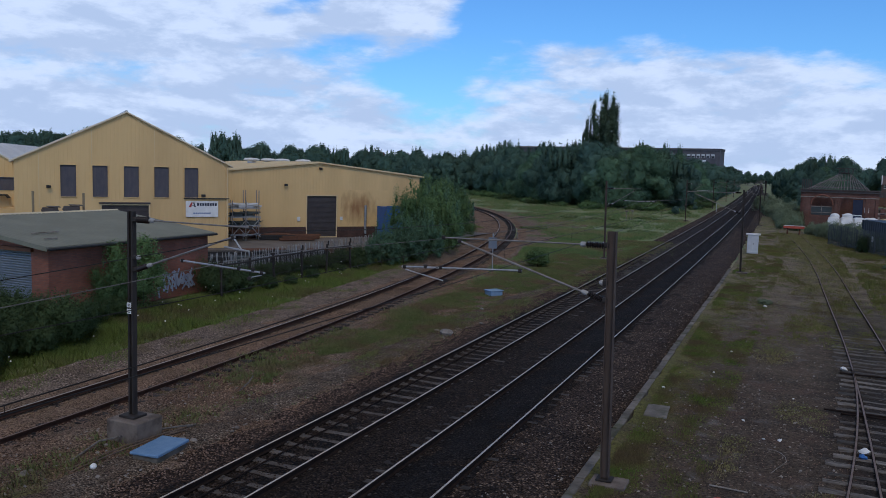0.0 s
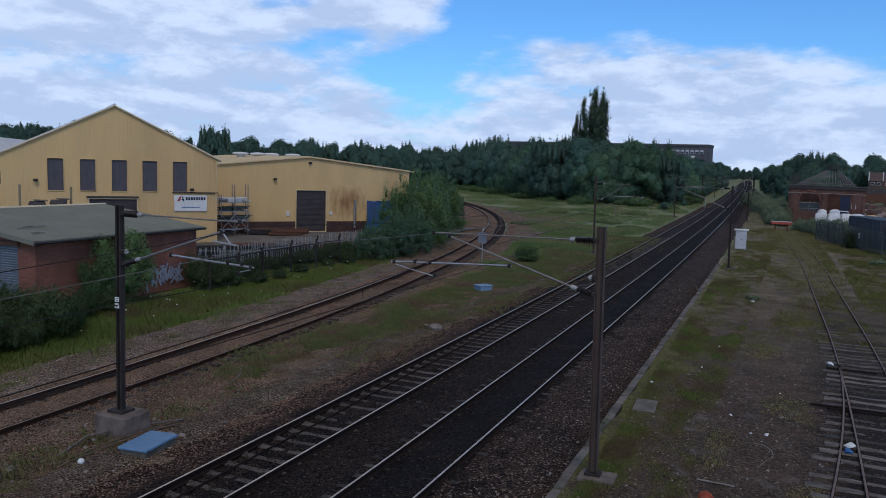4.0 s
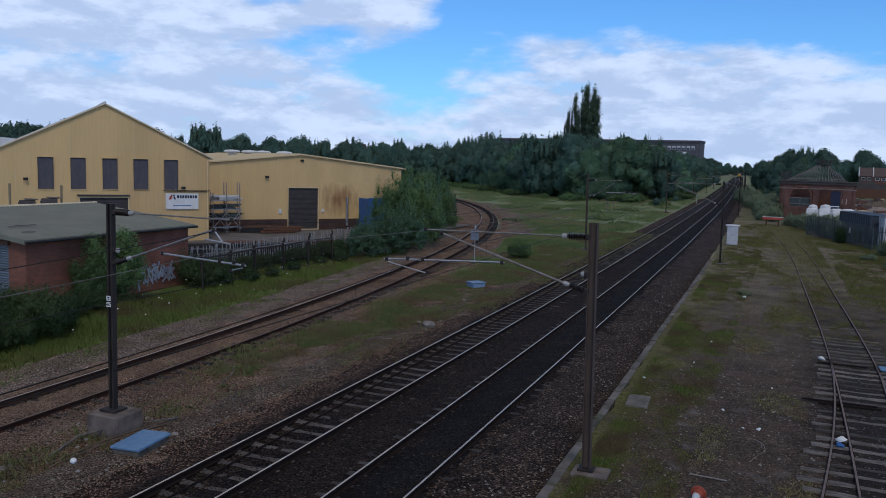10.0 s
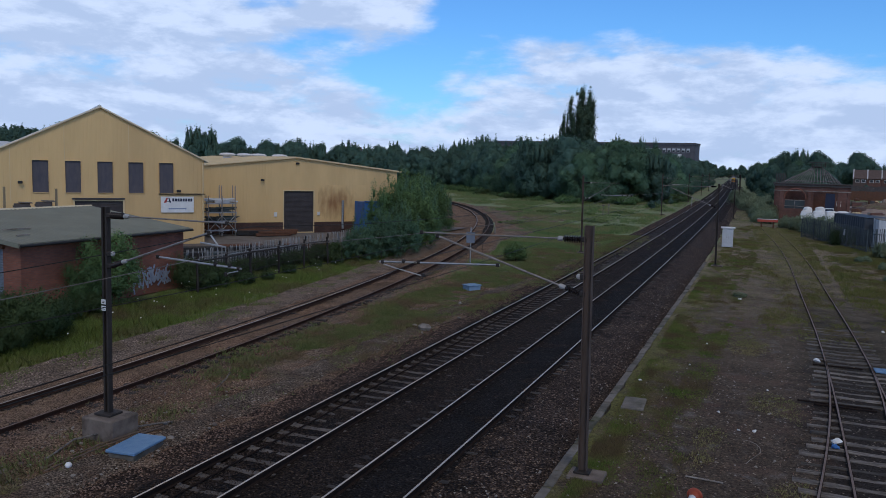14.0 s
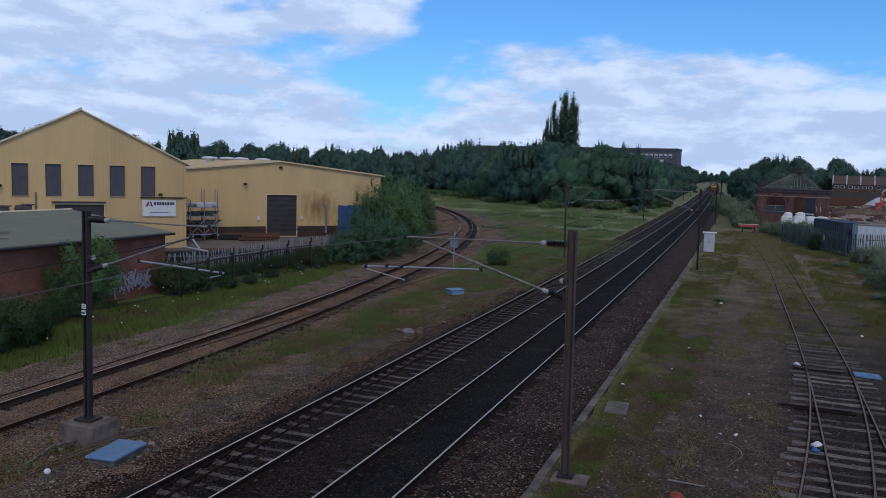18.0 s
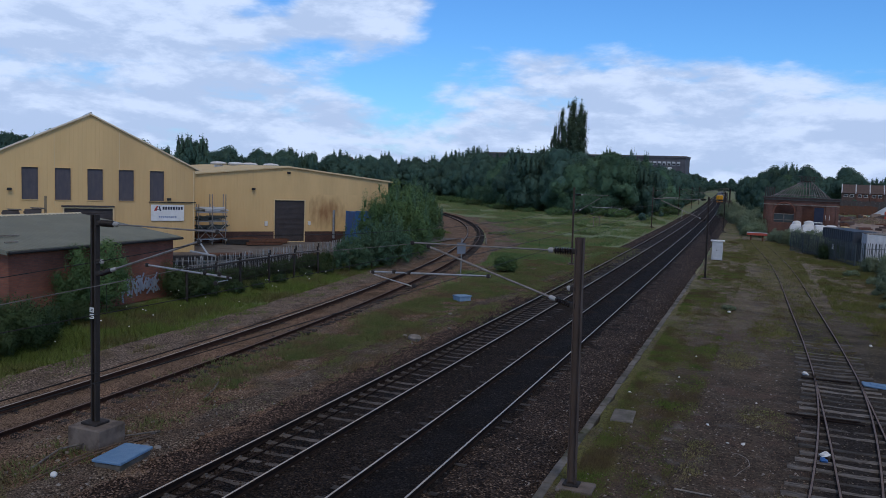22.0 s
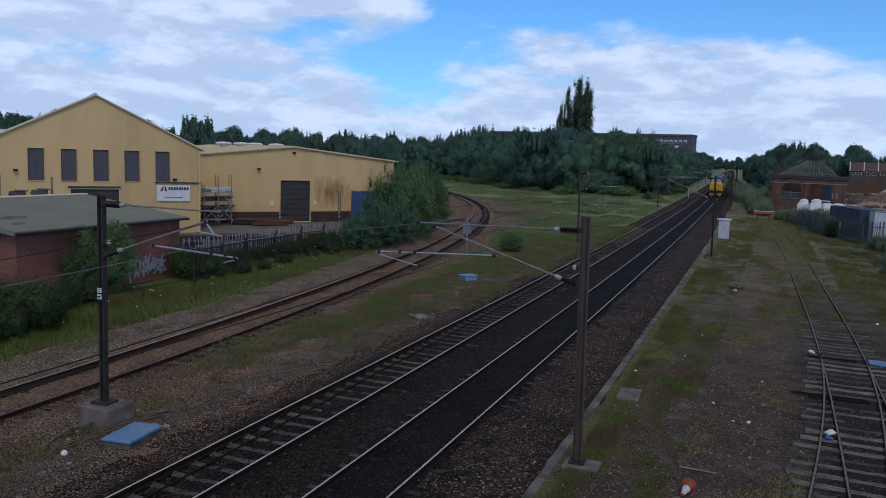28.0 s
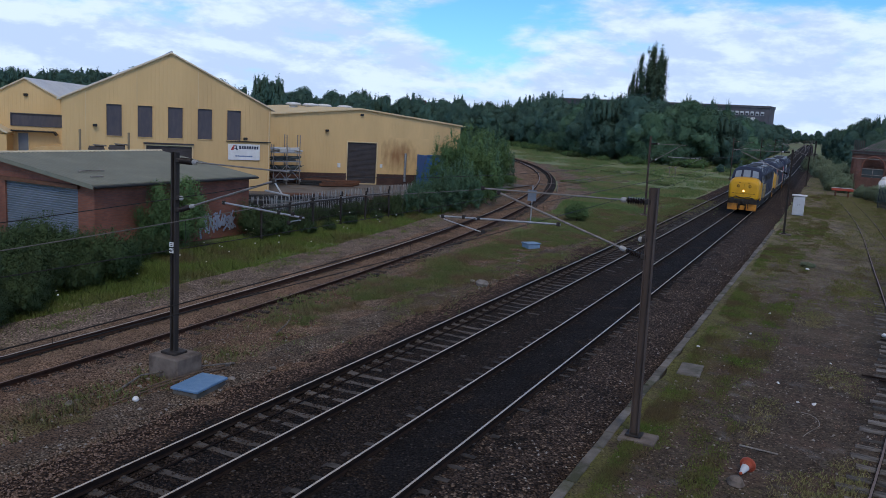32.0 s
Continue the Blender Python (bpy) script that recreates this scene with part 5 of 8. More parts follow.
def add_stain(m, centre, colour):
    """Rust blown over the sheets round a flue, thinning outwards in streaks."""
    nt = m.node_tree
    N, L = nt.nodes.new, nt.links.new
    geo = N("ShaderNodeNewGeometry").outputs["Position"]
    sub_, mul, ln = N("ShaderNodeVectorMath"), N("ShaderNodeVectorMath"), N("ShaderNodeVectorMath")
    sub_.operation, mul.operation, ln.operation = "SUBTRACT", "MULTIPLY", "LENGTH"
    L(geo, sub_.inputs[0])
    sub_.inputs[1].default_value = centre
    L(sub_.outputs[0], mul.inputs[0])
    mul.inputs[1].default_value = (0.34, 0.34, 0.46)
    L(mul.outputs[0], ln.inputs[0])
    st, no = N("ShaderNodeVectorMath"), N("ShaderNodeTexNoise")
    st.operation = "MULTIPLY"
    L(geo, st.inputs[0])
    st.inputs[1].default_value = (2.2, 2.2, 0.8)
    L(st.outputs[0], no.inputs["Vector"])
    no.inputs["Scale"].default_value, no.inputs["Detail"].default_value = 1.2, 7
    ad, r, mx = N("ShaderNodeMath"), N("ShaderNodeMapRange"), N("ShaderNodeMix")
    ad.operation, mx.data_type = "ADD", "RGBA"
    L(ln.outputs["Value"], ad.inputs[0]), L(no.outputs["Fac"], ad.inputs[1])
    L(ad.outputs[0], r.inputs[0])
    r.inputs[1].default_value, r.inputs[2].default_value, r.inputs[3].default_value, r.inputs[4].default_value = 1.30, 0.55, 0.0, 0.85
    b = nt.nodes["Principled BSDF"]
    L(r.outputs[0], mx.inputs["Factor"]), L(b.inputs["Base Color"].links[0].from_socket, mx.inputs["A"])
    mx.inputs["B"].default_value = (*colour, 1)
    L(mx.outputs["Result"], b.inputs["Base Color"])


add_stain(M_STAIN, Vector((-43.12, 65.33, 2.9)) + DIR * 5.2, (0.27, 0.120, 0.046))
M_GRAFFITI = mat("pale_spray_paint", (0.34, 0.38, 0.46), (0.22, 0.25, 0.33), 3, rough=0.8)
build_overhead()
build_warehouse_a()
build_warehouse_b()
build_warehouse_c()
build_shed()


# ---- plants ----
def leaf_cloud(rs, blobs, n, size, up=0.35, spread=(0.62, 0.52), tri=False):
    """n leaf quads over the skins of the blobs (centre, radii)."""
    vol = np.array([b[1][0] * b[1][1] + b[1][0] * b[1][2] for b in blobs])
    pick = rs.choice(len(blobs), n, p=vol / vol.sum())
    c = np.array([b[0] for b in blobs])[pick]
    r = np.array([b[1] for b in blobs])[pick]
    d = rs.normal(size=(n, 3))
    d[:, 2] += up
    d /= np.linalg.norm(d, axis=1)[:, None]
    p = c + d * r * (spread[0] + spread[1] * rs.random((n, 1)) ** 0.8)
    nrm = d + rs.normal(size=(n, 3)) * 0.55
    nrm *= np.sign((nrm * d).sum(1))[:, None]
    nrm /= np.linalg.norm(nrm, axis=1)[:, None]
    soft = d + (p - np.array([b[0] for b in blobs]).mean(0)) / np.abs(p).max(0) * 0.9 + rs.normal(size=(n, 3)) * 0.08
    soft /= np.linalg.norm(soft, axis=1)[:, None]
    a = np.cross(nrm, rs.normal(size=(n, 3)))
    a /= np.linalg.norm(a, axis=1)[:, None]
    b = np.cross(nrm, a)
    s = size * (0.6 + 0.8 * rs.random((n, 1)))
    if tri:
        return np.stack([p - a * s * 0.55 - b * s * 0.3, p + a * s * 0.6, p + b * s * 0.6 - nrm * s * 0.1], 1).reshape(-1, 3), soft
    q = np.stack([p - a * s * 0.5, p - b * s * 0.35 + a * s * 0.05, p + a * s * 0.6 - nrm * s * 0.15, p + b * s * 0.35 + a * s * 0.05], 1)
    return q.reshape(-1, 3), soft


ICO = bmesh.new()
bmesh.ops.create_icosphere(ICO, subdivisions=2, radius=1)
ICO_V = np.array([tuple(v.co) for v in ICO.verts])
ICO_F = np.array([[v.index for v in f.verts] for f in ICO.faces])
ICO.free()


def clump_cores(rs, blobs, f):
    """Lumpy hearts of the leaf clumps, as loose triangles with smooth normals."""
    vs, ns = [], []
    for c, r in blobs:
        d = ICO_V * (1 + 0.30 * rs.normal(size=(len(ICO_V), 1)).clip(-1.5, 1.5))
        p = np.array(c) + d * np.array(r) * f
        n = ICO_V + (p - np.mean([b[0] for b in blobs], 0)) / max(1.0, np.abs(p).max()) * 0.7
        vs.append(p[ICO_F].reshape(-1, 3)), ns.append(n[ICO_F].mean(1) + rs.normal(size=(len(ICO_F), 3)) * 0.3)
    n = np.concatenate(ns)
    return np.concatenate(vs), n / np.linalg.norm(n, axis=1)[:, None]


def quad_data(name, v, material, k=4, normals=None):
    """Loose faces of k corners; normals, one a face, give soft clumps their rounded shading."""
    n = len(v) // k
    me = bpy.data.meshes.new(name)
    me.vertices.add(len(v))
    me.vertices.foreach_set("co", np.ascontiguousarray(v, dtype=np.float32).ravel())
    me.loops.add(n * k)
    me.loops.foreach_set("vertex_index", np.arange(n * k, dtype=np.int32))
    me.polygons.add(n)
    me.polygons.foreach_set("loop_start", np.arange(0, n * k, k, dtype=np.int32))
    me.polygons.foreach_set("loop_total", np.full(n, k, dtype=np.int32))
    me.materials.append(material)
    me.update(calc_edges=True)
    me.validate()
    if normals is not None:
        me.shade_smooth()
        me.normals_split_custom_set_from_vertices(np.repeat(normals, k, 0).tolist())
    return me


def crown_blobs(rs, h, r, shape, n):
    blobs = []
    for i in range(n):
        t = rs.random()
        if shape == "poplar":
            # upright plumes of different height, leaning together
            k = i % 11
            a, q = k * 2.4, r * (0.0, 0.26, 0.34, 0.42, 0.50, 0.46, 0.55, 0.60, 0.52, 0.66, 0.62)[k]
            top = h * (0.97, 0.96, 0.97, 0.93, 0.90, 0.94, 0.80, 0.70, 0.86, 0.58, 0.72)[k]
            z = h * 0.06 + (top - h * 0.06) * t
            w = r * 0.20 * math.sin(math.pi * min(0.93, 0.16 + 0.84 * t)) ** 0.6
            g, u = rs.random() * 6.28, rs.random() ** 0.5 * w
            s = r * (0.12 + 0.12 * rs.random()) * (1.15 - 0.50 * t)
            blobs.append(((q * math.cos(a) * (0.75 + 0.35 * t) + u * math.cos(g) - 0.06 * r * t * t, q * math.sin(a) + u * math.sin(g), z), (s, s, s * (1.8 + 1.6 * rs.random()))))
        elif shape == "bush" and i % 4 == 0:
            a, q = rs.random() * 6.28, rs.random() ** 0.5 * r * 0.9
            s = r * (0.05 + 0.06 * rs.random())
            z = h * (0.62 + 0.36 * rs.random()) * (1 - 0.35 * (q / r) ** 2)
            blobs.append(((q * math.cos(a), q * math.sin(a), z), (s, s, h * (0.10 + 0.10 * rs.random()))))
        elif shape == "bush":
            a, q = rs.random() * 6.28, rs.random() ** 0.5 * r * 0.8
            z = h * (0.18 + 0.62 * rs.random() * (1 - 0.5 * (q / r) ** 2))
            s = r * (0.14 + 0.22 * rs.random())
            blobs.append(((q * math.cos(a), q * math.sin(a), z * (0.8 + 0.45 * rs.random())), (s, s, min(s * (0.8 + 0.8 * rs.random()), h * 0.3))))
        elif shape == "loose":
            a, q = rs.random() * 6.28, rs.random() ** 0.5 * r
            dome = h * (1 - 0.45 * (q / r) ** 2)
            if i % 3 == 0:
                s = r * (0.05 + 0.06 * rs.random())
                blobs.append(((q * math.cos(a), q * math.sin(a), dome * (0.62 + 0.50 * rs.random())), (s, s, h * (0.07 + 0.12 * rs.random()))))
            else:
                s = r * (0.10 + 0.14 * rs.random())
                blobs.append(((q * math.cos(a), q * math.sin(a), dome * (0.10 + 0.72 * rs.random())), (s, s, s * (0.7 + 0.8 * rs.random()))))
        elif shape == "spire":
            if i % 3 == 0:
                a, q = rs.random() * 6.28, rs.random() ** 0.6 * r * 0.75
                z = h * (0.72 + 0.24 * rs.random() * (1 - q / r))
                s = r * (0.06 + 0.07 * rs.random())
                blobs.append(((q * math.cos(a), q * math.sin(a), z), (s, s, s * (3.0 + 3.5 * rs.random()))))
            else:
                a, q = rs.random() * 6.28, (0.2 + 0.8 * rs.random()) * r * (1 - 0.45 * t)
                s = r * (0.17 + 0.16 * rs.random())
                blobs.append(((q * math.cos(a), q * math.sin(a), h * (0.15 + 0.6 * t)), (s, s, s * (1.0 + 0.8 * rs.random()))))
        else:
            z = h * (0.22 + 0.66 * t)
            w = r * math.sqrt(max(0.05, 1 - (2 * t - 0.80) ** 2)) * 0.88
            a, q = rs.random() * 6.28, (0.30 + 0.70 * rs.random()) * w
            s = r * (0.20 + 0.20 * rs.random())
            up = 0.8 + 0.5 * rs.random()
            blobs.append(((q * math.cos(a), q * math.sin(a), z), (s, s, s * up)))
    return blobs


def tree_proto(name, seed, h, r, shape, nblob, nleaf, size, material, label, category, group="", core=0.0):
    rs = np.random.RandomState(seed)
    blobs = crown_blobs(rs, h, r, shape, nblob)
    th = thing(name, label, category, group, at=pose(0, -300 - seed * 3, 0))
    tr = Mesh()
    hb = h * (0.3 if shape in ("bush", "loose") else 0.55)
    rt = max(0.05, h * 0.018)
    tr.tube((0, 0, -0.4), (0.1, 0, hb), rt, rt * 0.55, 8)
    if shape == "poplar":
        tr.tube((0.1, 0, hb), (0, 0, h * 0.93), rt * 0.55, 0.04, 6)
    for c, s in blobs[: min(len(blobs), 14) if h > 2 else 0]:
        z0 = min(hb, max(0.2, c[2] - r * 0.6))
        tr.tube((0.05, 0, z0), c, rt * 0.35, rt * 0.1, 5)
    part("trunk", tr, M_BARK, th)
    wide = shape in ("bush", "poplar", "loose")
    leaves, soft = leaf_cloud(rs, blobs, nleaf, size, 0.35, (0.42, 0.95) if wide else (0.62, 0.52), not wide)
    crown = part("crown", quad_data("crown", leaves, material, 4 if wide else 3, soft), material, th)
    if core:
        cv, cn = clump_cores(rs, blobs, core)
        part("inner_foliage", quad_data("inner_foliage", cv, material, 3, cn), material, crown, "dense shaded inner leaves")
    return th


PLANTED = []


def plant(proto, x, y, s=1.0, rz=None, sz=None, z=-0.15):
    """Another of the same kind; the first planting moves the prototype itself."""
    rz = (x * 37.7 + y * 11.3) % 360 if rz is None else rz
    m = pose(x, y, z, 0, 0, rz)
    if proto not in PLANTED:
        PLANTED.append(proto)
        proto.matrix_basis = m @ Matrix.Diagonal((s, s, sz or s, 1))
        return proto
    ob = copy_thing(proto, m)
    ob.scale = (s, s, sz or s)
    return ob


def build_trees():
    rnd = random.Random(21)
    wood = [tree_proto("woodland_tree", 1 + i, 9.9, 4.6, "round", 74, 22000, 0.27, M_LEAF[0 if i % 3 else 1], "dense blue-green broadleaf tree at the wood's edge", "tree", "trees of the wood", 0.72) for i in range(5)]
    scrub = [tree_proto("woodland_shrub", 11 + i, 6.0, 4.2, "bush", 70, 12000, 0.25, M_LEAF[0], "dark green thicket at the wood's edge", "shrub", "trees of the wood", 0.42) for i in range(3)]
    far = [tree_proto("distant_tree", 21 + i, 10.6, 4.8, "round", 64, 11000, 0.36, M_LEAF[1], "dark distant broadleaf tree on the skyline", "tree", "distant trees", 0.72) for i in range(4)]
    low = [tree_proto("skyline_tree", 26 + i, 10.6, 4.8, "round", 48, 2400, 0.7, M_LEAF[1], "hazy dark tree on the far skyline", "tree", "skyline trees", 0.66) for i in range(2)]
    spire = [tree_proto("distant_ash", 31 + i, 11.6, 4.4, "spire", 80, 11000, 0.32, M_LEAF[1], "dark wind-combed tree on the skyline", "tree", "distant trees", 0.68) for i in range(3)]
    edge = [(-128, 292), (-96, 245), (-81, 222), (-69, 202), (-60, 191), (-52, 182), (-46, 178), (-40, 171), (-33, 166), (-28, 178), (-26.5, 197), (-24.5, 235), (-25, 270), (-27, 330), (-29, 400), (-32, 480), (-38, 560), (-44, 700), (-51, 880)]
    for i, ((xa, ya), (xb, yb)) in enumerate(zip(edge[:-1], edge[1:])):
        ln = math.hypot(xb - xa, yb - ya)
        n = max(2, int(ln / (5.5 if ya < 240 else 9 if ya < 500 else 16)))
        nx, ny = (yb - ya) / ln, -(xb - xa) / ln
        for j in range(n):
            t = (j + rnd.random() * 0.6) / n
            x, y = xa + (xb - xa) * t, ya + (yb - ya) * t
            if ya < 300:
                plant(rnd.choice(scrub), x - nx * 1.0, y - ny * 1.0, rnd.uniform(0.75, 1.1))
            for row in ((0, 1, 2) if ya < 300 else (0, 1)):
                d = 5 + row * 7 + rnd.uniform(-1.5, 1.5)
                p = rnd.choice(wood if ya < 300 and row < 2 else spire if ya < 300 else far if ya < 400 else low)
                plant(p, x - nx * d + rnd.uniform(-2, 2), y - ny * d, rnd.uniform(0.90, 1.16) * (1.0 + 0.12 * row if row < 2 else 0.96) * (1.07 if ya < 240 else 0.98 if ya < 480 else 1.15))
    # tall weeds on the bank before the wood
    weeds = [tree_proto("bank_weeds", 16 + i, 1.7, 2.4, "bush", 40, 2200, 0.16, M_LEAF[4 if i else 5], "tall green weeds on the bank before the wood", "weeds", "bank weeds", 0.36) for i in range(3)]
    for (xa, ya), (xb, yb) in zip(edge[:11], edge[1:12]):
        ln = math.hypot(xb - xa, yb - ya)
        for j in range(max(2, int(ln / 2.4))):
            t, d = rnd.random(), rnd.uniform(1.5, 9.0)
            x, y = xa + (xb - xa) * t + (yb - ya) / ln * d, ya + (yb - ya) * t - (xb - xa) / ln * d
            if x > left_x(y) + 4 and x < bend(y) - 15.5:
                plant(rnd.choice(weeds), x, y, rnd.uniform(0.5, 1.1), z=-0.4)
    # hidden ground between the wood's front and the far belt
    for i in range(95):
        x = -300 + i * 3.1 + rnd.uniform(-2, 2)
        for row in range(2 if i % 2 else 1):
            y = 235 + row * 16 + rnd.uniform(-8, 8) - (x + 150) * 0.1
            if x > -45:
                continue
            plant(rnd.choice(far + far + far + spire), x, y, rnd.choice((0.80, 0.88, 0.96, 1.02, 1.12)) * rnd.uniform(0.97, 1.03) * (0.98 + 0.22 * min(1, max(0, (-x - 105) / 90)) + 0.32 * min(1, max(0, (-x - 200) / 60))))
    # dark conifer-like tall one behind the warehouses
    for x, y, s in ((-160.5, 199, 1.38), (-158, 198, 1.16), (-146, 200, 0.9), (-152, 195, 0.9), (-236, 205, 1.0), (-228, 203, 1.05), (-245, 200, 0.95)):
        plant(rnd.choice(spire), x, y, s)
    # the belt behind the far workshop
    for i in range(21):
        x = -304 + i * 3.5
        s = (1.40 if x < -287 else 1.34 if x < -274 else 1.43) + 0.10 * math.sin(i * 2.3)
        plant((far + spire)[i * 3 % 7], x, 208 + 5 * math.sin(i * 1.7), s * 0.85, sz=s * (1.0 if i * 3 % 7 < 4 else 0.92))
    # ragged crowns that stand over the wood
    for x, s in ((-126, 1.22), (-119, 1.08), (-114, 1.06), (-108, 1.14), (-102, 1.24), (-98.4, 1.30), (-94.3, 1.36), (-90.6, 1.42), (-87.3, 1.28), (-83.2, 1.26), (-78.7, 1.38), (-74.1, 1.28), (-69.5, 1.35), (-65, 1.15)):
        plant(spire[int(-x * 7) % 3], x, 262, s * 0.82, sz=s * 1.0)
        plant(far[int(-x * 5) % 4], x + 2.2, 258, s * 0.86, sz=s * 0.98)
    for x, s in ((-46.8, 1.46), (-38.7, 1.46), (-35, 1.40)):
        plant(spire[int(-x) % 3], x, 262, 0.35, sz=s)
    # right-hand belt
    for i in range(70):
        plant(rnd.choice(low), -170 + i * 4.6 + rnd.uniform(-2, 2), 930 + rnd.uniform(-40, 40), rnd.uniform(0.9, 1.4))
    for i in range(44):
        y = 215 + i * 15
        x = bend(y) + 9 + rnd.uniform(0, 6) + max(0, 300 - y) * 0.02
        plant(rnd.choice(wood if y < 380 else low), x, y, rnd.uniform(0.5, 0.85) if i < 3 else rnd.uniform(0.85, 1.1))
    for i in range(26):
        x = 4 + i * 4.2 + rnd.uniform(-2, 2)
        plant(rnd.choice(far + spire), x, (265 if x < 17 else 400) + rnd.uniform(-18, 30), rnd.uniform(0.95, 1.25))
    for i in range(20):
        y = 188 + i * 13
        plant(rnd.choice(low if y > 260 else far), bend(y) + 4.2 + rnd.uniform(0, 3.5), y, rnd.uniform(0.30, 0.5))
    for i in range(30):
        y = 150 + i * 12
        plant(rnd.choice(low), bend(y) - 16.6 - rnd.uniform(0, 3.0), y, rnd.uniform(0.10, 0.2) * (2.3 if y > 250 else 1.0))
        plant(rnd.choice(low), bend(y) - 0.6 + rnd.uniform(0, 3.0), y + 40, rnd.uniform(0.12, 0.22))
    for x, y, s in ((-3.0, 292, 0.8), (0.5, 280, 0.9), (3.2, 290, 1.0), (-5.5, 300, 0.6)):
        plant(rnd.choice(spire + far), x, y, s)
    for i, (x, s) in enumerate(((-5.2, 1.05), (-2.2, 1.08), (0.8, 1.22), (3.6, 1.38), (5.8, 1.30), (9.0, 1.24), (12.0, 1.34), (14.4, 1.40), (17.0, 1.28))):
        plant(wood[i % 5], x, 312, s * 0.85, sz=s)
    for i in range(16):
        plant(rnd.choice(low), 24 + i * 2.6, 300 + rnd.uniform(-6, 6), rnd.uniform(0.22, 0.38))
    plant(wood[0], 30.5, 346, 1.55)
    plant(wood[2], 92, 340, 1.3)
    pop = tree_proto("poplar", 41, 30, 4.9, "poplar", 420, 60000, 0.30, M_LEAF[3], "tall dark Lombardy poplar leaning in the wind", "tree", "poplars", 0.40)
    plant(pop, -50.2, 225, 0.98, 0).scale = (1.16, 1.16, 0.99)
    p2 = plant(pop, -54.6, 223, 0.78, 90)
    p2.scale = (0.44, 0.44, 0.76)
    p3 = plant(pop, -57.4, 221, 0.6, 200)
    p3.scale = (0.46, 0.46, 0.54)


def build_bushes():
    rnd = random.Random(5)
    big = [tree_proto("tall_bush", 51 + i, 5.9, 2.8, "loose", 150, 34000, 0.095, M_LEAF[4 if i < 2 else 0], "leafy green willow bush beside the fence", "bush", "bushes by the branch line", 0.34) for i in range(3)]
    small = [tree_proto("bramble_bush", 61 + i, 2.3, 1.9, "bush", 70, 19000, 0.070, M_LEAF[5], "green bramble thicket in rough grass", "bush", "brambles", 0.34) for i in range(3)]
    olive = [tree_proto("scrub_bush", 65 + i, 2.2, 1.7, "bush", 60, 9000, 0.10, M_LEAF[6], "soft olive scrub bush beside the siding", "bush", "scrub", 0.36) for i in range(2)]
    bright = tree_proto("elder_bush", 71, 4.0, 1.6, "bush", 80, 17000, 0.080, M_LEAF[4], "light green elder bush against the brick wall", "bush", "brambles", 0.32)
    for x, y, s, p in ((-27.4, 51.4, 0.46, 2), (-26.7, 53.6, 0.52, 2), (-26.5, 56.6, 0.58, 2), (-28.3, 60.5, 1.04, 1), (-29.6, 66, 0.84, 2), (-31.5, 73, 0.88, 0), (-34.5, 80, 0.95, 2), (-38.5, 88, 0.9, 1), (-31, 68, 0.9, 2), (-33.5, 75, 0.95, 1), (-48.0, 98, 0.9, 0), (-52, 108, 0.85, 1)):
        plant(big[p], x, y, s)
    for x, y, s in ((-25.6, 21.6, 0.85), (-26.7, 20.0, 0.95), (-25.4, 18.6, 0.7), (-27.4, 22.6, 0.55), (-28.6, 21.4, 0.9), (-25.0, 16.6, 0.7), (-27, 17.5, 1.0), (-27.3, 25.0, 0.45), (-27.8, 26.8, 0.4), (-28.2, 34.4, 0.78), (-28.1, 35.7, 0.62), (-29.4, 37.4, 0.44), (-29.5, 38.9, 0.40), (-29.6, 40.3, 0.46), (-29.5, 41.9, 0.42), (-29.5, 43.5, 0.38), (-29.6, 45.0, 0.46), (-29.5, 46.6, 0.44), (-29.4, 48.0, 0.50), (-29.3, 49.6, 0.54), (-29.0, 51.0, 0.56), (-27.2, 37.4, 0.34), (-27.0, 39.4, 0.24), (-27.5, 42.5, 0.26), (-27.8, 46, 0.26), (-27.6, 48.4, 0.34), (-22.4, 13.0, 0.5), (-22.2, 11.8, 0.5), (-22.6, 14.6, 0.46), (-23.0, 14.9, 0.62), (-23.2, 13.0, 0.6), (-23.4, 16.4, 0.5), (-24.4, 17.4, 0.55), (-24.9, 20.2, 0.5), (-24.8, 15.6, 0.8), (-25.9, 23.2, 0.42), (6.9, 88.5, 0.8), (-25.4, 17.6, 0.5), (-24.6, 17.0, 0.42), (-23.6, 15.9, 0.36)):
        plant(rnd.choice(small), x, y, s)
    plant(bright, -28.6, 28.9, 0.92, sz=0.90), plant(bright, -28.8, 27.5, 0.62, sz=0.6)
    plant(bright, -17.3, 57.0, 0.60, sz=0.36)
    # docks and young scrub scattered over the meadow, thicker towards the wood
    dock = [tree_proto("weed_clump", 75 + i, 1.6, 1.7, "loose", 60, 5000, 0.09, M_MEADOW, "rank green weeds in the rough meadow", "weeds", "meadow weeds") for i in range(2)]
    for i in range(20):
        y = 70 + 112 * rnd.random() ** 0.7
        x = bend(y) - 15.5 - rnd.random() * min(48, (y - 52) * 0.42)
        if x < left_x(y) + 3.0:
            continue
        s = rnd.uniform(0.4, 1.0) * (0.5 + y / 200)
        plant(rnd.choice(dock), x, y, s, sz=s * rnd.uniform(0.3, 0.5), z=-0.35)
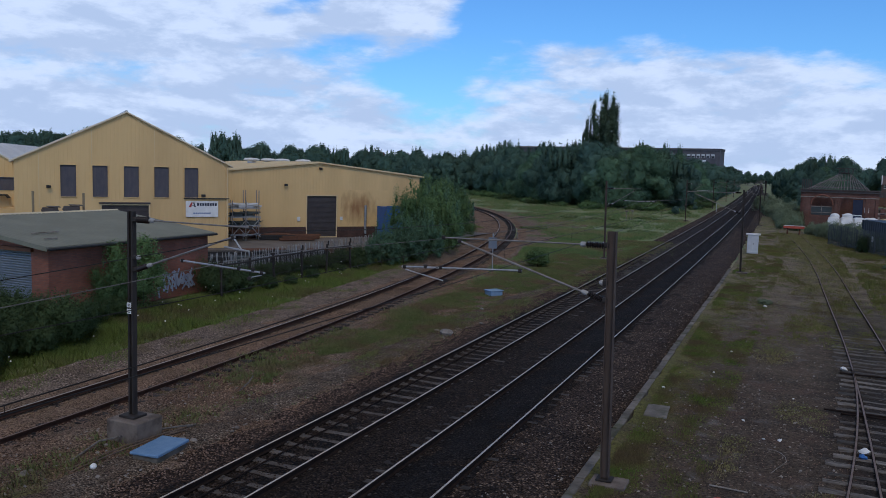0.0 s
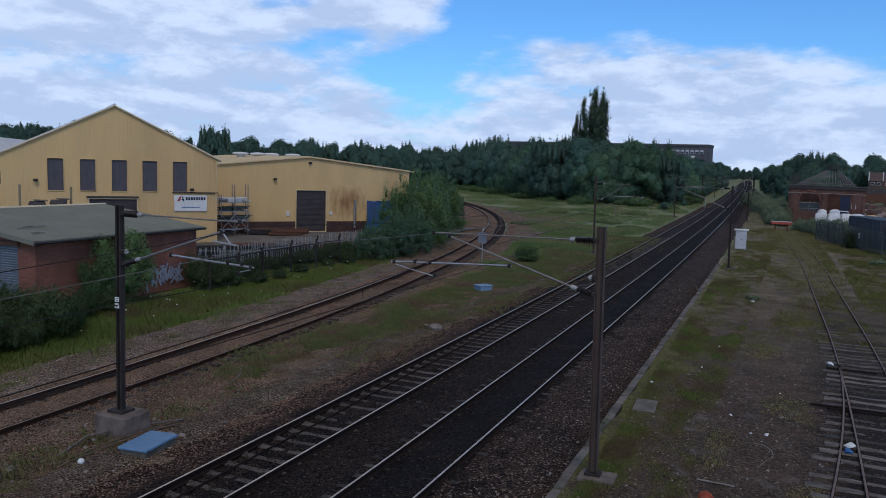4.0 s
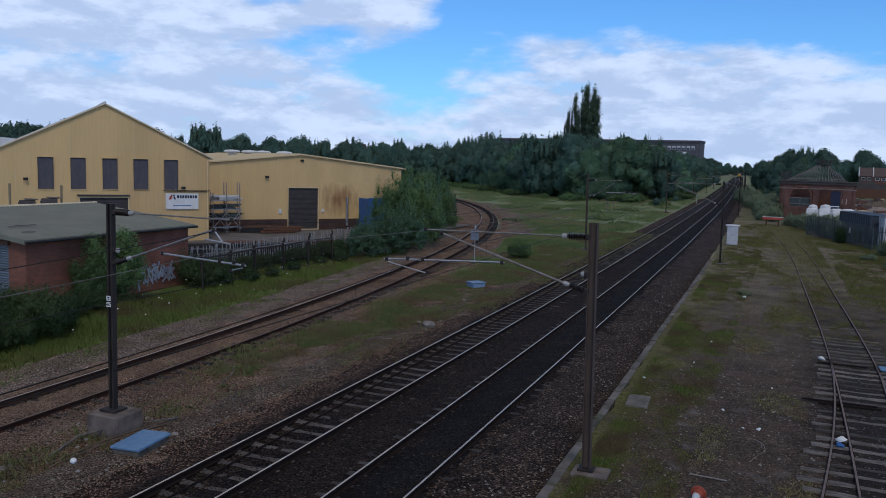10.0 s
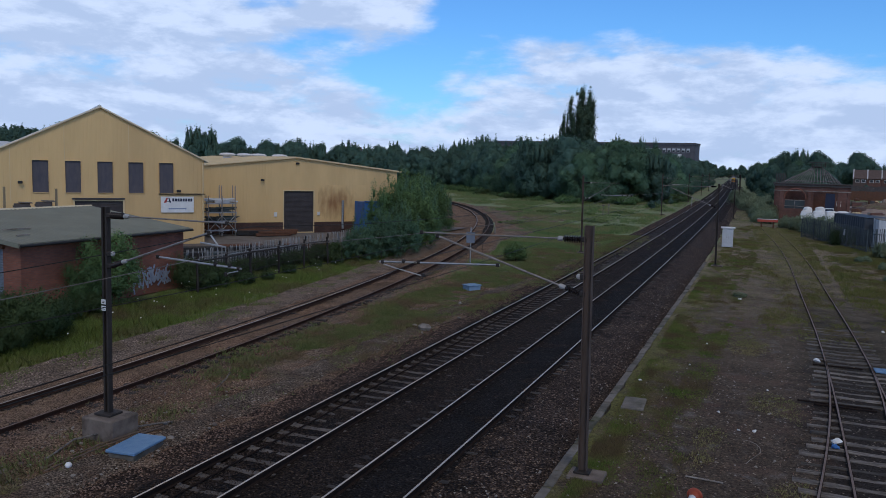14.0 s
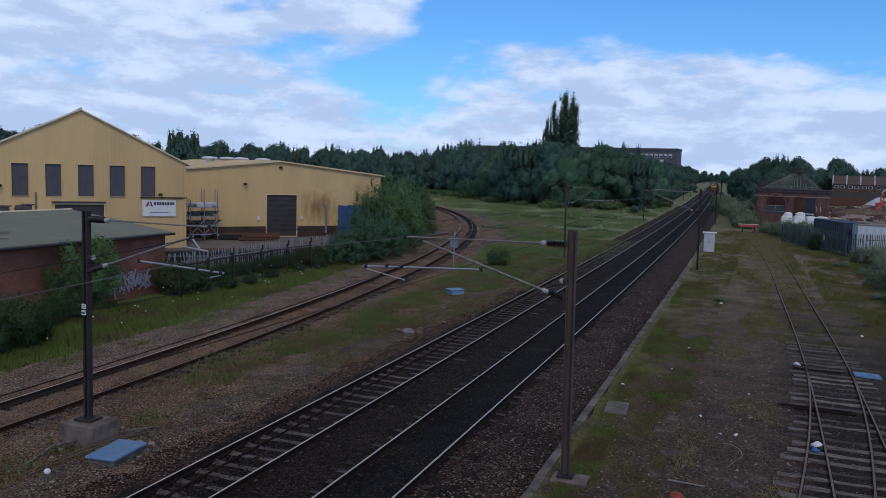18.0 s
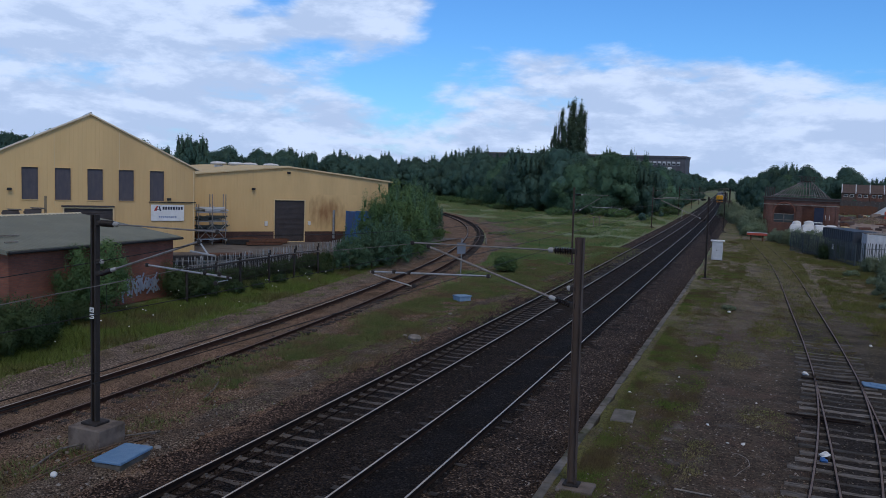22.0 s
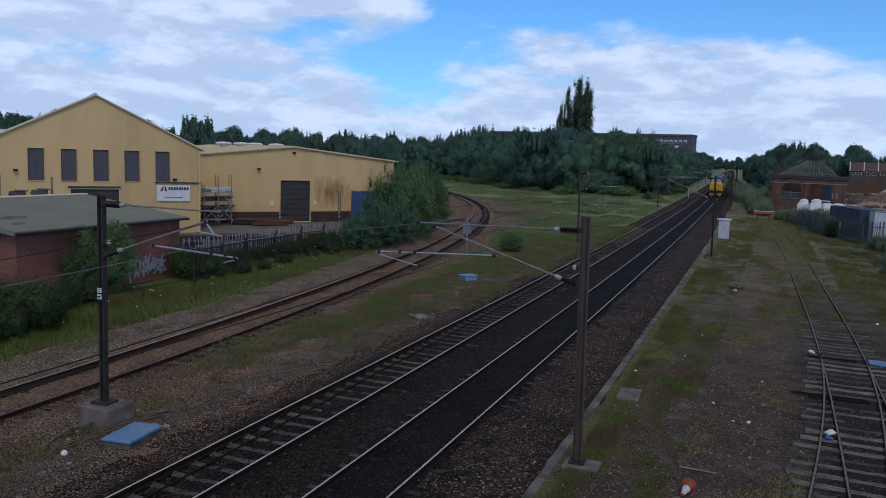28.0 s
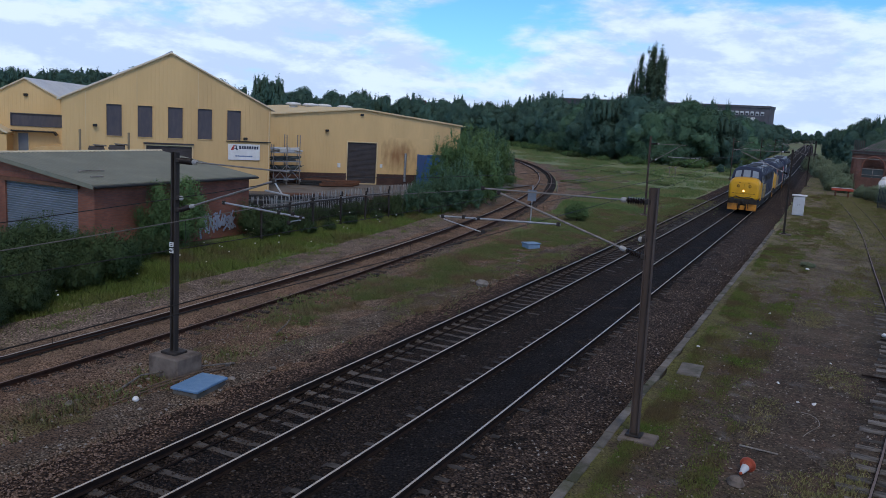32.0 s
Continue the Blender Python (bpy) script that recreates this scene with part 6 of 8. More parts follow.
    # right-hand thicket by the engine shed and palisade
    for x, y, s in ((2.4, 113.6, 0.7), (4.2, 112.2, 0.75), (6.0, 110.6, 0.7), (5.9, 97, 0.9), (6.4, 93, 0.95), (-0.9, 126, 0.85), (-1.6, 133, 0.9), (0.2, 119, 0.75), (-2.6, 145, 1.1), (-3.6, 158, 1.3), (2.0, 112, 0.7), (3.6, 108, 0.95), (4.8, 104, 1.0), (5.8, 101, 1.1), (-4.6, 172, 1.5), (-6, 188, 1.7), (9.4, 76, 0.9), (10.6, 74, 1.0), (9.6, 70, 0.8), (8.4, 60, 0.7), (9.2, 52, 1.1), (8.6, 45, 1.1), (7.6, 39, 0.9), (8.8, 36, 1.2), (10.2, 41, 1.3), (9.6, 48, 1.2), (10.5, 62, 1.2), (9.2, 57, 1.1), (9.8, 66, 1.1)):
        plant(rnd.choice(olive), x, y, s * (0.95 if y > 80 else 0.8))
    for x, y, s in ((7.4, 53, 0.34), (7.8, 60, 0.36), (8.3, 67, 0.40), (7.6, 44, 0.34), (7.2, 72, 0.4), (-1.25, 47.4, 0.24)):
        plant(rnd.choice(olive), x, y, s, sz=s * 0.7)
    for i in range(22):
        y = rnd.uniform(117, 185)
        plant(rnd.choice(olive), rnd.uniform(-1.2, 0.3) + bend(y) * 0.5 + max(0, y - 140) * 0.06 * rnd.random(), y, rnd.uniform(0.7, 1.15))


def grass_patch(name, seed, n, where, h, material, label, lean=0.5, blades=5, w=0.02):
    """Blades as single tapering triangles in tufts; where(rs) gives x, y, z, height factor."""
    rs = np.random.RandomState(seed)
    p = where(rs, n)
    base = np.repeat(p[:, :3], blades, 0) + np.c_[rs.normal(size=(n * blades, 2)) * 0.07, np.zeros(n * blades)]
    hh = np.repeat(p[:, 3], blades) * h * (0.5 + rs.random(n * blades))
    a = rs.random(n * blades) * 6.28
    side = np.c_[np.cos(a), np.sin(a), np.zeros_like(a)] * w * (0.6 + rs.random((n * blades, 1)))
    tip = base + np.c_[rs.normal(size=(n * blades, 2)) * lean * hh[:, None] * 0.6, hh]
    side *= np.where(side[:, :1] < 0, -1.0, 1.0)
    up = np.c_[rs.normal(size=(len(a), 2)) * 0.22, np.ones(len(a))] + np.array([0, -0.25, 0])
    up /= np.linalg.norm(up, axis=1)[:, None]
    v = np.stack([base - side, base + side, tip], 1).reshape(-1, 3)
    ob = new(name, quad_data(name, v, material, 3, up))
    return tagged(ob, label, "grass", kind="stuff")


def build_grass():
    lx = np.vectorize(left_x)
    bx = np.vectorize(bend)

    def bank(rs, n):
        y = 6 + 90 * rs.random(n) ** 1.5
        x = lx(y) - np.interp(y, [15, 38, 60], [2.15, 2.4, 2.9]) - rs.random(n) ** 0.8 * np.clip(7.5 - y * 0.02, 3, 8)
        nz = np.array([noise.noise((a * 0.6, b * 0.6, 3)) for a, b in zip(x, y)])
        return np.c_[x, y, np.full(n, -0.3), np.clip(0.75 + nz * 0.8, 0.3, 1.5) * (0.75 + 0.25 * np.clip((lx(y) - 3.2 - x), 0, 2))]
    grass_patch("long_grass", 1, 26000, bank, 0.26, M_GRASS, "soft green grass on the branch line bank", 0.85, 8, 0.014)

    def verge(rs, n):
        y = 6 + 80 * rs.random(n * 4) ** 1.2
        x = bx(y) * 0.7 - 15.35 + rs.normal(size=n * 4) * (0.60 + 0.014 * y)
        nz = np.array([noise.noise((a * 0.5, b * 0.20, 8)) + 0.5 * noise.noise((a * 1.6, b * 0.9, 4)) for a, b in zip(x, y)])
        k = np.where(rs.random(n * 4) < np.clip(nz * 1.1 + 0.30 + 0.014 * (y - 16), 0, 0.95) * np.clip((y - 18) / 9, 0.05, 1))[0][:n]
        return np.c_[x[k], y[k], np.full(len(k), -0.13), np.clip(0.65 + nz[k] * 1.0, 0.25, 1.5)]

    def patch(name, seed, n, where, *a):
        rs = np.random.RandomState(seed + 100)
        pts = where(rs, n)
        grass_patch(name, seed, len(pts), lambda r, m: pts, *a)
    patch("verge_weeds", 2, 50000, verge, 0.125, M_WEED, "patchy weeds on the gravel between the lines", 0.9, 6, 0.014)

    def meadow(rs, n):
        y = 46 + 164 * rs.random(n) ** 1.35
        x = -13.4 + bx(y) - np.abs(rs.normal(size=n)) * 0.8 - rs.random(n) * np.clip((y - 46) * 0.62, 4, 85)
        ok = x > lx(y) + np.where(y > 56, 4.0 + 3.0 * rs.random(len(x)), 2.4)
        x, y = x[ok], y[ok]
        nz = np.array([noise.noise((a * 0.12, b * 0.09, 31)) + 0.5 * noise.noise((a * 0.5, b * 0.4, 3)) for a, b in zip(x, y)])
        k = nz > rs.normal(size=len(x)) * 0.12 - 0.10
        return np.c_[x[k], y[k], np.full(k.sum(), -0.3), np.clip(0.65 + nz[k], 0.35, 1.3) * (0.8 + 0.004 * y[k])]
    patch("meadow_grass", 3, 56000, meadow, 0.26, M_MEADOW, "rough green meadow grass between the lines and the wood", 0.9, 6, 0.035)

    def fringe(rs, n):
        y = 58 + 27 * rs.random(n) ** 0.6
        x = bx(y) - 13.3 - 9.0 * rs.random(n)
        nz = np.array([noise.noise((a * 0.3, b * 0.15, 71)) for a, b in zip(x, y)])
        k = (rs.random(n) < np.clip((y - 56) / 24 + nz * 0.8, 0, 1)) & (x > lx(y) + 3.2)
        return np.c_[x, y, np.full(n, -0.2), np.clip(0.7 + nz, 0.3, 1.2)][k]
    patch("meadow_grass", 9, 22000, fringe, 0.20, M_MEADOW, "meadow grass thinning out over the gravel verge", 0.9, 6, 0.03)

    def moss(rs, n):
        y = 8 + 66 * rs.random(n * 2) ** 1.25
        x = bx(y) * 0.8 - 3.6 + (1.7 + 0.02 * y) * rs.random(n * 2) ** 1.6
        nz = np.array([noise.noise((a * 0.7, b * 0.16, 15)) + 0.5 * noise.noise((a * 1.9, b * 0.9, 5)) for a, b in zip(x, y)])
        k = np.where(rs.random(n * 2) < np.clip(0.55 + 1.7 * nz, 0.05, 1))[0][:n]
        return np.c_[x[k], y[k], np.full(len(k), -0.06), np.clip(0.5 + nz[k], 0.2, 1.0)]
    patch("short_grass", 4, 21000, moss, 0.075, M_TURF, "short mossy grass beside the trackside kerb", 0.7, 5, 0.014)

    def thin(rs, n):
        y = 10 + 95 * rs.random(n * 3) ** 1.3
        x = -1.4 + 2.6 * rs.random(n * 3) + np.where(y > 40, 6.0, 0.0) * rs.random(n * 3)
        nz = np.array([noise.noise((a * 0.5, b * 0.22, 25)) for a, b in zip(x, y)])
        k = np.where(nz > 0.12)[0][:n]
        return np.c_[x[k], y[k], np.full(len(k), -0.06), np.clip(nz[k] * 2, 0.25, 1.0)]
    patch("dry_weeds", 5, 6000, thin, 0.10, M_DRYGRASS, "thin dry weeds on the cinder ground", 0.8, 4, 0.014)

    def right(rs, n):
        y = 24 + 82 * rs.random(n) ** 0.9
        t = rs.random(n)
        x = 4.3 + 7.0 * t ** 0.75 + np.clip(44 - y, 0, 20) * 0.09 - np.clip(y - 70, 0, 40) * 0.035
        nz = np.array([noise.noise((a * 0.35, b * 0.2, 44)) + 0.6 * noise.noise((a * 1.3, b * 0.8, 4)) for a, b in zip(x, y)])
        k = rs.random(n) < np.clip(0.25 + 1.5 * t + nz * 0.8, 0, 1) * np.clip((y - 30) / 18, 0.35, 1)
        return np.c_[x, y, np.full(n, -0.08), np.clip(0.5 + nz * 0.7 + 0.5 * t, 0.15, 1.3)][k]
    patch("long_grass", 6, 52000, right, 0.21, M_RANK, "long yellow-green grass beside the disused siding", 0.9, 6, 0.020)

    def trodden(rs, n):
        y = 36 + 76 * rs.random(n) ** 0.8
        x = bx(y) * 0.8 - 3.3 + 7.6 * rs.random(n)
        nz = np.array([noise.noise((a * 0.4, b * 0.09, 61)) + 0.6 * noise.noise((a * 1.4, b * 0.5, 6)) for a, b in zip(x, y)])
        k = rs.random(n) < np.clip(0.40 + 1.3 * nz, 0.03, 1)
        return np.c_[x, y, np.full(n, -0.06), np.clip(0.5 + nz, 0.2, 1.2)][k]
    patch("short_grass", 8, 34000, trodden, 0.09, M_RANK, "thin olive turf over the disused platform", 0.9, 5, 0.018)

    def overgrown(rs, n):
        y = 46 + 64 * np.sqrt(rs.random(n))
        x = np.vectorize(siding_main)(y) + rs.normal(size=n) * 1.1
        return np.c_[x, y, np.full(n, -0.06), 0.4 + 0.8 * rs.random(n)]
    patch("dry_weeds", 7, 3000, overgrown, 0.16, M_DRYGRASS, "thin dry grass growing over the disused siding", 0.8, 5, 0.02)
    fl = Mesh()
    rnd = random.Random(4)
    for i in range(48):
        y = rnd.uniform(9, 46)
        x = left_x(y) - 3.2 - rnd.random() ** 0.7 * 5.5
        z = rnd.uniform(0.15, 0.75) - 0.1
        fl.lathe((x, y, z), (0.3, -0.5, 0.8), [(0, 0.008), (0.010, 0.033), (0.02, 0.03), (0.025, 0.008)], 7)
    tagged(part("wild_flowers", fl, M_PETAL), "small white umbel flowers in the long grass", "flowers", kind="stuff")


def scatter_stones(name, seed, n, region, size, material, label):
    rs = np.random.RandomState(seed)
    x, y, z = region(rs, n)
    s = size * (0.5 + rs.random(n))
    oc = np.array([(1, 0, 0), (0, 1, 0), (-1, 0, 0), (0, -1, 0), (0, 0, 0.8), (0, 0, -0.8)])
    f = np.array([(0, 1, 4), (1, 2, 4), (2, 3, 4), (3, 0, 4)])
    jit = oc[None] * (0.6 + 0.8 * rs.random((n, 6, 1)))
    a = rs.random(n) * 6.28
    ca, sa = np.cos(a)[:, None], np.sin(a)[:, None]
    px = jit[:, :, 0] * ca - jit[:, :, 1] * sa
    py = jit[:, :, 0] * sa + jit[:, :, 1] * ca
    v = np.stack([px, py, jit[:, :, 2] + (rs.random((n, 1)) - 0.5) * px], 2) * s[:, None, None] + np.stack([x, y, z], 1)[:, None]
    v = v[:, f].reshape(-1, 3)
    ob = new(name, quad_data(name, v, material, 3))
    return tagged(ob, label, "ballast", kind="stuff")


def build_stones():
    bx, lx = np.vectorize(bend), np.vectorize(left_x)

    def main(rs, n):
        y = 8 + 50 * rs.random(n) ** 1.6
        x = -12.0 + 7.8 * rs.random(n)
        for c in (-10.76, -7.348):
            bad = np.abs(np.abs(x - c) - 0.7525) < 0.12
            x = np.where(bad, x + 0.25, x)
        return x + bx(y), y, np.where(np.abs(x + 9) < 3.2, -0.185, -0.25)
    scatter_stones("ballast_stones", 1, 42000, main, 0.022, M_STONE, "loose dark ballast stones on the main line")

    def verge(rs, n):
        y = 8 + 45 * rs.random(n) ** 1.5
        return -17.2 + 5.0 * rs.random(n) + bx(y) * 0.5, y, np.full(n, -0.13)
    scatter_stones("verge_stones", 2, 20000, verge, 0.023, M_PALESTONE, "loose brown stones between the lines")

    def branch(rs, n):
        y = 8 + 60 * rs.random(n) ** 1.4
        d = -2.2 + 4.2 * rs.random(n)
        d = np.where(np.abs(np.abs(d) - 0.7525) < 0.12, d + 0.25, d)
        return lx(y) + d, y, np.where(np.abs(d) < 1.5, -0.205, -0.3)
    scatter_stones("branch_stones", 3, 18000, branch, 0.022, M_PALESTONE, "loose reddish stones on the branch line")

    def cinder(rs, n):
        y = 9 + 50 * rs.random(n) ** 1.5
        return -3.3 + 5 * rs.random(n), y, np.full(n, -0.05)
    scatter_stones("cinder_stones", 4, 6000, cinder, 0.018, M_PALESTONE, "small stones scattered on the cinder ground")


def build_specks():
    """Sharp pale chippings and scraps that lie on the darker ground."""
    def cinder(rs, n):
        y = 10 + 42 * rs.random(n) ** 1.4
        return -3.6 + 5.4 * rs.random(n), y, np.full(n, -0.045)
    scatter_stones("pale_chippings", 14, 700, cinder, 0.030, M_CONC, "pale chippings scattered on the cinder ground")

    def shoulder(rs, n):
        y = 9 + 45 * rs.random(n) ** 1.4
        return -6.3 + 2.1 * rs.random(n) + np.vectorize(bend)(y), y, np.full(n, -0.17)
    scatter_stones("pale_chippings", 15, 500, shoulder, 0.028, M_CONC, "pale chippings among the shoulder ballast")

    def verge(rs, n):
        y = 9 + 34 * rs.random(n) ** 1.4
        return -16.6 + 3.6 * rs.random(n), y, np.full(n, -0.11)
    scatter_stones("pale_chippings", 16, 900, verge, 0.030, M_CONC, "pale chippings on the verge between the lines")


build_trees()
build_bushes()
build_specks()
build_grass()
build_stones()


# ---- lineside things ----
def build_lineside():
    # cable trough kerb along the edge of the disused platform
    k = thing("trackside_kerb", "row of weathered concrete cable-trough lids along the ballast", "kerb", kind="structure")
    dat = Mesh().box((0, 0, -0.12), (0.22, 0.965, 0.24), 0.012).data("kerb_stone", M_KERB)
    rnd = random.Random(2)
    for i in range(76):
        y = -11 + i
        part("kerb_stone", dat, None, k, at=pose(-4.08 + bend(y) * 0.6 + rnd.uniform(-0.012, 0.012), y, -0.032 + rnd.uniform(-0.015, 0.015), rnd.uniform(-0.8, 0.8), rnd.uniform(-1.2, 1.2), rnd.uniform(-0.8, 0.8)))
    for x, y, sx, sy, rz in ((-3.36, 23.67, 0.64, 1.2, 3),):
        tagged(part("concrete_slab", Mesh().box((0, 0, 0), (sx, sy, 0.1), 0.015), M_KERB, at=pose(x, y, -0.05, 0, 0, rz)), "weathered concrete slab lying in moss", "slab", "slabs")
    ck = thing("cable_pit", "concrete cable pit with a bright blue lid in gravel", "cable pit", at=pose(-13.6, 14.45, 0, 0, 0, 97))
    part("lid", Mesh().box((0, 0, 0.05), (1.25, 0.78, 0.07), 0.015), M_BLUELID, ck, "scuffed blue fibreglass lid")
    part("pit_wall", Mesh().box((0, 0, -0.1), (1.15, 0.68, 0.26), 0.01), M_KERB, ck)
    ck = thing("cable_box", "small blue-lidded cable box beside the main line", "cable pit", at=pose(-15.3, 42.2, 0, 0, 0, 55))
    part("lid", Mesh().box((0, 0, 0.17), (0.88, 0.74, 0.05), 0.015), M_BLUEBOX, ck, "pale blue lid")
    part("box_wall", Mesh().box((0, 0, -0.02), (0.78, 0.64, 0.36), 0.01), M_BLUEBOX, ck)
    tagged(part("ball", Mesh().lathe((-14.17, 12.97, -0.12), (0, 0, 1), [(0.004, 0.020), (0.020, 0.050), (0.046, 0.071), (0.073, 0.077), (0.100, 0.071), (0.127, 0.050), (0.144, 0.020)], 14), M_WHITE, smooth=True), "dirty white ball lying on gravel", "ball")
    st = Mesh()
    for i, (x, y, s) in enumerate(((-13.75, 15.35, 0.14), (-13.5, 15.5, 0.10), (-13.95, 15.25, 0.09), (-13.28, 30.9, 0.30), (-15.2, 12.0, 0.12), (-14.2, 37.5, 0.12), (-13.9, 31.3, 0.14), (-12.9, 34, 0.1))):
        ob = Mesh().lathe((x, y, -0.14), (0.1, 0.05, 1), [(0, s * 0.8), (s * 0.4, s), (s * 0.75, s * 0.7), (s * 0.85, s * 0.2)], 7)
        tagged(part("stone_lump", ob, M_CONC), "pale lump of broken concrete on gravel", "stone", "loose lumps")
    rd = random.Random(31)
    for i in range(26):
        x, y, s = rd.uniform(-15.6, -13.0), rd.uniform(11.5, 17.5), rd.uniform(0.035, 0.085)
        if abs(x + 15.05) < 0.65 and abs(y - 15.05) < 0.65 or abs(x + 13.6) < 0.5 and abs(y - 14.45) < 0.75:
            continue
        ob = Mesh().lathe((x, y, -0.13), (rd.uniform(-0.3, 0.3), rd.uniform(-0.3, 0.3), 1), [(0, s * 0.8), (s * 0.5, s), (s * 0.9, s * 0.6), (s, s * 0.1)], 6)
        tagged(part("stone_lump", ob, rd.choice((M_CONC, M_CONC, M_BLOCK))), "pale lump of broken concrete on gravel", "stone", "loose lumps")
    for dx, zz in ((0.0, 0.0), (0.16, 0.0)):
        tagged(part("cable_duct", Mesh().chain([(-14.30 + dx, 16.0, -0.06 + zz), (-14.33 + dx, 15.2, 0.0 + zz), (-14.50 + dx, 14.2, -0.02 + zz), (-14.58 + dx, 13.3, -0.06 + zz), (-14.66 + dx, 12.6, -0.12 + zz)], 0.020, 8), M_DUCT), "weathered brown cable duct beside the mast base", "duct", "cable ducts")
    tagged(part("fallen_branch", Mesh().chain([(-14.9, 13.0, -0.05), (-15.2, 14.1, 0.03), (-14.7, 15.2, 0.05), (-14.2, 16.4, -0.05)], 0.025), M_TIMBER), "bleached fallen branch on gravel", "branch")
    tagged(part("fallen_branch", Mesh().chain([(-15.3, 19.6, -0.1), (-15.1, 19.8, 0.15), (-15.15, 20.1, 0.3)], 0.02), M_TIMBER), "bleached fallen branch on gravel", "branch")
    # relay cabinet
    rc = thing("relay_cabinet", "pale grey trackside relay cabinet with double doors", "cabinet", at=pose(-3.45, 78.6, 0, 0, 0, 2) @ Matrix.Scale(0.95, 4))
    part("body", Mesh().box((0, 0, 0.9), (1.0, 0.75, 1.8), 0.02), M_CABINET, rc)
    part("roof", Mesh().box((0, -0.02, 1.86), (1.32, 0.95, 0.12), 0.03), M_WHITE, rc, "white overhanging cap")
    for s in (-1, 1):
        d = part("door", Mesh().box((s * 0.245, -0.385, 0.92), (0.46, 0.03, 1.6), 0.01), M_CABINET, rc)
        part("handle", Mesh().box((s * 0.06, -0.41, 0.95), (0.03, 0.03, 0.16), 0.008), M_BLACK, d)
    # buffer stop
    bs = thing("buffer_stop", "faded red buffer stop beam on two posts", "buffer stop", at=pose(-0.15, 109, 0, 0, 0, 4) @ Matrix.Diagonal((0.88, 1, 1, 1)))
    part("beam", Mesh().box((0, 0, 0.92), (2.75, 0.28, 0.32), 0.03), M_RED, bs, "faded red timber beam")
    part("beam_cap", Mesh().box((0, -0.01, 1.11), (2.75, 0.3, 0.06), 0.008), M_WHITE, bs, "pale worn top")
    for s in (-0.8, 0.8):
        part("post", Mesh().box((s, 0.1, 0.35), (0.2, 0.22, 1.0), 0.02), M_RUST, bs)
        part("stay", Mesh().tube((s, 0.2, 0.75), (s, 1.3, -0.05), 0.05), M_RUST, bs)
    # cone
    cn = thing("traffic_cone", "toppled orange traffic cone with a white band on cinders", "traffic cone", at=pose(-1.08, 17.05, 0.10, 97, 0, -12) @ Matrix.Scale(0.66, 4))
    part("cone", Mesh().lathe((0, 0, 0), (0, 0, 1), [(-0.05, 0.25), (0.0, 0.245), (0.03, 0.17), (0.20, 0.13)], 18), M_ORANGE, cn)
    part("band", Mesh().lathe((0, 0, 0.20), (0, 0, 1), [(0, 0.127), (0.40, 0.055)], 18), M_CABINET, cn, "dirty white sleeve")
    part("tip", Mesh().lathe((0, 0, 0.60), (0, 0, 1), [(0, 0.053), (0.05, 0.045), (0.06, 0.02)], 18), M_ORANGE, cn)
    lump = Mesh().lathe((-1.22, 16.32, -0.1), (0.1, -0.1, 1), [(0, 0.15), (0.08, 0.19), (0.17, 0.14), (0.2, 0.04)], 9)
    lump.v = [(x + 0.05 * noise.noise((x * 9, y * 9, z * 9)), y + 0.05 * noise.noise((y * 9, z * 9, x * 9)), z) for x, y, z in lump.v]
    tagged(part("stone_lump", lump, M_BLOCK), "grey lump of concrete beside the fallen cone", "stone", "loose lumps")
    tagged(part("timber_batten", Mesh().box((0, 0, 0), (0.82, 0.035, 0.03), 0.006), M_CONC, at=pose(-0.98, 18.4, -0.02, 0, 0, -4)), "bleached timber batten on cinders", "batten")
    # litter on the siding
    def crumple(name, x, y, z, s, m, lab):
        rs = random.Random(int(x * 100 + y))
        prof = [(0, s * 0.5), (s * 0.3, s * rs.uniform(0.8, 1.1)), (s * 0.6, s * 0.7), (s * 0.8, s * 0.3)]
        ob = Mesh().lathe((x, y, z), (rs.uniform(-0.4, 0.4), rs.uniform(-0.4, 0.4), 1), prof, 7)
        ob.v = [(a + rs.uniform(-0.2, 0.2) * s, b + rs.uniform(-0.2, 0.2) * s, max(z - 0.02, c + rs.uniform(-0.15, 0.15) * s)) for a, b, c in ob.v]
        tagged(part(name, ob, m), lab, "litter", "litter")
    crumple("litter_bag", 1.95, 32.2, -0.02, 0.15, M_WHITE, "crumpled white plastic bag beside the siding rail")
    crumple("litter_bag", 1.98, 22.5, 0.0, 0.14, M_WHITE, "crumpled white paper between siding rails")
    crumple("litter_bag", 1.90, 22.05, -0.02, 0.13, M_BLUECONT, "crumpled blue plastic bag between siding rails")
    for x, y, s in ((-1.2, 46.3, 0.12), (-2.3, 29.5, 0.05), (-3.6, 26.5, 0.06), (-1.0, 24.0, 0.05), (0.0, 22.6, 0.06), (-0.4, 22.5, 0.05), (5.0, 40, 0.08), (0.3, 27.2, 0.04), (-2.0, 33.5, 0.05)):
        crumple("litter_scrap", x, y, -0.05, s, M_WHITE, "scrap of pale litter on the ground")
    tagged(part("blue_sheet", Mesh().box((0, 0, 0), (0.88, 0.5, 0.07), 0.03).box((0.1, 0.02, 0.04), (0.6, 0.3, 0.05), 0.02), M_BLUELID, at=pose(4.24, 31.65, 0.0, 2, 3, 2)), "flattened blue plastic sheet beside the siding", "sheet")
    tagged(part("bent_wire", Mesh().chain([(-0.28, 21.7, -0.03), (-0.08, 21.6, -0.01), (0.06, 21.4, 0.0), (0.15, 21.1, 0.02), (0.18, 20.8, 0.01), (0.08, 20.5, 0.0), (-0.05, 20.2, -0.02), (-0.14, 19.9, -0.03)], 0.008), M_CONC), "loose bent wire on cinders", "wire")
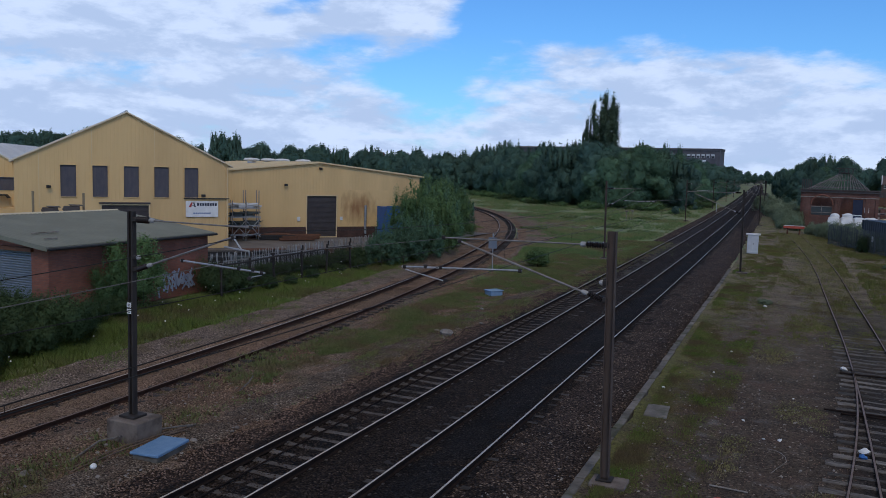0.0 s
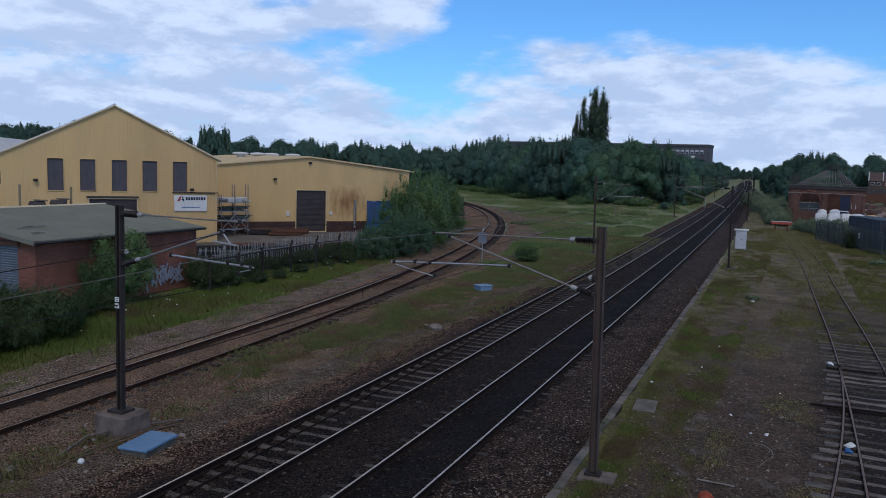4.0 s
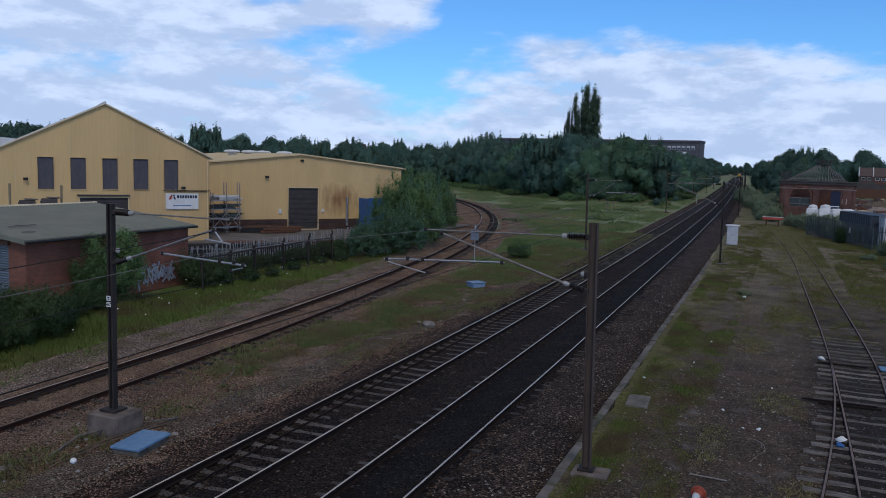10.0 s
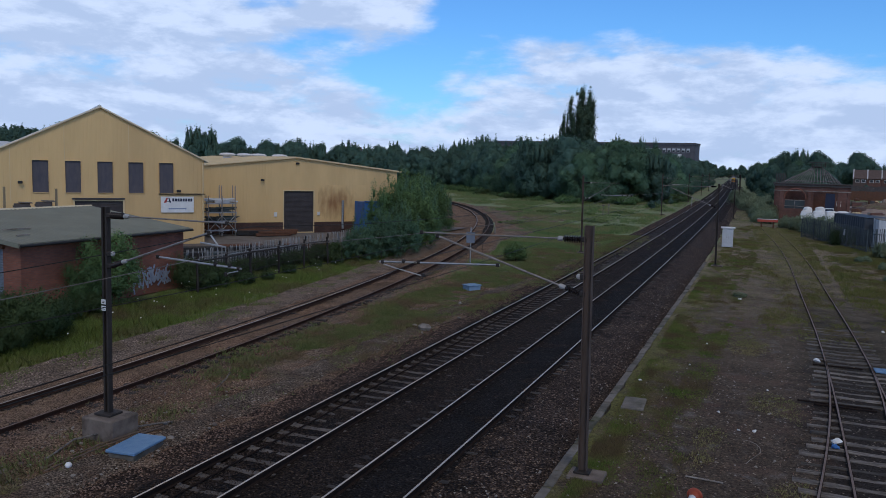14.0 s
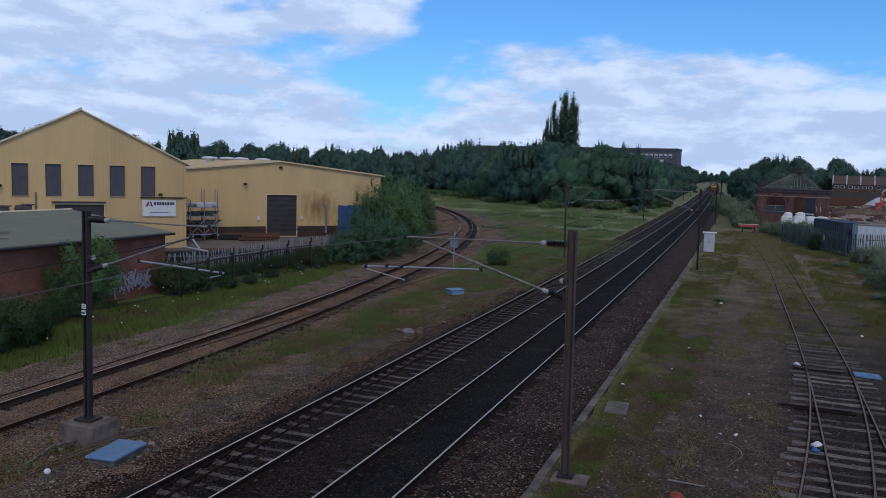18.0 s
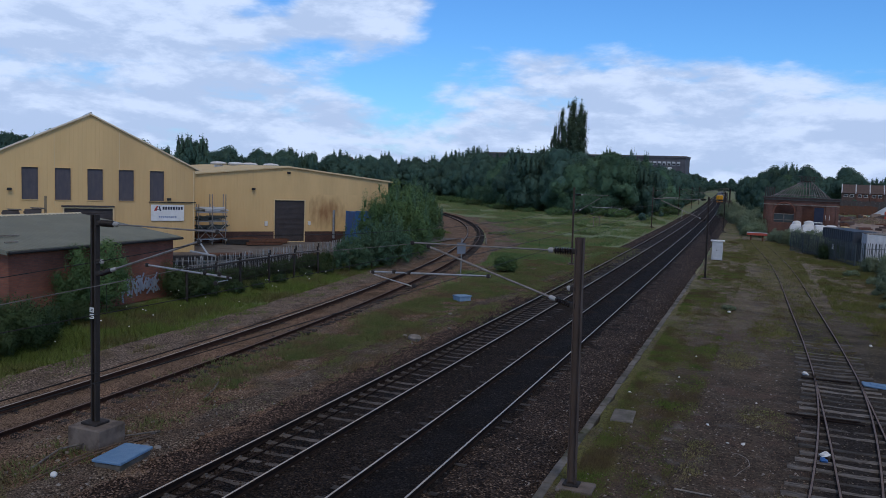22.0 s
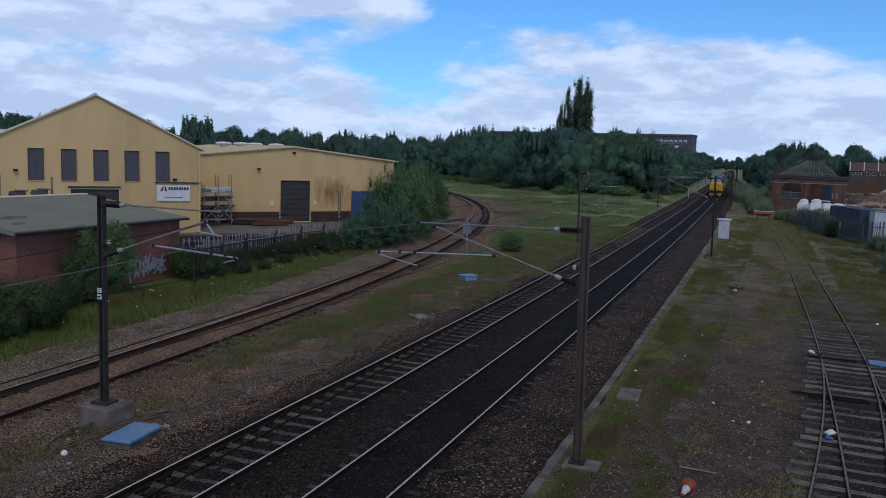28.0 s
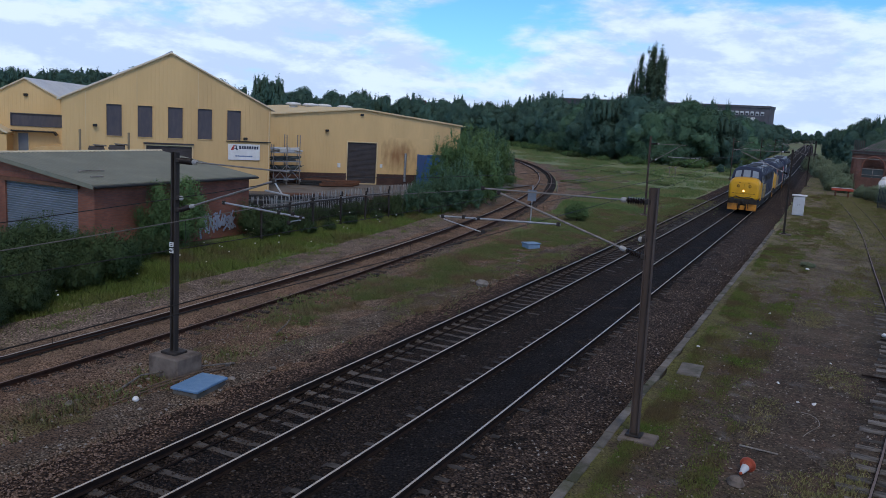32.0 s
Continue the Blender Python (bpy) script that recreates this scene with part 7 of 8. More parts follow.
    # small sign on a post, seen from the back, and point indicators
    sp = thing("line_sign", "grey-backed speed sign on a post by the branch line", "sign", at=pose(-19.65, 53.7, 0, 0, 0, 5))
    part("post", Mesh().tube((0, 0, -0.3), (0, 0, 2.45), 0.045), M_GALV, sp)
    part("plate", Mesh().box((0, -0.06, 1.75), (0.62, 0.03, 0.8), 0.01), M_SHUTTER, sp, "blue-grey back of the plate")
    part("bracket", Mesh().box((0, -0.03, 1.95), (0.6, 0.04, 0.06)).box((0, -0.03, 1.55), (0.6, 0.04, 0.06)), M_GALV, sp)
    for x, y in ((-23.8, 124), (-23.3, 126)):
        wp = thing("marker_post", "white marker post in rough grass", "post", "marker posts", at=pose(x, y, 0))
        part("post", Mesh().box((0, 0, 0.5), (0.08, 0.08, 1.5), 0.01), M_CONC, wp)
        part("cap", Mesh().box((0, 0, 1.3), (0.4, 0.12, 0.2), 0.02), M_CONC, wp)
    for x, y in ((-26.8, 80.6),):
        tagged(part("marker_stub", Mesh().tube((x, y, -0.3), (x, y, 0.5), 0.10, 0.08, 10), M_CONC), "short grey stub post by the curve", "post", "marker stubs")


def chain_link(pts, h):
    th = thing("chain_link_fence", "dark sagging chain-link fence on leaning posts among brambles", "fence")
    pd = Mesh().box((0, 0, h / 2), (0.1, 0.1, h + 0.4), 0.01).box((0, -0.12, h + 0.28), (0.07, 0.07, 0.3)).data("post", M_MASTDARK)
    rnd = random.Random(9)
    tops = []
    for (xa, ya), (xb, yb) in zip(pts[:-1], pts[1:]):
        n = max(1, round(math.hypot(xb - xa, yb - ya) / 2.7))
        for i in range(n):
            x, y = xa + (xb - xa) * i / n, ya + (yb - ya) * i / n
            part("post", pd, None, th, at=pose(x, y, -0.2, rnd.uniform(-4, 4), rnd.uniform(-4, 4), 70))
            tops.append((x, y))
    for z, r in ((h - 0.25, 0.055), (h * 0.75, 0.012), (h * 0.5, 0.012), (h * 0.28, 0.012)):
        part("strand", Mesh().chain([(x, y, z + rnd.uniform(-0.08, 0.08)) for x, y in tops], r, 5), M_MASTDARK, th)
    net = Mesh()
    for (xa, ya), (xb, yb) in zip(tops[:-1], tops[1:]):
        for i in range(14):
            for s in (-1, 1):
                a, b = i / 14, (i + s * 4) / 14
                b = min(1, max(0, b))
                net.tube((xa + (xb - xa) * a, ya + (yb - ya) * a, 0.0), (xa + (xb - xa) * b, ya + (yb - ya) * b, h - 0.3), 0.006, n=3, caps=False)
    tagged(part("netting", net, M_MASTDARK, th), kind="stuff")


def pale_mesh(h, w=0.06):
    m = Mesh()
    pts = [(-w / 2, 0.0), (-w / 2, h - 0.12), (-w * 0.25, h), (0, h - 0.09), (w * 0.25, h), (w / 2, h - 0.12), (w / 2, 0.0)]
    a = [(x, -0.012 if abs(x) > w * 0.3 else 0.01, z) for x, z in pts]
    b = [(x, y + 0.012, z) for x, y, z in a]
    n = len(pts)
    m.add(a + b, [tuple(range(n))[::-1], tuple(range(n, 2 * n))] + [(i, (i + 1) % n, n + (i + 1) % n, n + i) for i in range(n)])
    return m


def palisade(pts, h, material, label, gap=0.155, sag=0.0, wide=0.06):
    th = thing("palisade_fence", label, "fence", "palisade fences")
    dat = pale_mesh(h, wide).data("pale", material)
    pd = Mesh().box((0, 0, h * 0.45), (0.11, 0.06, h * 1.0)).data("post", material)
    rnd = random.Random(int(h * 100))
    for (xa, ya), (xb, yb) in zip(pts[:-1], pts[1:]):
        ln = math.hypot(xb - xa, yb - ya)
        ang = math.degrees(math.atan2(yb - ya, xb - xa))
        n = int(ln / gap)
        for i in range(n):
            t = (i + 0.5) / n
            part("pale", dat, None, th, at=pose(xa + (xb - xa) * t, ya + (yb - ya) * t, -0.15 + rnd.uniform(-0.02, 0.02), 0, rnd.uniform(-2, 2) * (1 + sag), ang))
        for i in range(int(ln / 2.75) + 1):
            t = min(1, i * 2.75 / ln)
            part("post", pd, None, th, at=pose(xa + (xb - xa) * t, ya + (yb - ya) * t + 0.06, -0.2, 0, 0, ang))
        for z in (0.35, h - 0.55):
            part("rail", Mesh().box((ln / 2, 0.04, z), (ln, 0.04, 0.05)), material, th, at=pose(xa, ya, -0.15, 0, 0, ang))


def build_yard():
    chain_link([(-27.3, 33.5), (-27.7, 38.7), (-28.2, 45.2), (-27.6, 50.5)], 1.75)
    palisade([(-31.2, 35.8), (-30.4, 40.1), (-30.4, 48.0), (-30.4, 56.0)], 1.78, M_PALISADE, "weathered steel palisade fence along the works yard", gap=0.155, sag=3.5, wide=0.05)
    palisade([(-46.4, 104.4), (-44.3, 106.9)], 1.7, M_PALISADE, "short pale palisade panel beside the branch line", gap=0.19, sag=5.0)
    # stillage racks
    rl = random.Random(15)
    for k, (x, y) in enumerate(((-45.9, 58.6), (-45.35, 59.75))):
        r = thing("storage_rack", "tall grey steel storage rack loaded with tubes", "rack", "racks", at=pose(x, y, 0, 0, 0, 50))
        h = 4.5 if k else 3.6
        for sx in (-0.6, 0.6):
            for sy in (-0.5, 0.5):
                part("upright", Mesh().box((sx, sy, h / 2), (0.07, 0.07, h)), M_TUBEOLD, r)
        for z in (0.5, 1.3, 2.1, 2.9):
            sh = part("shelf", Mesh().box((0, -0.5, z), (1.5, 0.06, 0.1)).box((0, 0.5, z), (1.5, 0.06, 0.1)).box((-0.4, 0, z), (0.06, 1.0, 0.08)).box((0.4, 0, z), (0.06, 1.0, 0.08)), M_GALV, r)
            mt = (M_PALDARK, M_GALV, M_CABINET)[int(z * 3) % 3] if z > 1 else M_RUST
            for j in range(9):
                q = rl.uniform(-0.42, 0.42)
                part("tube", Mesh().tube((-rl.uniform(0.3, 1.1), q, z + rl.uniform(0.08, 0.45)), (rl.uniform(0.2, 1.1), q + rl.uniform(-0.15, 0.15), z + rl.uniform(0.08, 0.45)), rl.uniform(0.03, 0.08), n=6), mt, sh)
            part("crate", Mesh().box((rl.uniform(-0.4, 0.4), 0, z + 0.2), (rl.uniform(0.3, 0.7), 0.6, 0.3), 0.02), mt, sh)
        part("brace", Mesh().tube((-0.75, -0.52, 0.3), (0.75, -0.52, 2.0), 0.03).tube((0.75, -0.52, 0.3), (-0.75, -0.52, 2.0), 0.03), M_GALV, r)
    # steel stock on the ground
    rnd = random.Random(6)
    for k, (x, y, n, m) in enumerate(((-44.6, 62.2, 6, M_RUST), (-42.3, 63.6, 5, M_RUST), (-43.6, 61.4, 4, M_BLACK), (-41.8, 62.0, 4, M_RUST), (-38.0, 47.5, 6, M_BLACK), (-37.0, 50.5, 6, M_RUST), (-33.2, 39.0, 14, M_BLACK), (-32.8, 42.0, 12, M_PALDARK), (-32.0, 44.8, 14, M_BLACK), (-31.4, 47.6, 12, M_BLACK), (-31.0, 50.2, 12, M_RUST), (-45.5, 64.4, 9, M_BLACK), (-43.8, 66.4, 9, M_BLACK))):
        s = thing("steel_stack", "stack of rusty steel sections on the yard", "steel stack", "steel stacks", at=pose(x, y, -0.05, 0, 0, 45 + rnd.uniform(-8, 8)))
        for j in range(n):
            part("steel_section", Mesh().box((rnd.uniform(-0.2, 0.2), (j % 3) * 0.35, 0.05 + (j // 3) * 0.22 + 0.1), (3.2, 0.26, 0.2), 0.02), m, s)
    ct = thing("shipping_container", "tall blue ribbed steel container beside the warehouse", "container", at=pose(-34.6, 70.8, 0, 0, 0, 50.6))
    bd = Mesh()
    n = 24
    rings = [[(-3 + i * 0.25, -1.2 + (0.05 if i % 2 else 0), z) for i in range(n + 1)] for z in (0.1, 3.2)]
    bd.loft(rings, close=False, caps=False)
    bd.box((0, 0.1, 1.6), (5.9, 2.3, 3.0))
    part("body", bd, M_BLUECONT, ct)
    part("frame", Mesh().box((-3, -1.2, 1.6), (0.14, 0.14, 3.25)).box((3, -1.2, 1.6), (0.14, 0.14, 3.25)).box((0, -1.2, 3.2), (6, 0.14, 0.12)).box((0, -1.2, 0.05), (6, 0.14, 0.16)), M_BLUECONT, ct)
    part("end_wall", Mesh().box((-3.02, 0, 1.6), (0.06, 2.4, 3.1)), M_BLUECONT, ct)
    # stock behind the shed, only its top showing
    rc = random.Random(44)
    for x, y, h in ((-46.52, 39.25, 3.55), (-45.62, 40.30, 3.66)):
        st = thing("crate_stack", "tall stack of dark slatted crates behind the shed", "crates", "crate stacks", at=pose(x, y, 0, 0, 0, 48))
        for k in range(4):
            z = k * h / 4
            cr = part("crate", Mesh().box((0, 0, z + 0.08), (1.06, 1.06, 0.10), 0.01).box((0, 0, z + h / 8), (0.98, 0.98, h / 4 - 0.06), 0.02), M_SLATE, st, at=pose(rc.uniform(-0.06, 0.06), rc.uniform(-0.06, 0.06), 0, 0, 0, rc.uniform(-4, 4)))
            for q in range(3):
                part("slat", Mesh().box((0, -0.51, z + 0.2 + q * 0.25), (1.08, 0.03, 0.13), 0.005), M_TIMBER if q == 1 else M_SLATE, cr)
        part("loose_lid", Mesh().box((0.1, 0, h + 0.03), (0.8, 0.9, 0.06), 0.01), M_TIMBER, st, at=pose(0, 0, 0.02, 0, 2, 8))
    for x, y, h in ((-47.16, 38.45, 4.7), (-45.05, 40.75, 4.6)):
        tagged(part("yard_post", Mesh().box((x, y, h / 2 - 0.1), (0.13, 0.13, h + 0.1), 0.02), M_TANTIMBER), "tall brown timber post before the warehouse", "post", "yard posts")


# ---- the eastern side ----
def excavator(x, y, k=1.0):
    th = thing("excavator", "red tracked excavator with its boom raised in the goods yard", "excavator", at=pose(x, y, -0.1, 0, 0, 160) @ Matrix.Scale(k, 4))
    for sx in (-1.1, 1.1):
        part("track", Mesh().box((sx, 0, 0.45), (0.55, 3.6, 0.9), 0.2), M_UNDER, th, "black crawler track")
    part("house", Mesh().box((0, 0.7, 1.6), (2.4, 2.6, 1.2), 0.15), M_RED, th, "faded red engine housing")
    cab = part("cab", Mesh().box((-0.7, -0.8, 2.0), (1.0, 1.5, 1.9), 0.12), M_RED, th)
    part("cab_window", Mesh().box((-0.7, -1.0, 2.3), (1.04, 1.0, 0.9), 0.04), M_GLASS, cab)
    part("boom", Mesh().chain([(0.3, -0.6, 1.6), (0.3, -2.2, 4.6), (0.3, -4.6, 4.9)], 0.24, 6), M_RED, th, "bent red boom")
    part("stick", Mesh().chain([(0.3, -4.5, 5.2), (0.3, -5.4, 2.4)], 0.18, 6), M_RED, th)
    part("bucket", Mesh().box((0.3, -5.3, 1.9), (1.0, 0.8, 0.9), 0.2), M_UNDER, th)


def build_east():
    th = thing("engine_shed", "roofless red-brick engine shed with bare dark rafters", "building", at=pose(0.5, 134, 0, 0, 0, -2))
    W_, D_, H_ = 10.5, 10, 5.35
    wall = Mesh()
    # front wall with an arched opening and a wide door
    def holes(x):
        out = []
        if 1.55 <= x <= 4.35:
            out.append((1.6, 3.2 + math.sqrt(max(0, 1.4 ** 2 - (x - 2.95) ** 2))))
        if 5.5 <= x <= 8.5:
            out.append((-0.3, 4.3))
        return out
    xs = sorted({*lin(0, W_, 5), *lin(1.55, 4.35, 15), 5.5, 8.5})
    for a, b in zip(xs[:-1], xs[1:]):
        if b - a < 0.02:
            continue
        c = (a + b) / 2
        z = -0.3
        sp = []
        ha, hb = holes(a + 1e-3), holes(b - 1e-3)
        if holes(c) and ha and hb:
            if ha[0][0] > z:
                sp.append((z, z, ha[0][0], hb[0][0]))
            sp.append((ha[0][1], hb[0][1], H_, H_))
        else:
            sp.append((z, z, H_, H_))
        for s in sp:
            q = [(a, s[0]), (b, s[1]), (b, s[3]), (a, s[2])]
            wall.add([(x, 0, zz) for x, zz in q] + [(x, 0.35, zz) for x, zz in q], [(0, 1, 2, 3), (7, 6, 5, 4), (0, 4, 5, 1), (1, 5, 6, 2), (2, 6, 7, 3), (3, 7, 4, 0)])
    part("front_wall", wall.data("front_wall", M_BRICK2, weld=True), None, th)
    part("side_wall", Mesh().box((0.17, D_ / 2, H_ / 2 - 0.15), (0.35, D_, H_ + 0.3)), M_BRICK2, th)
    part("side_wall", Mesh().box((W_ - 0.17, D_ / 2, H_ / 2 - 0.15), (0.35, D_, H_ + 0.3)), M_BRICK2, th)
    part("back_wall", Mesh().box((W_ / 2, D_ - 0.17, H_ / 2 - 0.15), (W_ - 0.7, 0.35, H_ + 0.3)), M_BRICK2, th)
    part("cornice", Mesh().box((W_ / 2, -0.05, H_ - 0.2), (W_ + 0.2, 0.4, 0.3), 0.03).box((W_ / 2, -0.1, H_ + 0.08), (W_ + 0.5, 0.6, 0.16), 0.02), M_SLATE, th, "dark wall plate and gutter")
    part("string_course", Mesh().box((W_ / 2, -0.04, H_ - 1.0), (W_ + 0.1, 0.12, 0.12), 0.01), M_CONC, th)
    part("window_frame", Mesh().box((2.95, 0.2, 2.0), (2.8, 0.08, 0.1)).box((2.95, 0.2, 2.9), (2.8, 0.08, 0.1)).box((2.95, 0.2, 2.4), (0.08, 0.08, 1.6)), M_CONC, th)
    part("notice_board", Mesh().box((9.0, -0.06, 2.6), (0.6, 0.06, 0.8), 0.01), M_WHITE, th, "white notice on the brickwork")
    for px, pw in ((1.0, 0.5), (4.95, 0.55), (9.0, 0.5), (10.3, 0.4)):
        part("brick_pier", Mesh().box((px, -0.07, 2.0), (pw, 0.14, 4.6), 0.02), M_BRICK2, th)
    part("window_board", Mesh().box((2.95, 0.28, 2.3), (2.8, 0.05, 1.3)), M_PALDARK, th, "grey-green boarding in the arched window")
    part("arch_ring", Mesh().chain([(2.95 + 1.5 * math.cos(a), -0.03, 3.2 + 1.5 * math.sin(a)) for a in lin(0, math.pi, 13)], 0.1), M_BRICK, th, "darker brick arch ring")
    # hipped skeleton roof
    ex0, ex1, ey0, ey1, ze = 0.7, 9.3, 0, D_, H_ + 0.1
    ap0, ap1 = Vector((5.5, D_ / 2, 8.0)), Vector((6.5, D_ / 2, 8.0))
    rf = part("ridge_beam", Mesh().tube(ap0, ap1, 0.12), M_SLATE, th)
    for i in range(21):
        t = i / 20
        for yy in (ey0, ey1):
            x = ex0 + (ex1 - ex0) * t
            top = ap0.lerp(ap1, min(1, max(0, (x - 5.5) / 1.0)))
            k = min(1, 0.30 + 1.2 * min(t, 1 - t) * 2)
            up = Vector((x, yy, ze)).lerp(Vector((x + (top.x - x) * 0.75, top.y, top.z)), k)
            part("rafter", Mesh().tube((x, yy, ze), up if 0.02 < t < 0.98 else top, 0.045, n=4), M_RAFTER, rf)
    for i in range(9):
        for xx, ap in ((ex0, ap0), (ex1, ap1)):
            part("rafter", Mesh().tube((xx, ey0 + (ey1 - ey0) * (i + 0.5) / 9, ze), ap, 0.05, n=4), M_RAFTER, rf)
    for k in (1, 4):
        t = k / 7
        c = [Vector((ex0, ey0, ze)).lerp(ap0, t), Vector((ex1, ey0, ze)).lerp(ap1, t), Vector((ex1, ey1, ze)).lerp(ap1, t), Vector((ex0, ey1, ze)).lerp(ap0, t)]
        part("purlin", Mesh().chain(c + [c[0]], 0.045, 4), M_RAFTER, rf)
    vt = Mesh()
    for xx in (5.1, 5.7, 6.3, 6.9):
        vt.box((xx, D_ / 2, 8.3), (0.1, 1.2, 0.8))
    vt.box((6.0, D_ / 2, 8.72), (2.8, 1.6, 0.1)).box((6.0, D_ / 2, 8.1), (2.1, 1.3, 0.08)).box((6.0, D_ / 2, 8.4), (2.1, 1.2, 0.08))
    part("roof_vent", vt, M_SLATE, rf, "dark ruined louvre on the ridge")
    part("blue_sheet_door", Mesh().box((7.8, 0.1, 2.3), (1.3, 0.1, 3.6)), M_LBLUE, th, "dark blue door leaf standing open")
    pal = Mesh()
    for i in range(6):
        pal.box((0.1 + i * 0.25, 1.0, H_ + 0.85), (0.12, 0.12, 1.5))
    part("vent_pipe", pal, M_SLATE, th)
    # yard clutter before the shed
    tank = Mesh().lathe((0, 0, 0), (0, 0, 1), [(0, 0.9), (0.1, 1.0), (0.9, 1.0), (1.3, 0.75), (1.45, 0.2)], 18)
    td = tank.data("tank", M_WHITE, True)
    for x, y, s in ((5.1, 128, 0.62), (6.8, 128.5, 0.66)):
        ob = tagged(new("water_tank", td), "round white plastic tank in the yard", "tank", "white tanks")
        ob.matrix_basis = pose(x, y, 1.3) @ Matrix.Diagonal((s, s, s, 1))
        tagged(part("tank_stand", Mesh().box((x, y, 0.57), (1.7 * s, 1.7 * s, 1.46), 0.03), M_CONC), "rough block stand under a tank", "stand", "tank stands")
    for i, (x, y) in enumerate(((4.6, 118), (6.1, 118.3), (7.6, 118.5), (9.0, 119))):
        b = thing("bulk_bag", "white bulk bag stacked behind the fence", "bag", "bulk bags", at=pose(x, y, 0, 0, 0, i * 7))
        part("body", Mesh().loft([[(sx * r, sy * r, z) for sx, sy in ((-1, -1), (0, -1.1), (1, -1), (1.1, 0), (1, 1), (0, 1.1), (-1, 1), (-1.1, 0))] for z, r in ((-0.1, 0.60), (0.4, 0.72), (1.3, 0.72), (1.95, 0.62), (2.1, 0.34))]), M_WHITE, b)
    tagged(part("white_rail", Mesh().chain([(5.6, 118, 1.7), (5.6, 118, 2.4), (7.8, 118, 2.4), (7.8, 118, 1.7)], 0.07), M_WHITE), "white tubular hoop over the bags", "rail")
    palisade([(3.4, 96.8), (5.0, 93.2), (6.3, 88.6), (8.3, 81.2), (9.1, 82.0)], 2.3, M_PALDARK, "dark grey-green palisade fence round the goods yard")
    palisade([(9.1, 82.0), (12.5, 82.6), (17, 83.4)], 2.3, M_PALDARK, "dark grey-green palisade fence round the goods yard")
    for x, y, rz, ln, m, lab in ((8.7, 91.2, 105.3, 8.0, M_SLATEBLUE, "dark slate-blue steel container behind the palisade"), (13.2, 85.75, 4, 7.5, M_CABINET, "pale grey container in the goods yard")):
        sh = thing("storage_container", lab, "container", "yard containers", at=pose(x, y, 0, 0, 0, rz))
        n = int(ln / 0.14)
        for sy in (-1.2, 1.2):
            side = Mesh().loft([[(-ln / 2 + i * ln / n, sy + (0.02 if i % 4 < 2 else -0.02), z) for i in range(n + 1)] for z in (0.05, 2.78)], close=False, caps=False)
            part("side_wall", side, m, sh)
        part("body", Mesh().box((0, 0, 1.42), (ln - 0.1, 2.3, 2.72), 0.02), m, sh)
        part("roof", Mesh().box((0, 0, 2.84), (ln, 2.44, 0.08), 0.02), M_CONC if m is M_CABINET else m, sh)
        for sx in (-ln / 2, ln / 2):
            for sy in (-1.2, 1.2):
                part("corner_post", Mesh().box((sx, sy, 1.42), (0.16, 0.16, 2.84), 0.02), m, sh)
    tagged(part("white_mark", Mesh().box((0, 0, 0), (0.25, 0.03, 0.55), 0.01), M_WHITE, at=pose(6.86, 87.0, 1.35, 0, 0, -66)), "small white plate fixed to the palisade", "plate")
    strip("goods_yard", [(x, -0.1) for x in lin(9.2, 70, 12)], 76, 215, 6, M_EARTH, "trampled brown earth of the goods yard", None, 0.0, 3)
    # heaps and stock further back
    rnd = random.Random(12)
    mats = (M_RUST, M_TILEROOF, M_SLATE, M_TIMBER, M_CONC, M_BRICK2, M_RUBBER, M_TRIM, M_BLOCK, M_EARTH)
    for i in range(150):
        x, y = rnd.uniform(13, 60), rnd.uniform(118, 265)
        if x < 16 and y < 140:
            continue
        m = rnd.choice(mats)
        w, d, h = rnd.uniform(0.8, 3.8), rnd.uniform(0.7, 2.2), rnd.uniform(0.3, 1.3) * (1 + (y - 118) / 180)
        mm = Mesh()
        for k in range(rnd.randint(2, 5)):
            q = rnd.uniform(0.25, 0.7)
            mm.box((rnd.uniform(-0.4, 0.4) * w, rnd.uniform(-0.4, 0.4) * d, h * q / 2), (w * rnd.uniform(0.3, 0.8), d * rnd.uniform(0.3, 0.9), h * q), 0.06)
        tagged(part("pallet_load", mm, m, at=pose(x, y, -0.1, 0, 0, rnd.uniform(0, 90))), "stacked building material on trampled earth", "load", "loads in the goods yard")
    for x, y, ln, h, m, lab in ((34, 262, 40, 4.0, M_SLATE, "long dark timber fence behind the goods yard"), (25, 258, 12, 2.6, M_RUST, "rusty sheet hoarding behind the goods yard")):
        fe = thing("hoarding", lab, "fence", "hoardings", at=pose(x, y, 0, 0, 0, -7))
        n = int(ln / 1.2)
        bd = Mesh().box((0, 0, h / 2 - 0.1), (1.16, 0.06, h), 0.01).data("board", m)
        for k in range(n):
            part("board", bd, None, fe, at=pose(-ln / 2 + (k + 0.5) * 1.2, 0.03 * (k % 2), rnd.uniform(-0.15, 0.1)))
    excavator(31.6, 238, 0.8)
    excavator(28.2, 215, 0.5)
    for hx, hy, hr, hh, m in ((33.5, 252, 5.0, 3.0, M_ROOFGREY), (23, 196, 7, 1.5, M_BARE), (33, 190, 9, 1.8, M_BARE), (19, 170, 5, 1.0, M_EARTH), (42, 225, 9, 2.4, M_BARE)):
        mo = Mesh().lathe((hx, hy, -0.3), (0, 0, 1), [(0, hr), (hh * 0.3, hr * 0.78), (hh * 0.7, hr * 0.45), (hh * 0.95, hr * 0.16), (hh, 0.1)], 20)
        mo.v = [(x + noise.noise((x, y, z)) * 1.0, y + noise.noise((y, x, z)) * 0.6, z + 0.35 * noise.noise((x * 0.7, y * 0.7, 2)) if z > 0 else z) for x, y, z in mo.v]
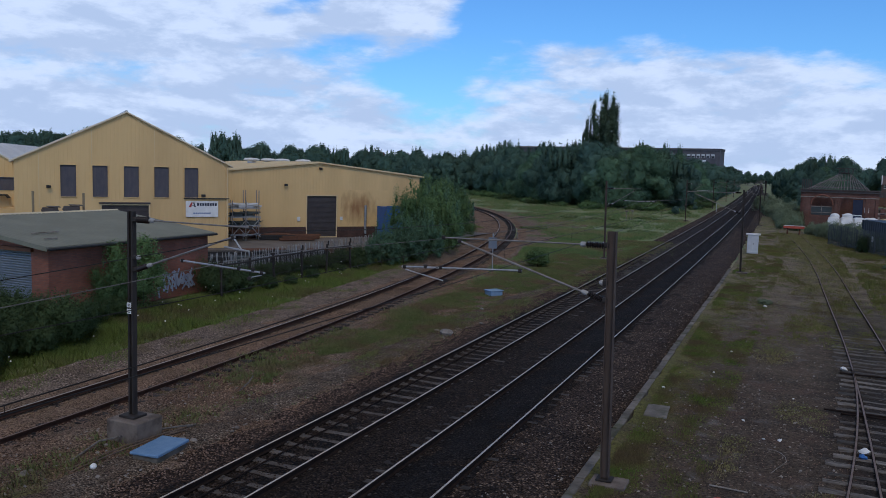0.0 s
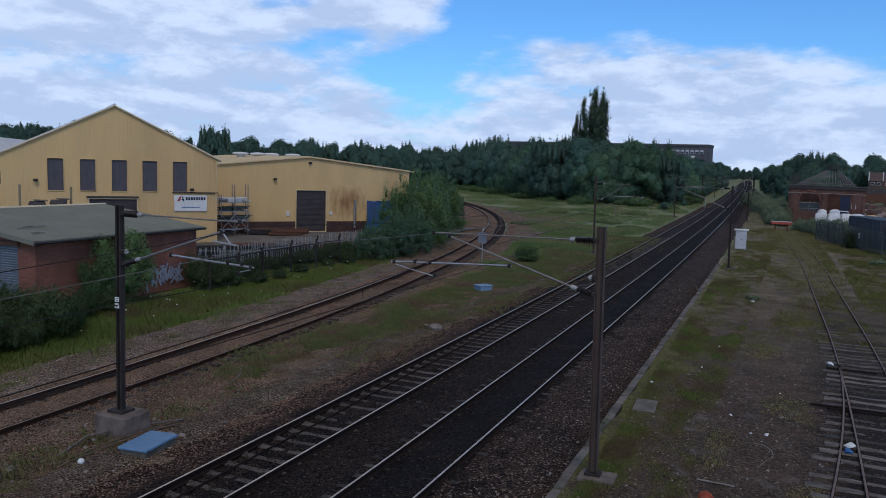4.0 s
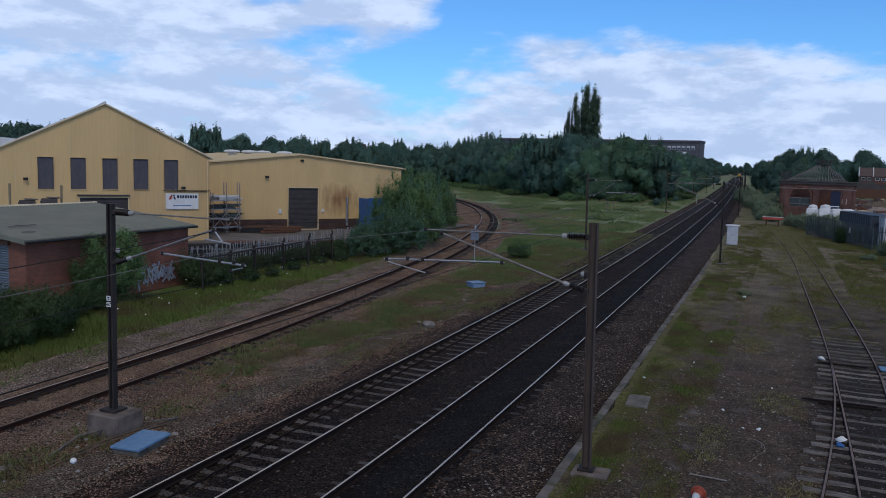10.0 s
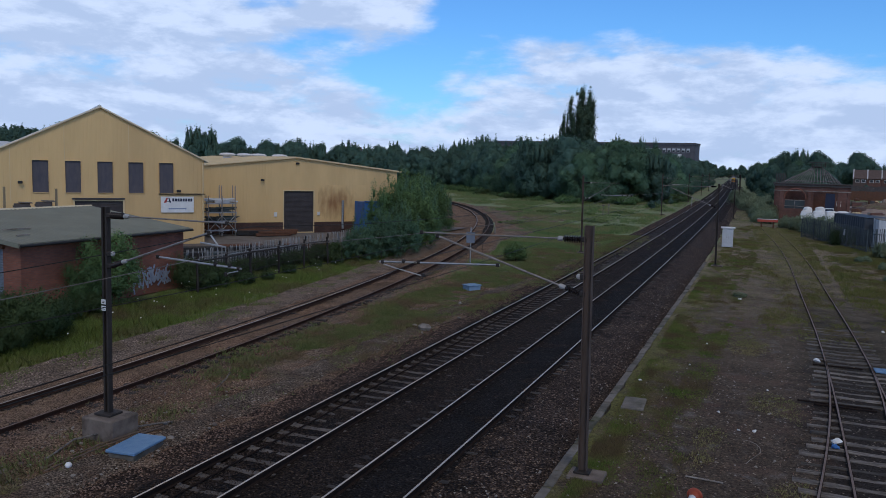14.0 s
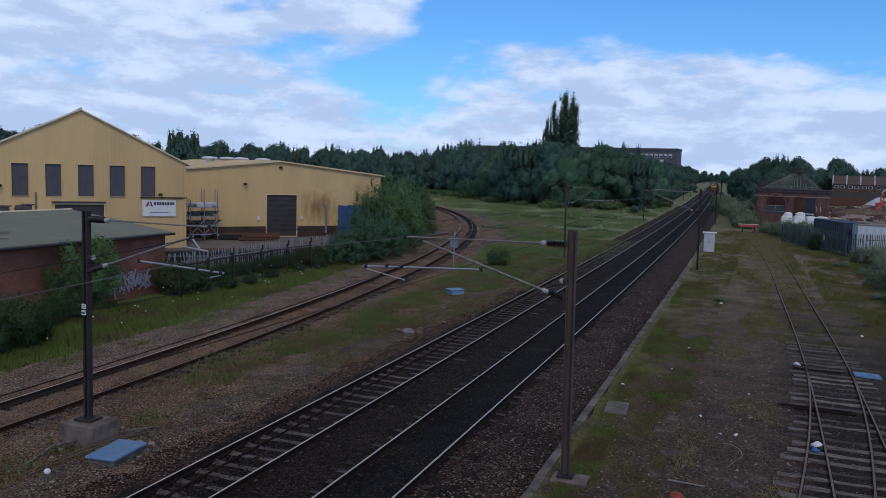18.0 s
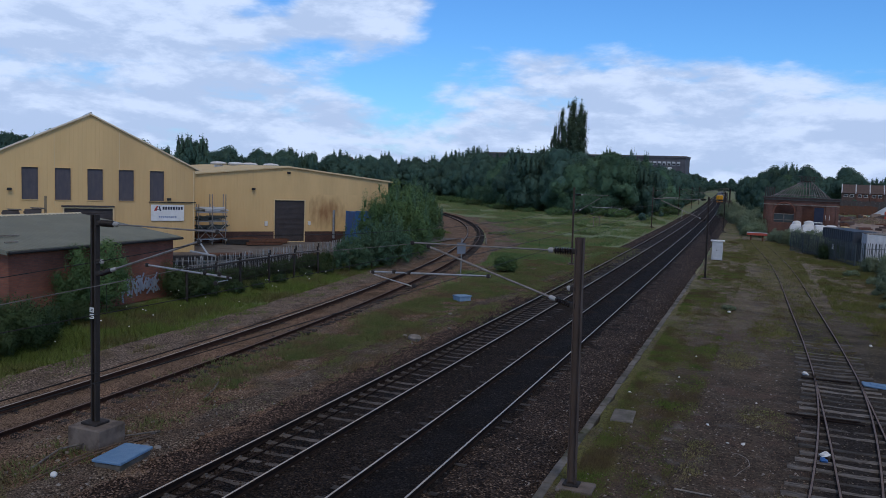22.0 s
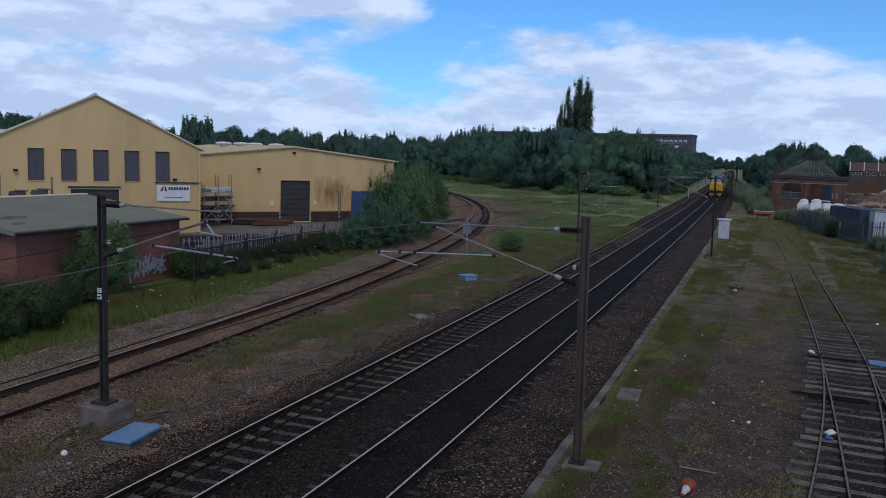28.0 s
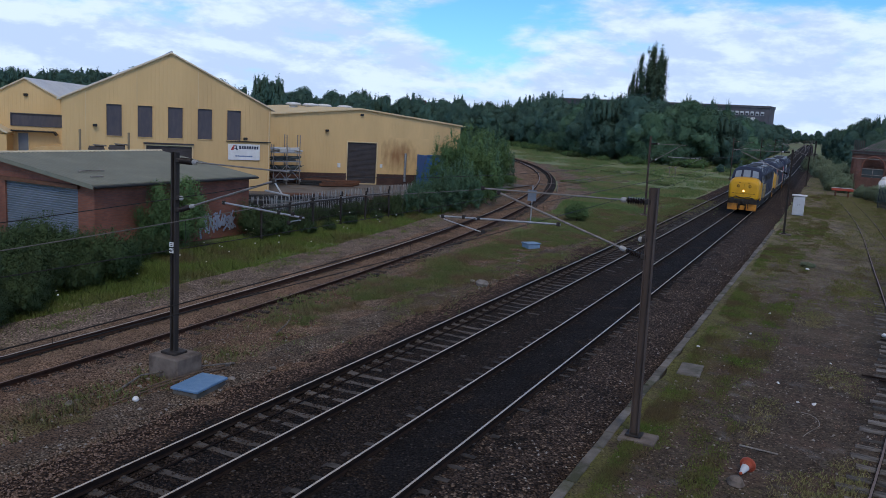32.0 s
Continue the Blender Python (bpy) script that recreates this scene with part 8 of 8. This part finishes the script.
        tagged(part("earth_mound", mo, m), "pale mound of rubble" if m is M_ROOFGREY else "mound of pale brown earth", "mound", "mounds in the yard")
    # houses
    for i in range(8):
        h = thing("terraced_house", "brick terraced house with a brown tiled roof", "house", "terraced houses", at=pose(27 + i * 4.45, 322 - i * 0.4, 0, 0, 0, -4))
        front = part("wall", Mesh().box((2.2, 4, 2.9), (4.4, 8, 6.4)), M_BRICK2 if i % 3 else M_TILEROOF, h)
        r = Mesh()
        r.add([(0.0, -0.4, 5.9), (4.4, -0.4, 5.9), (4.4, 4, 9.0), (0.0, 4, 9.0), (4.4, 8.4, 5.9), (0.0, 8.4, 5.9)], [(0, 1, 2, 3), (3, 2, 4, 5), (0, 3, 5), (1, 4, 2), (0, 5, 4, 1)])
        rr = part("roof", r, M_TILEROOF, h, "brown concrete-tiled roof")
        part("party_wall", Mesh().loft([[(-0.16, -0.5, 5.8), (-0.16, 4, 9.2), (-0.16, 8.4, 5.8)], [(0.16, -0.5, 5.8), (0.16, 4, 9.2), (0.16, 8.4, 5.8)]]), M_CABINET, rr)
        for x, z in ((1.3, 5.0), (3.2, 5.0), (1.3, 2.2), (3.2, 2.2)):
            w = part("window", Mesh().box((x, -0.03, z), (1.3, 0.12, 1.0), 0.02), M_WHITE, h, "white window frame")
            part("pane", Mesh().box((x, -0.06, z), (1.1, 0.1, 0.8)), M_GLASS, w)
    for i, x in enumerate((37.5, 42.0, 46.5)):
        h = thing("gabled_house", "brick house with white gable boards and a brown tiled roof", "house", "gabled houses", at=pose(x, 262 + i * 1.5, 0, 0, 0, -22))
        part("wall", Mesh().loft([[(-2.1, yy, -0.2), (2.1, yy, -0.2), (2.1, yy, 4.2), (0, yy, 6.3), (-2.1, yy, 4.2)] for yy in (0, 9)]), M_BRICK2, h)
        for sx in (-1, 1):
            rr = part("roof", Mesh().loft([[(sx * 2.5, yy, 3.95), (0, yy, 6.5), (0, yy, 6.68), (sx * 2.5, yy, 4.13)] for yy in (-0.3, 9.2)]), M_TILEROOF, h, "brown tiled roof")
            part("barge_board", Mesh().loft([[(sx * 2.55, yy, 3.75), (0, yy, 6.35), (0, yy, 6.74), (sx * 2.55, yy, 4.17)] for yy in (-0.42, -0.32)]), M_WHITE, rr, "white gable board")
        w = part("window", Mesh().box((0, -0.05, 3.6), (1.6, 0.12, 1.2), 0.02), M_WHITE, h, "white window frame")
        part("pane", Mesh().box((0, -0.09, 3.6), (1.35, 0.1, 0.95)), M_GLASS, w)


def build_far_building():
    th = thing("office_block", "long flat-roofed office block with a pale window band", "building", at=pose(-147, 436, 1.2, 0, 0, -3))
    part("wall", Mesh().box((55, 8, 8), (110, 16, 22)), M_OFFICE, th)
    part("parapet", Mesh().box((55, 7.9, 19.4), (110.6, 16.8, 0.9), 0.05), M_OFFICE, th)
    part("coping", Mesh().box((55, 7.9, 19.95), (111.0, 17.2, 0.25), 0.05), M_CONC, th, "pale coping")
    part("penthouse", Mesh().box((20, 8, 19.4), (40, 14, 1.6)), M_ROOFGREY, th, "pale grey roof plant")
    for i in range(20):
        w = part("window", Mesh().box((61 + i * 2.4, -0.1, 16.2), (1.6, 0.3, 1.9), 0.03), M_CABINET, th, "pale framed window")
        part("pane", Mesh().box((61 + i * 2.4, -0.2, 15.8), (1.3, 0.2, 0.9)), M_GLASS, w)
    part("porch", Mesh().box((100, -1.0, 13.3), (7, 2, 1.8), 0.1), M_WHITE, th, "white entrance canopy")
    h = thing("brick_house", "distant orange-brick house among the trees", "house", at=pose(-146, 264, 1.0, 0, 0, 20))
    part("wall", Mesh().box((0, 0, 4.0), (9, 8, 10.4)), M_BRICK2, h)
    part("roof", Mesh().add([(-5, -4.5, 9.1), (5, -4.5, 9.1), (5, 0, 11.6), (-5, 0, 11.6), (5, 4.5, 9.1), (-5, 4.5, 9.1)], [(0, 1, 2, 3), (3, 2, 4, 5), (0, 3, 5), (1, 4, 2), (0, 5, 4, 1)]), M_TILEROOF, h)


# ---- the train ----
def loco_section(y, w, zt, zb=0.95, crown=0.35, tumble=0.10):
    """A body ring at y: half width w, roof top zt, curved roof."""
    ze = zt - crown
    pts = [(-w + 0.06, zb), (-w, zb + 0.12), (-w, min(2.1, ze - 0.2)), (-w + tumble * 0.4, ze - 0.08), (-w + tumble * 1.6, ze + crown * 0.45), (-w * 0.55, ze + crown * 0.86), (0, zt)]
    return [(x, y, z) for x, z in pts] + [(-x, y, z) for x, z in pts[-2::-1]]


def nose_ring(y, w, z0, z1, n=32, e=0.52):
    """A rounded-square ring across the nose."""
    out = []
    for i in range(n):
        a = 2 * math.pi * i / n
        c, q = math.cos(a), math.sin(a)
        k = 0.30 if q < 0 else e
        out.append((math.copysign(abs(c) ** k, c) * w, y, (z0 + z1) / 2 + math.copysign(abs(q) ** k, q) * (z1 - z0) / 2))
    return out


def locomotive(name, label, nose_mat, side_mat, stripe=None):
    """A nosed diesel locomotive, front buffer beam at y = 0, body running to +y; rails at z = 0."""
    th = thing(name, label, "locomotive", "locomotives")
    Ln = 18.4
    def end(s, y0):
        f = lambda y: y0 + s * y
        o = (lambda r: r) if s > 0 else (lambda r: r)
        nose = Mesh().loft([nose_ring(f(d), w, z0, z1) for d, w, z0, z1 in ((0.06, 1.00, 1.26, 2.46), (0.075, 1.10, 1.20, 2.56), (0.12, 1.19, 1.14, 2.66), (0.22, 1.26, 1.09, 2.74), (0.42, 1.31, 1.06, 2.81), (0.80, 1.33, 1.04, 2.87), (1.50, 1.345, 1.02, 2.93))])
        nb = part("nose", nose, nose_mat, th, "rounded yellow nose end" if s > 0 else "", smooth=True)
        cab = Mesh().loft([loco_section(f(1.30), 1.31, 2.88, 0.95, 0.30, 0.06), loco_section(f(1.72), 1.27, 3.54, 0.95, 0.42, 0.12), loco_section(f(2.1), 1.335, 3.72, 0.95, 0.46, 0.12), loco_section(f(3.3), 1.35, 3.78, 0.95, 0.46, 0.12)])
        cb = part("cab", cab, M_LBLUE, th, "dark blue cab")
        for a, b in ((-1.03, -0.50), (-0.32, 0.32), (0.50, 1.03)):
            ka, kb = abs(a) * 0.10, abs(b) * 0.10
            z0, z1 = 2.87, 3.50
            d0, d1 = 1.30 - 0.06, 1.66 - 0.05
            zc = lambda x: z1 - 0.12 * abs(x) ** 2
            part("windscreen", Mesh().add([(a, f(d0 + ka * 0.6), z0), (b, f(d0 + kb * 0.6), z0), (b * 0.94, f(d1 + kb * 0.4), zc(b)), (a * 0.94, f(d1 + ka * 0.4), zc(a)),
                                           (a, f(d0 + ka * 0.6 + 0.05), z0), (b, f(d0 + kb * 0.6 + 0.05), z0), (b * 0.94, f(d1 + kb * 0.4 + 0.05), zc(b)), (a * 0.94, f(d1 + ka * 0.4 + 0.05), zc(a))],
                                          [(0, 1, 2, 3), (7, 6, 5, 4), (0, 4, 5, 1), (1, 5, 6, 2), (2, 6, 7, 3), (3, 7, 4, 0)]), M_CABGLASS, cb, "pale reflecting windscreen")
        for sx in (-1, 1):
            part("cab_side_panel", Mesh().box((sx * 1.335, f(2.05), 1.78), (0.05, 1.15, 1.5), 0.02), nose_mat, cb, "yellow cab side")
            part("cab_door", Mesh().box((sx * 1.345, f(2.95), 2.0), (0.05, 0.62, 1.9), 0.01), stripe or M_LBLUE, cb)
            part("cab_window", Mesh().box((sx * 1.33, f(2.2), 2.75), (0.06, 0.6, 0.55), 0.02), M_CABGLASS, cb)
            part("handrail", Mesh().tube((sx * 1.39, f(2.55), 1.2), (sx * 1.39, f(2.55), 2.7), 0.015).tube((sx * 1.39, f(3.32), 1.2), (sx * 1.39, f(3.32), 2.7), 0.015), M_LSILVER, cb)
        return nb
    nb = end(1, 0)
    end(-1, Ln)
    part("body_side", Mesh().loft([loco_section(y, 1.345, 3.70, 0.95, 0.46, 0.12) for y in lin(3.25, Ln - 3.25, 5)]), M_LBLUE, th, "dark blue body")
    for sx in (-1, 1):
        lower = part("lower_panel", Mesh().box((sx * 1.345, 5.2, 1.66), (0.03, 3.4, 1.2), 0.01), side_mat, th, "dull buff lower bodyside")
        part("waist_stripe", Mesh().box((sx * 1.35, Ln / 2 + 1.8, 1.12), (0.02, Ln - 10.4, 0.16)), M_LSILVER, th, "pale waist stripe")
        for k in range(5):
            part("grille", Mesh().box((sx * 1.352, 4.8 + k * 2.1, 2.75), (0.03, 1.2, 0.55), 0.01), M_UNDER, lower)
            part("side_stripe", Mesh().box((sx * 1.362, 4.1 + k * 2.1, 1.62), (0.015, 0.10, 1.1)), M_UNDER, lower)
    roof = part("roof_walk", Mesh().box((0, Ln / 2, 3.72), (0.9, Ln - 7, 0.12), 0.03), M_LROOF, th)
    for k in range(12):
        part("roof_panel", Mesh().box((-0.62 if k % 2 else 0.62, 4.2 + (k // 2) * 2.0, 3.60), (0.5, 1.4, 0.16), 0.03), M_LSILVER if k % 3 != 1 else M_LROOF, roof, "silvery roof hatch")
    for y in (3.5, 4.4, 5.3, 6.4, 7.5, 8.2, 9.3, 10.2, 11, 12.1, 13.0, 14.0, 14.8):
        part("roof_rib", Mesh().loft([[(x * 1.01, y + d, z + 0.03) for x, _, z in loco_section(0, 1.345, 3.70, 0.95, 0.46, 0.12)[3:-3]] for d in (0, 0.12)], close=False, caps=False), M_LSILVER if y in (3.5, 5.3, 7.5, 9.3, 11, 13.0, 14.8) else M_UNDER, roof)
    part("radiator_fan", Mesh().lathe((0, Ln - 4.2, 3.7), (0, 0, 1), [(0, 0.8), (0.12, 0.8), (0.14, 0.2)], 18), M_LSILVER, roof)
    # front details
    fr = 0.10
    lamp = part("headlamp", Mesh().lathe((0, 0.07, 1.80), (0, -1, 0), [(0, 0.09), (0.05, 0.09), (0.06, 0.02)], 14), M_HEADLIGHT, th, "lit amber headlamp")
    for x in (-0.55, 0.55):
        part("lamp_panel", Mesh().lathe((x * 0.90, 0.09, 2.20), (0, -1, 0), [(0, 0.13), (0.04, 0.13), (0.045, 0.08), (0.03, 0.07)], 12), M_LSEAM, th)
        part("marker_light", Mesh().lathe((x * 1.65, fr + 0.1, 1.55), (0, -1, 0), [(0, 0.08), (0.05, 0.08)], 10), M_UNDER, th)
        part("lamp_iron", Mesh().box((x * 1.1, fr, 2.45), (0.05, 0.06, 0.12)), M_UNDER, th)
    part("nose_panel_line", Mesh().box((0, 0.052, 1.60), (1.5, 0.02, 0.03)), M_LSEAM, nb)
    part("multiple_working_cable", Mesh().chain([(-0.95, 0.12, 1.22), (-0.5, 0.02, 1.30), (0.0, 0.0, 1.24), (0.5, 0.02, 1.30), (0.95, 0.12, 1.22)], 0.045, 6), M_UNDER, nb, "black cable across the nose")
    part("nose_seam", Mesh().box((0, 0.056, 1.90), (0.018, 0.02, 1.0)), M_LSEAM, nb)
    for px, pz in ((-0.9, 1.62), (0.9, 1.62), (-0.62, 1.42), (0.62, 1.42), (-0.4, 2.50), (0.4, 2.50)):
        part("grab_iron", Mesh().box((px, 0.05, pz), (0.16, 0.05, 0.05), 0.01), M_LSEAM, nb)
    for y, s in ((0, -1), (Ln, 1)):
        part("buffer_beam", Mesh().box((0, y, 0.93), (2.44, 0.25, 0.46), 0.03), M_UNDER, th, "black buffer beam")
        for px in (-0.80, 0.80):
            part("snowplough", Mesh().loft([[(px + a * 0.44 * k, y + s * dd, 0.50 + b * 0.27 * k) for a, b in ((-1, -0.85), (-0.85, -1), (0.85, -1), (1, -0.85), (1, 1), (-1, 1))] for dd, k in ((0.02, 1.0), (0.16, 1.0), (0.20, 0.94))]), M_LORANGE if s < 0 else M_UNDER, th, "dirty orange-yellow snowplough" if s < 0 else "")
        part("centre_plough", Mesh().box((0, y + s * 0.06, 0.44), (0.5, 0.1, 0.36), 0.05), M_LORANGE if s < 0 else M_UNDER, th)
        for px in (-0.42, -0.2, 0.24, 0.46):
            part("brake_hose", Mesh().chain([(px, y + s * 0.16, 0.98), (px + 0.02, y + s * 0.26, 0.75), (px + 0.05, y + s * 0.22, 0.42)], 0.035, 6), M_UNDER, th)
        for x in (-0.87, 0.87):
            part("buffer", Mesh().lathe((x, y, 1.06), (0, s, 0), [(0, 0.11), (0.3, 0.10), (0.42, 0.09), (0.43, 0.24), (0.48, 0.24), (0.5, 0.2)], 14), M_UNDER, th)
        part("coupling", Mesh().box((0, y + s * 0.22, 0.98), (0.14, 0.3, 0.2), 0.03).tube((0.3, y + s * 0.2, 0.95), (0.28, y + s * 0.25, 0.35), 0.03).tube((-0.3, y + s * 0.2, 0.95), (-0.28, y + s * 0.25, 0.35), 0.03), M_UNDER, th)
    part("underframe", Mesh().box((0, Ln / 2, 0.78), (2.3, Ln - 0.6, 0.34), 0.03).box((0, Ln / 2, 0.5), (2.2, 3.6, 0.6), 0.08), M_UNDER, th, "black underframe and tank")
    for yc in (3.9, Ln - 3.9):
        bg = part("bogie", Mesh().box((-1.08, yc, 0.55), (0.14, 4.6, 0.32), 0.04).box((1.08, yc, 0.55), (0.14, 4.6, 0.32), 0.04).box((0, yc, 0.55), (2.0, 0.5, 0.3), 0.03), M_UNDER, th)
        for dy in (-1.75, 0, 1.75):
            for sx in (-1, 1):
                part("wheel", Mesh().lathe((sx * 0.70, yc + dy, 0.46), (sx, 0, 0), [(0, 0.50), (0.03, 0.48), (0.035, 0.46), (0.13, 0.46), (0.13, 0.1)], 18), M_UNDER, bg)
    return th


def build_train():
    a = locomotive("locomotive", "yellow-nosed dark blue diesel locomotive heading a train, headlamp lit", M_LYEL, M_LGREY)
    b = locomotive("locomotive", "dark blue diesel locomotive with red and white cab doors, coupled second", M_LYEL, M_LGREY, M_LRED)
    c = locomotive("locomotive", "dark blue diesel locomotive with silvery roof, coupled third", M_LBLUE, M_LBLUE, M_WHITE)
    for ob in (a, b, c):
        ob.scale = (0.98, 1.0, 1.07)
    return [(a, 0.0), (b, 19.3), (c, 38.6)]


def track_pose(y):
    """A vehicle's pose with its front on the eastern main line at y."""
    x0, x1 = -7.348 + bend(y), -7.348 + bend(y + 18)
    return pose(x0, y, 0.0, 0, 0, -math.degrees(math.atan2(x1 - x0, 18)))


ARRIVAL = [(0, 1130), (3, 1020), (6, 910), (9, 800), (12, 690), (14, 617), (16, 545), (18, 475), (20, 407), (22, 343), (24, 284), (26, 230), (27, 204.5), (28, 177), (29, 150.5), (30, 124.4), (31, 100.2), (32, 75.2)]


def motions():
    for ob, back in TRAIN:
        walk(ob, [(t, track_pose(y + back)) for t, y in ARRIVAL])


build_lineside()
build_yard()
build_east()
build_far_building()
TRAIN = build_train()
motions()
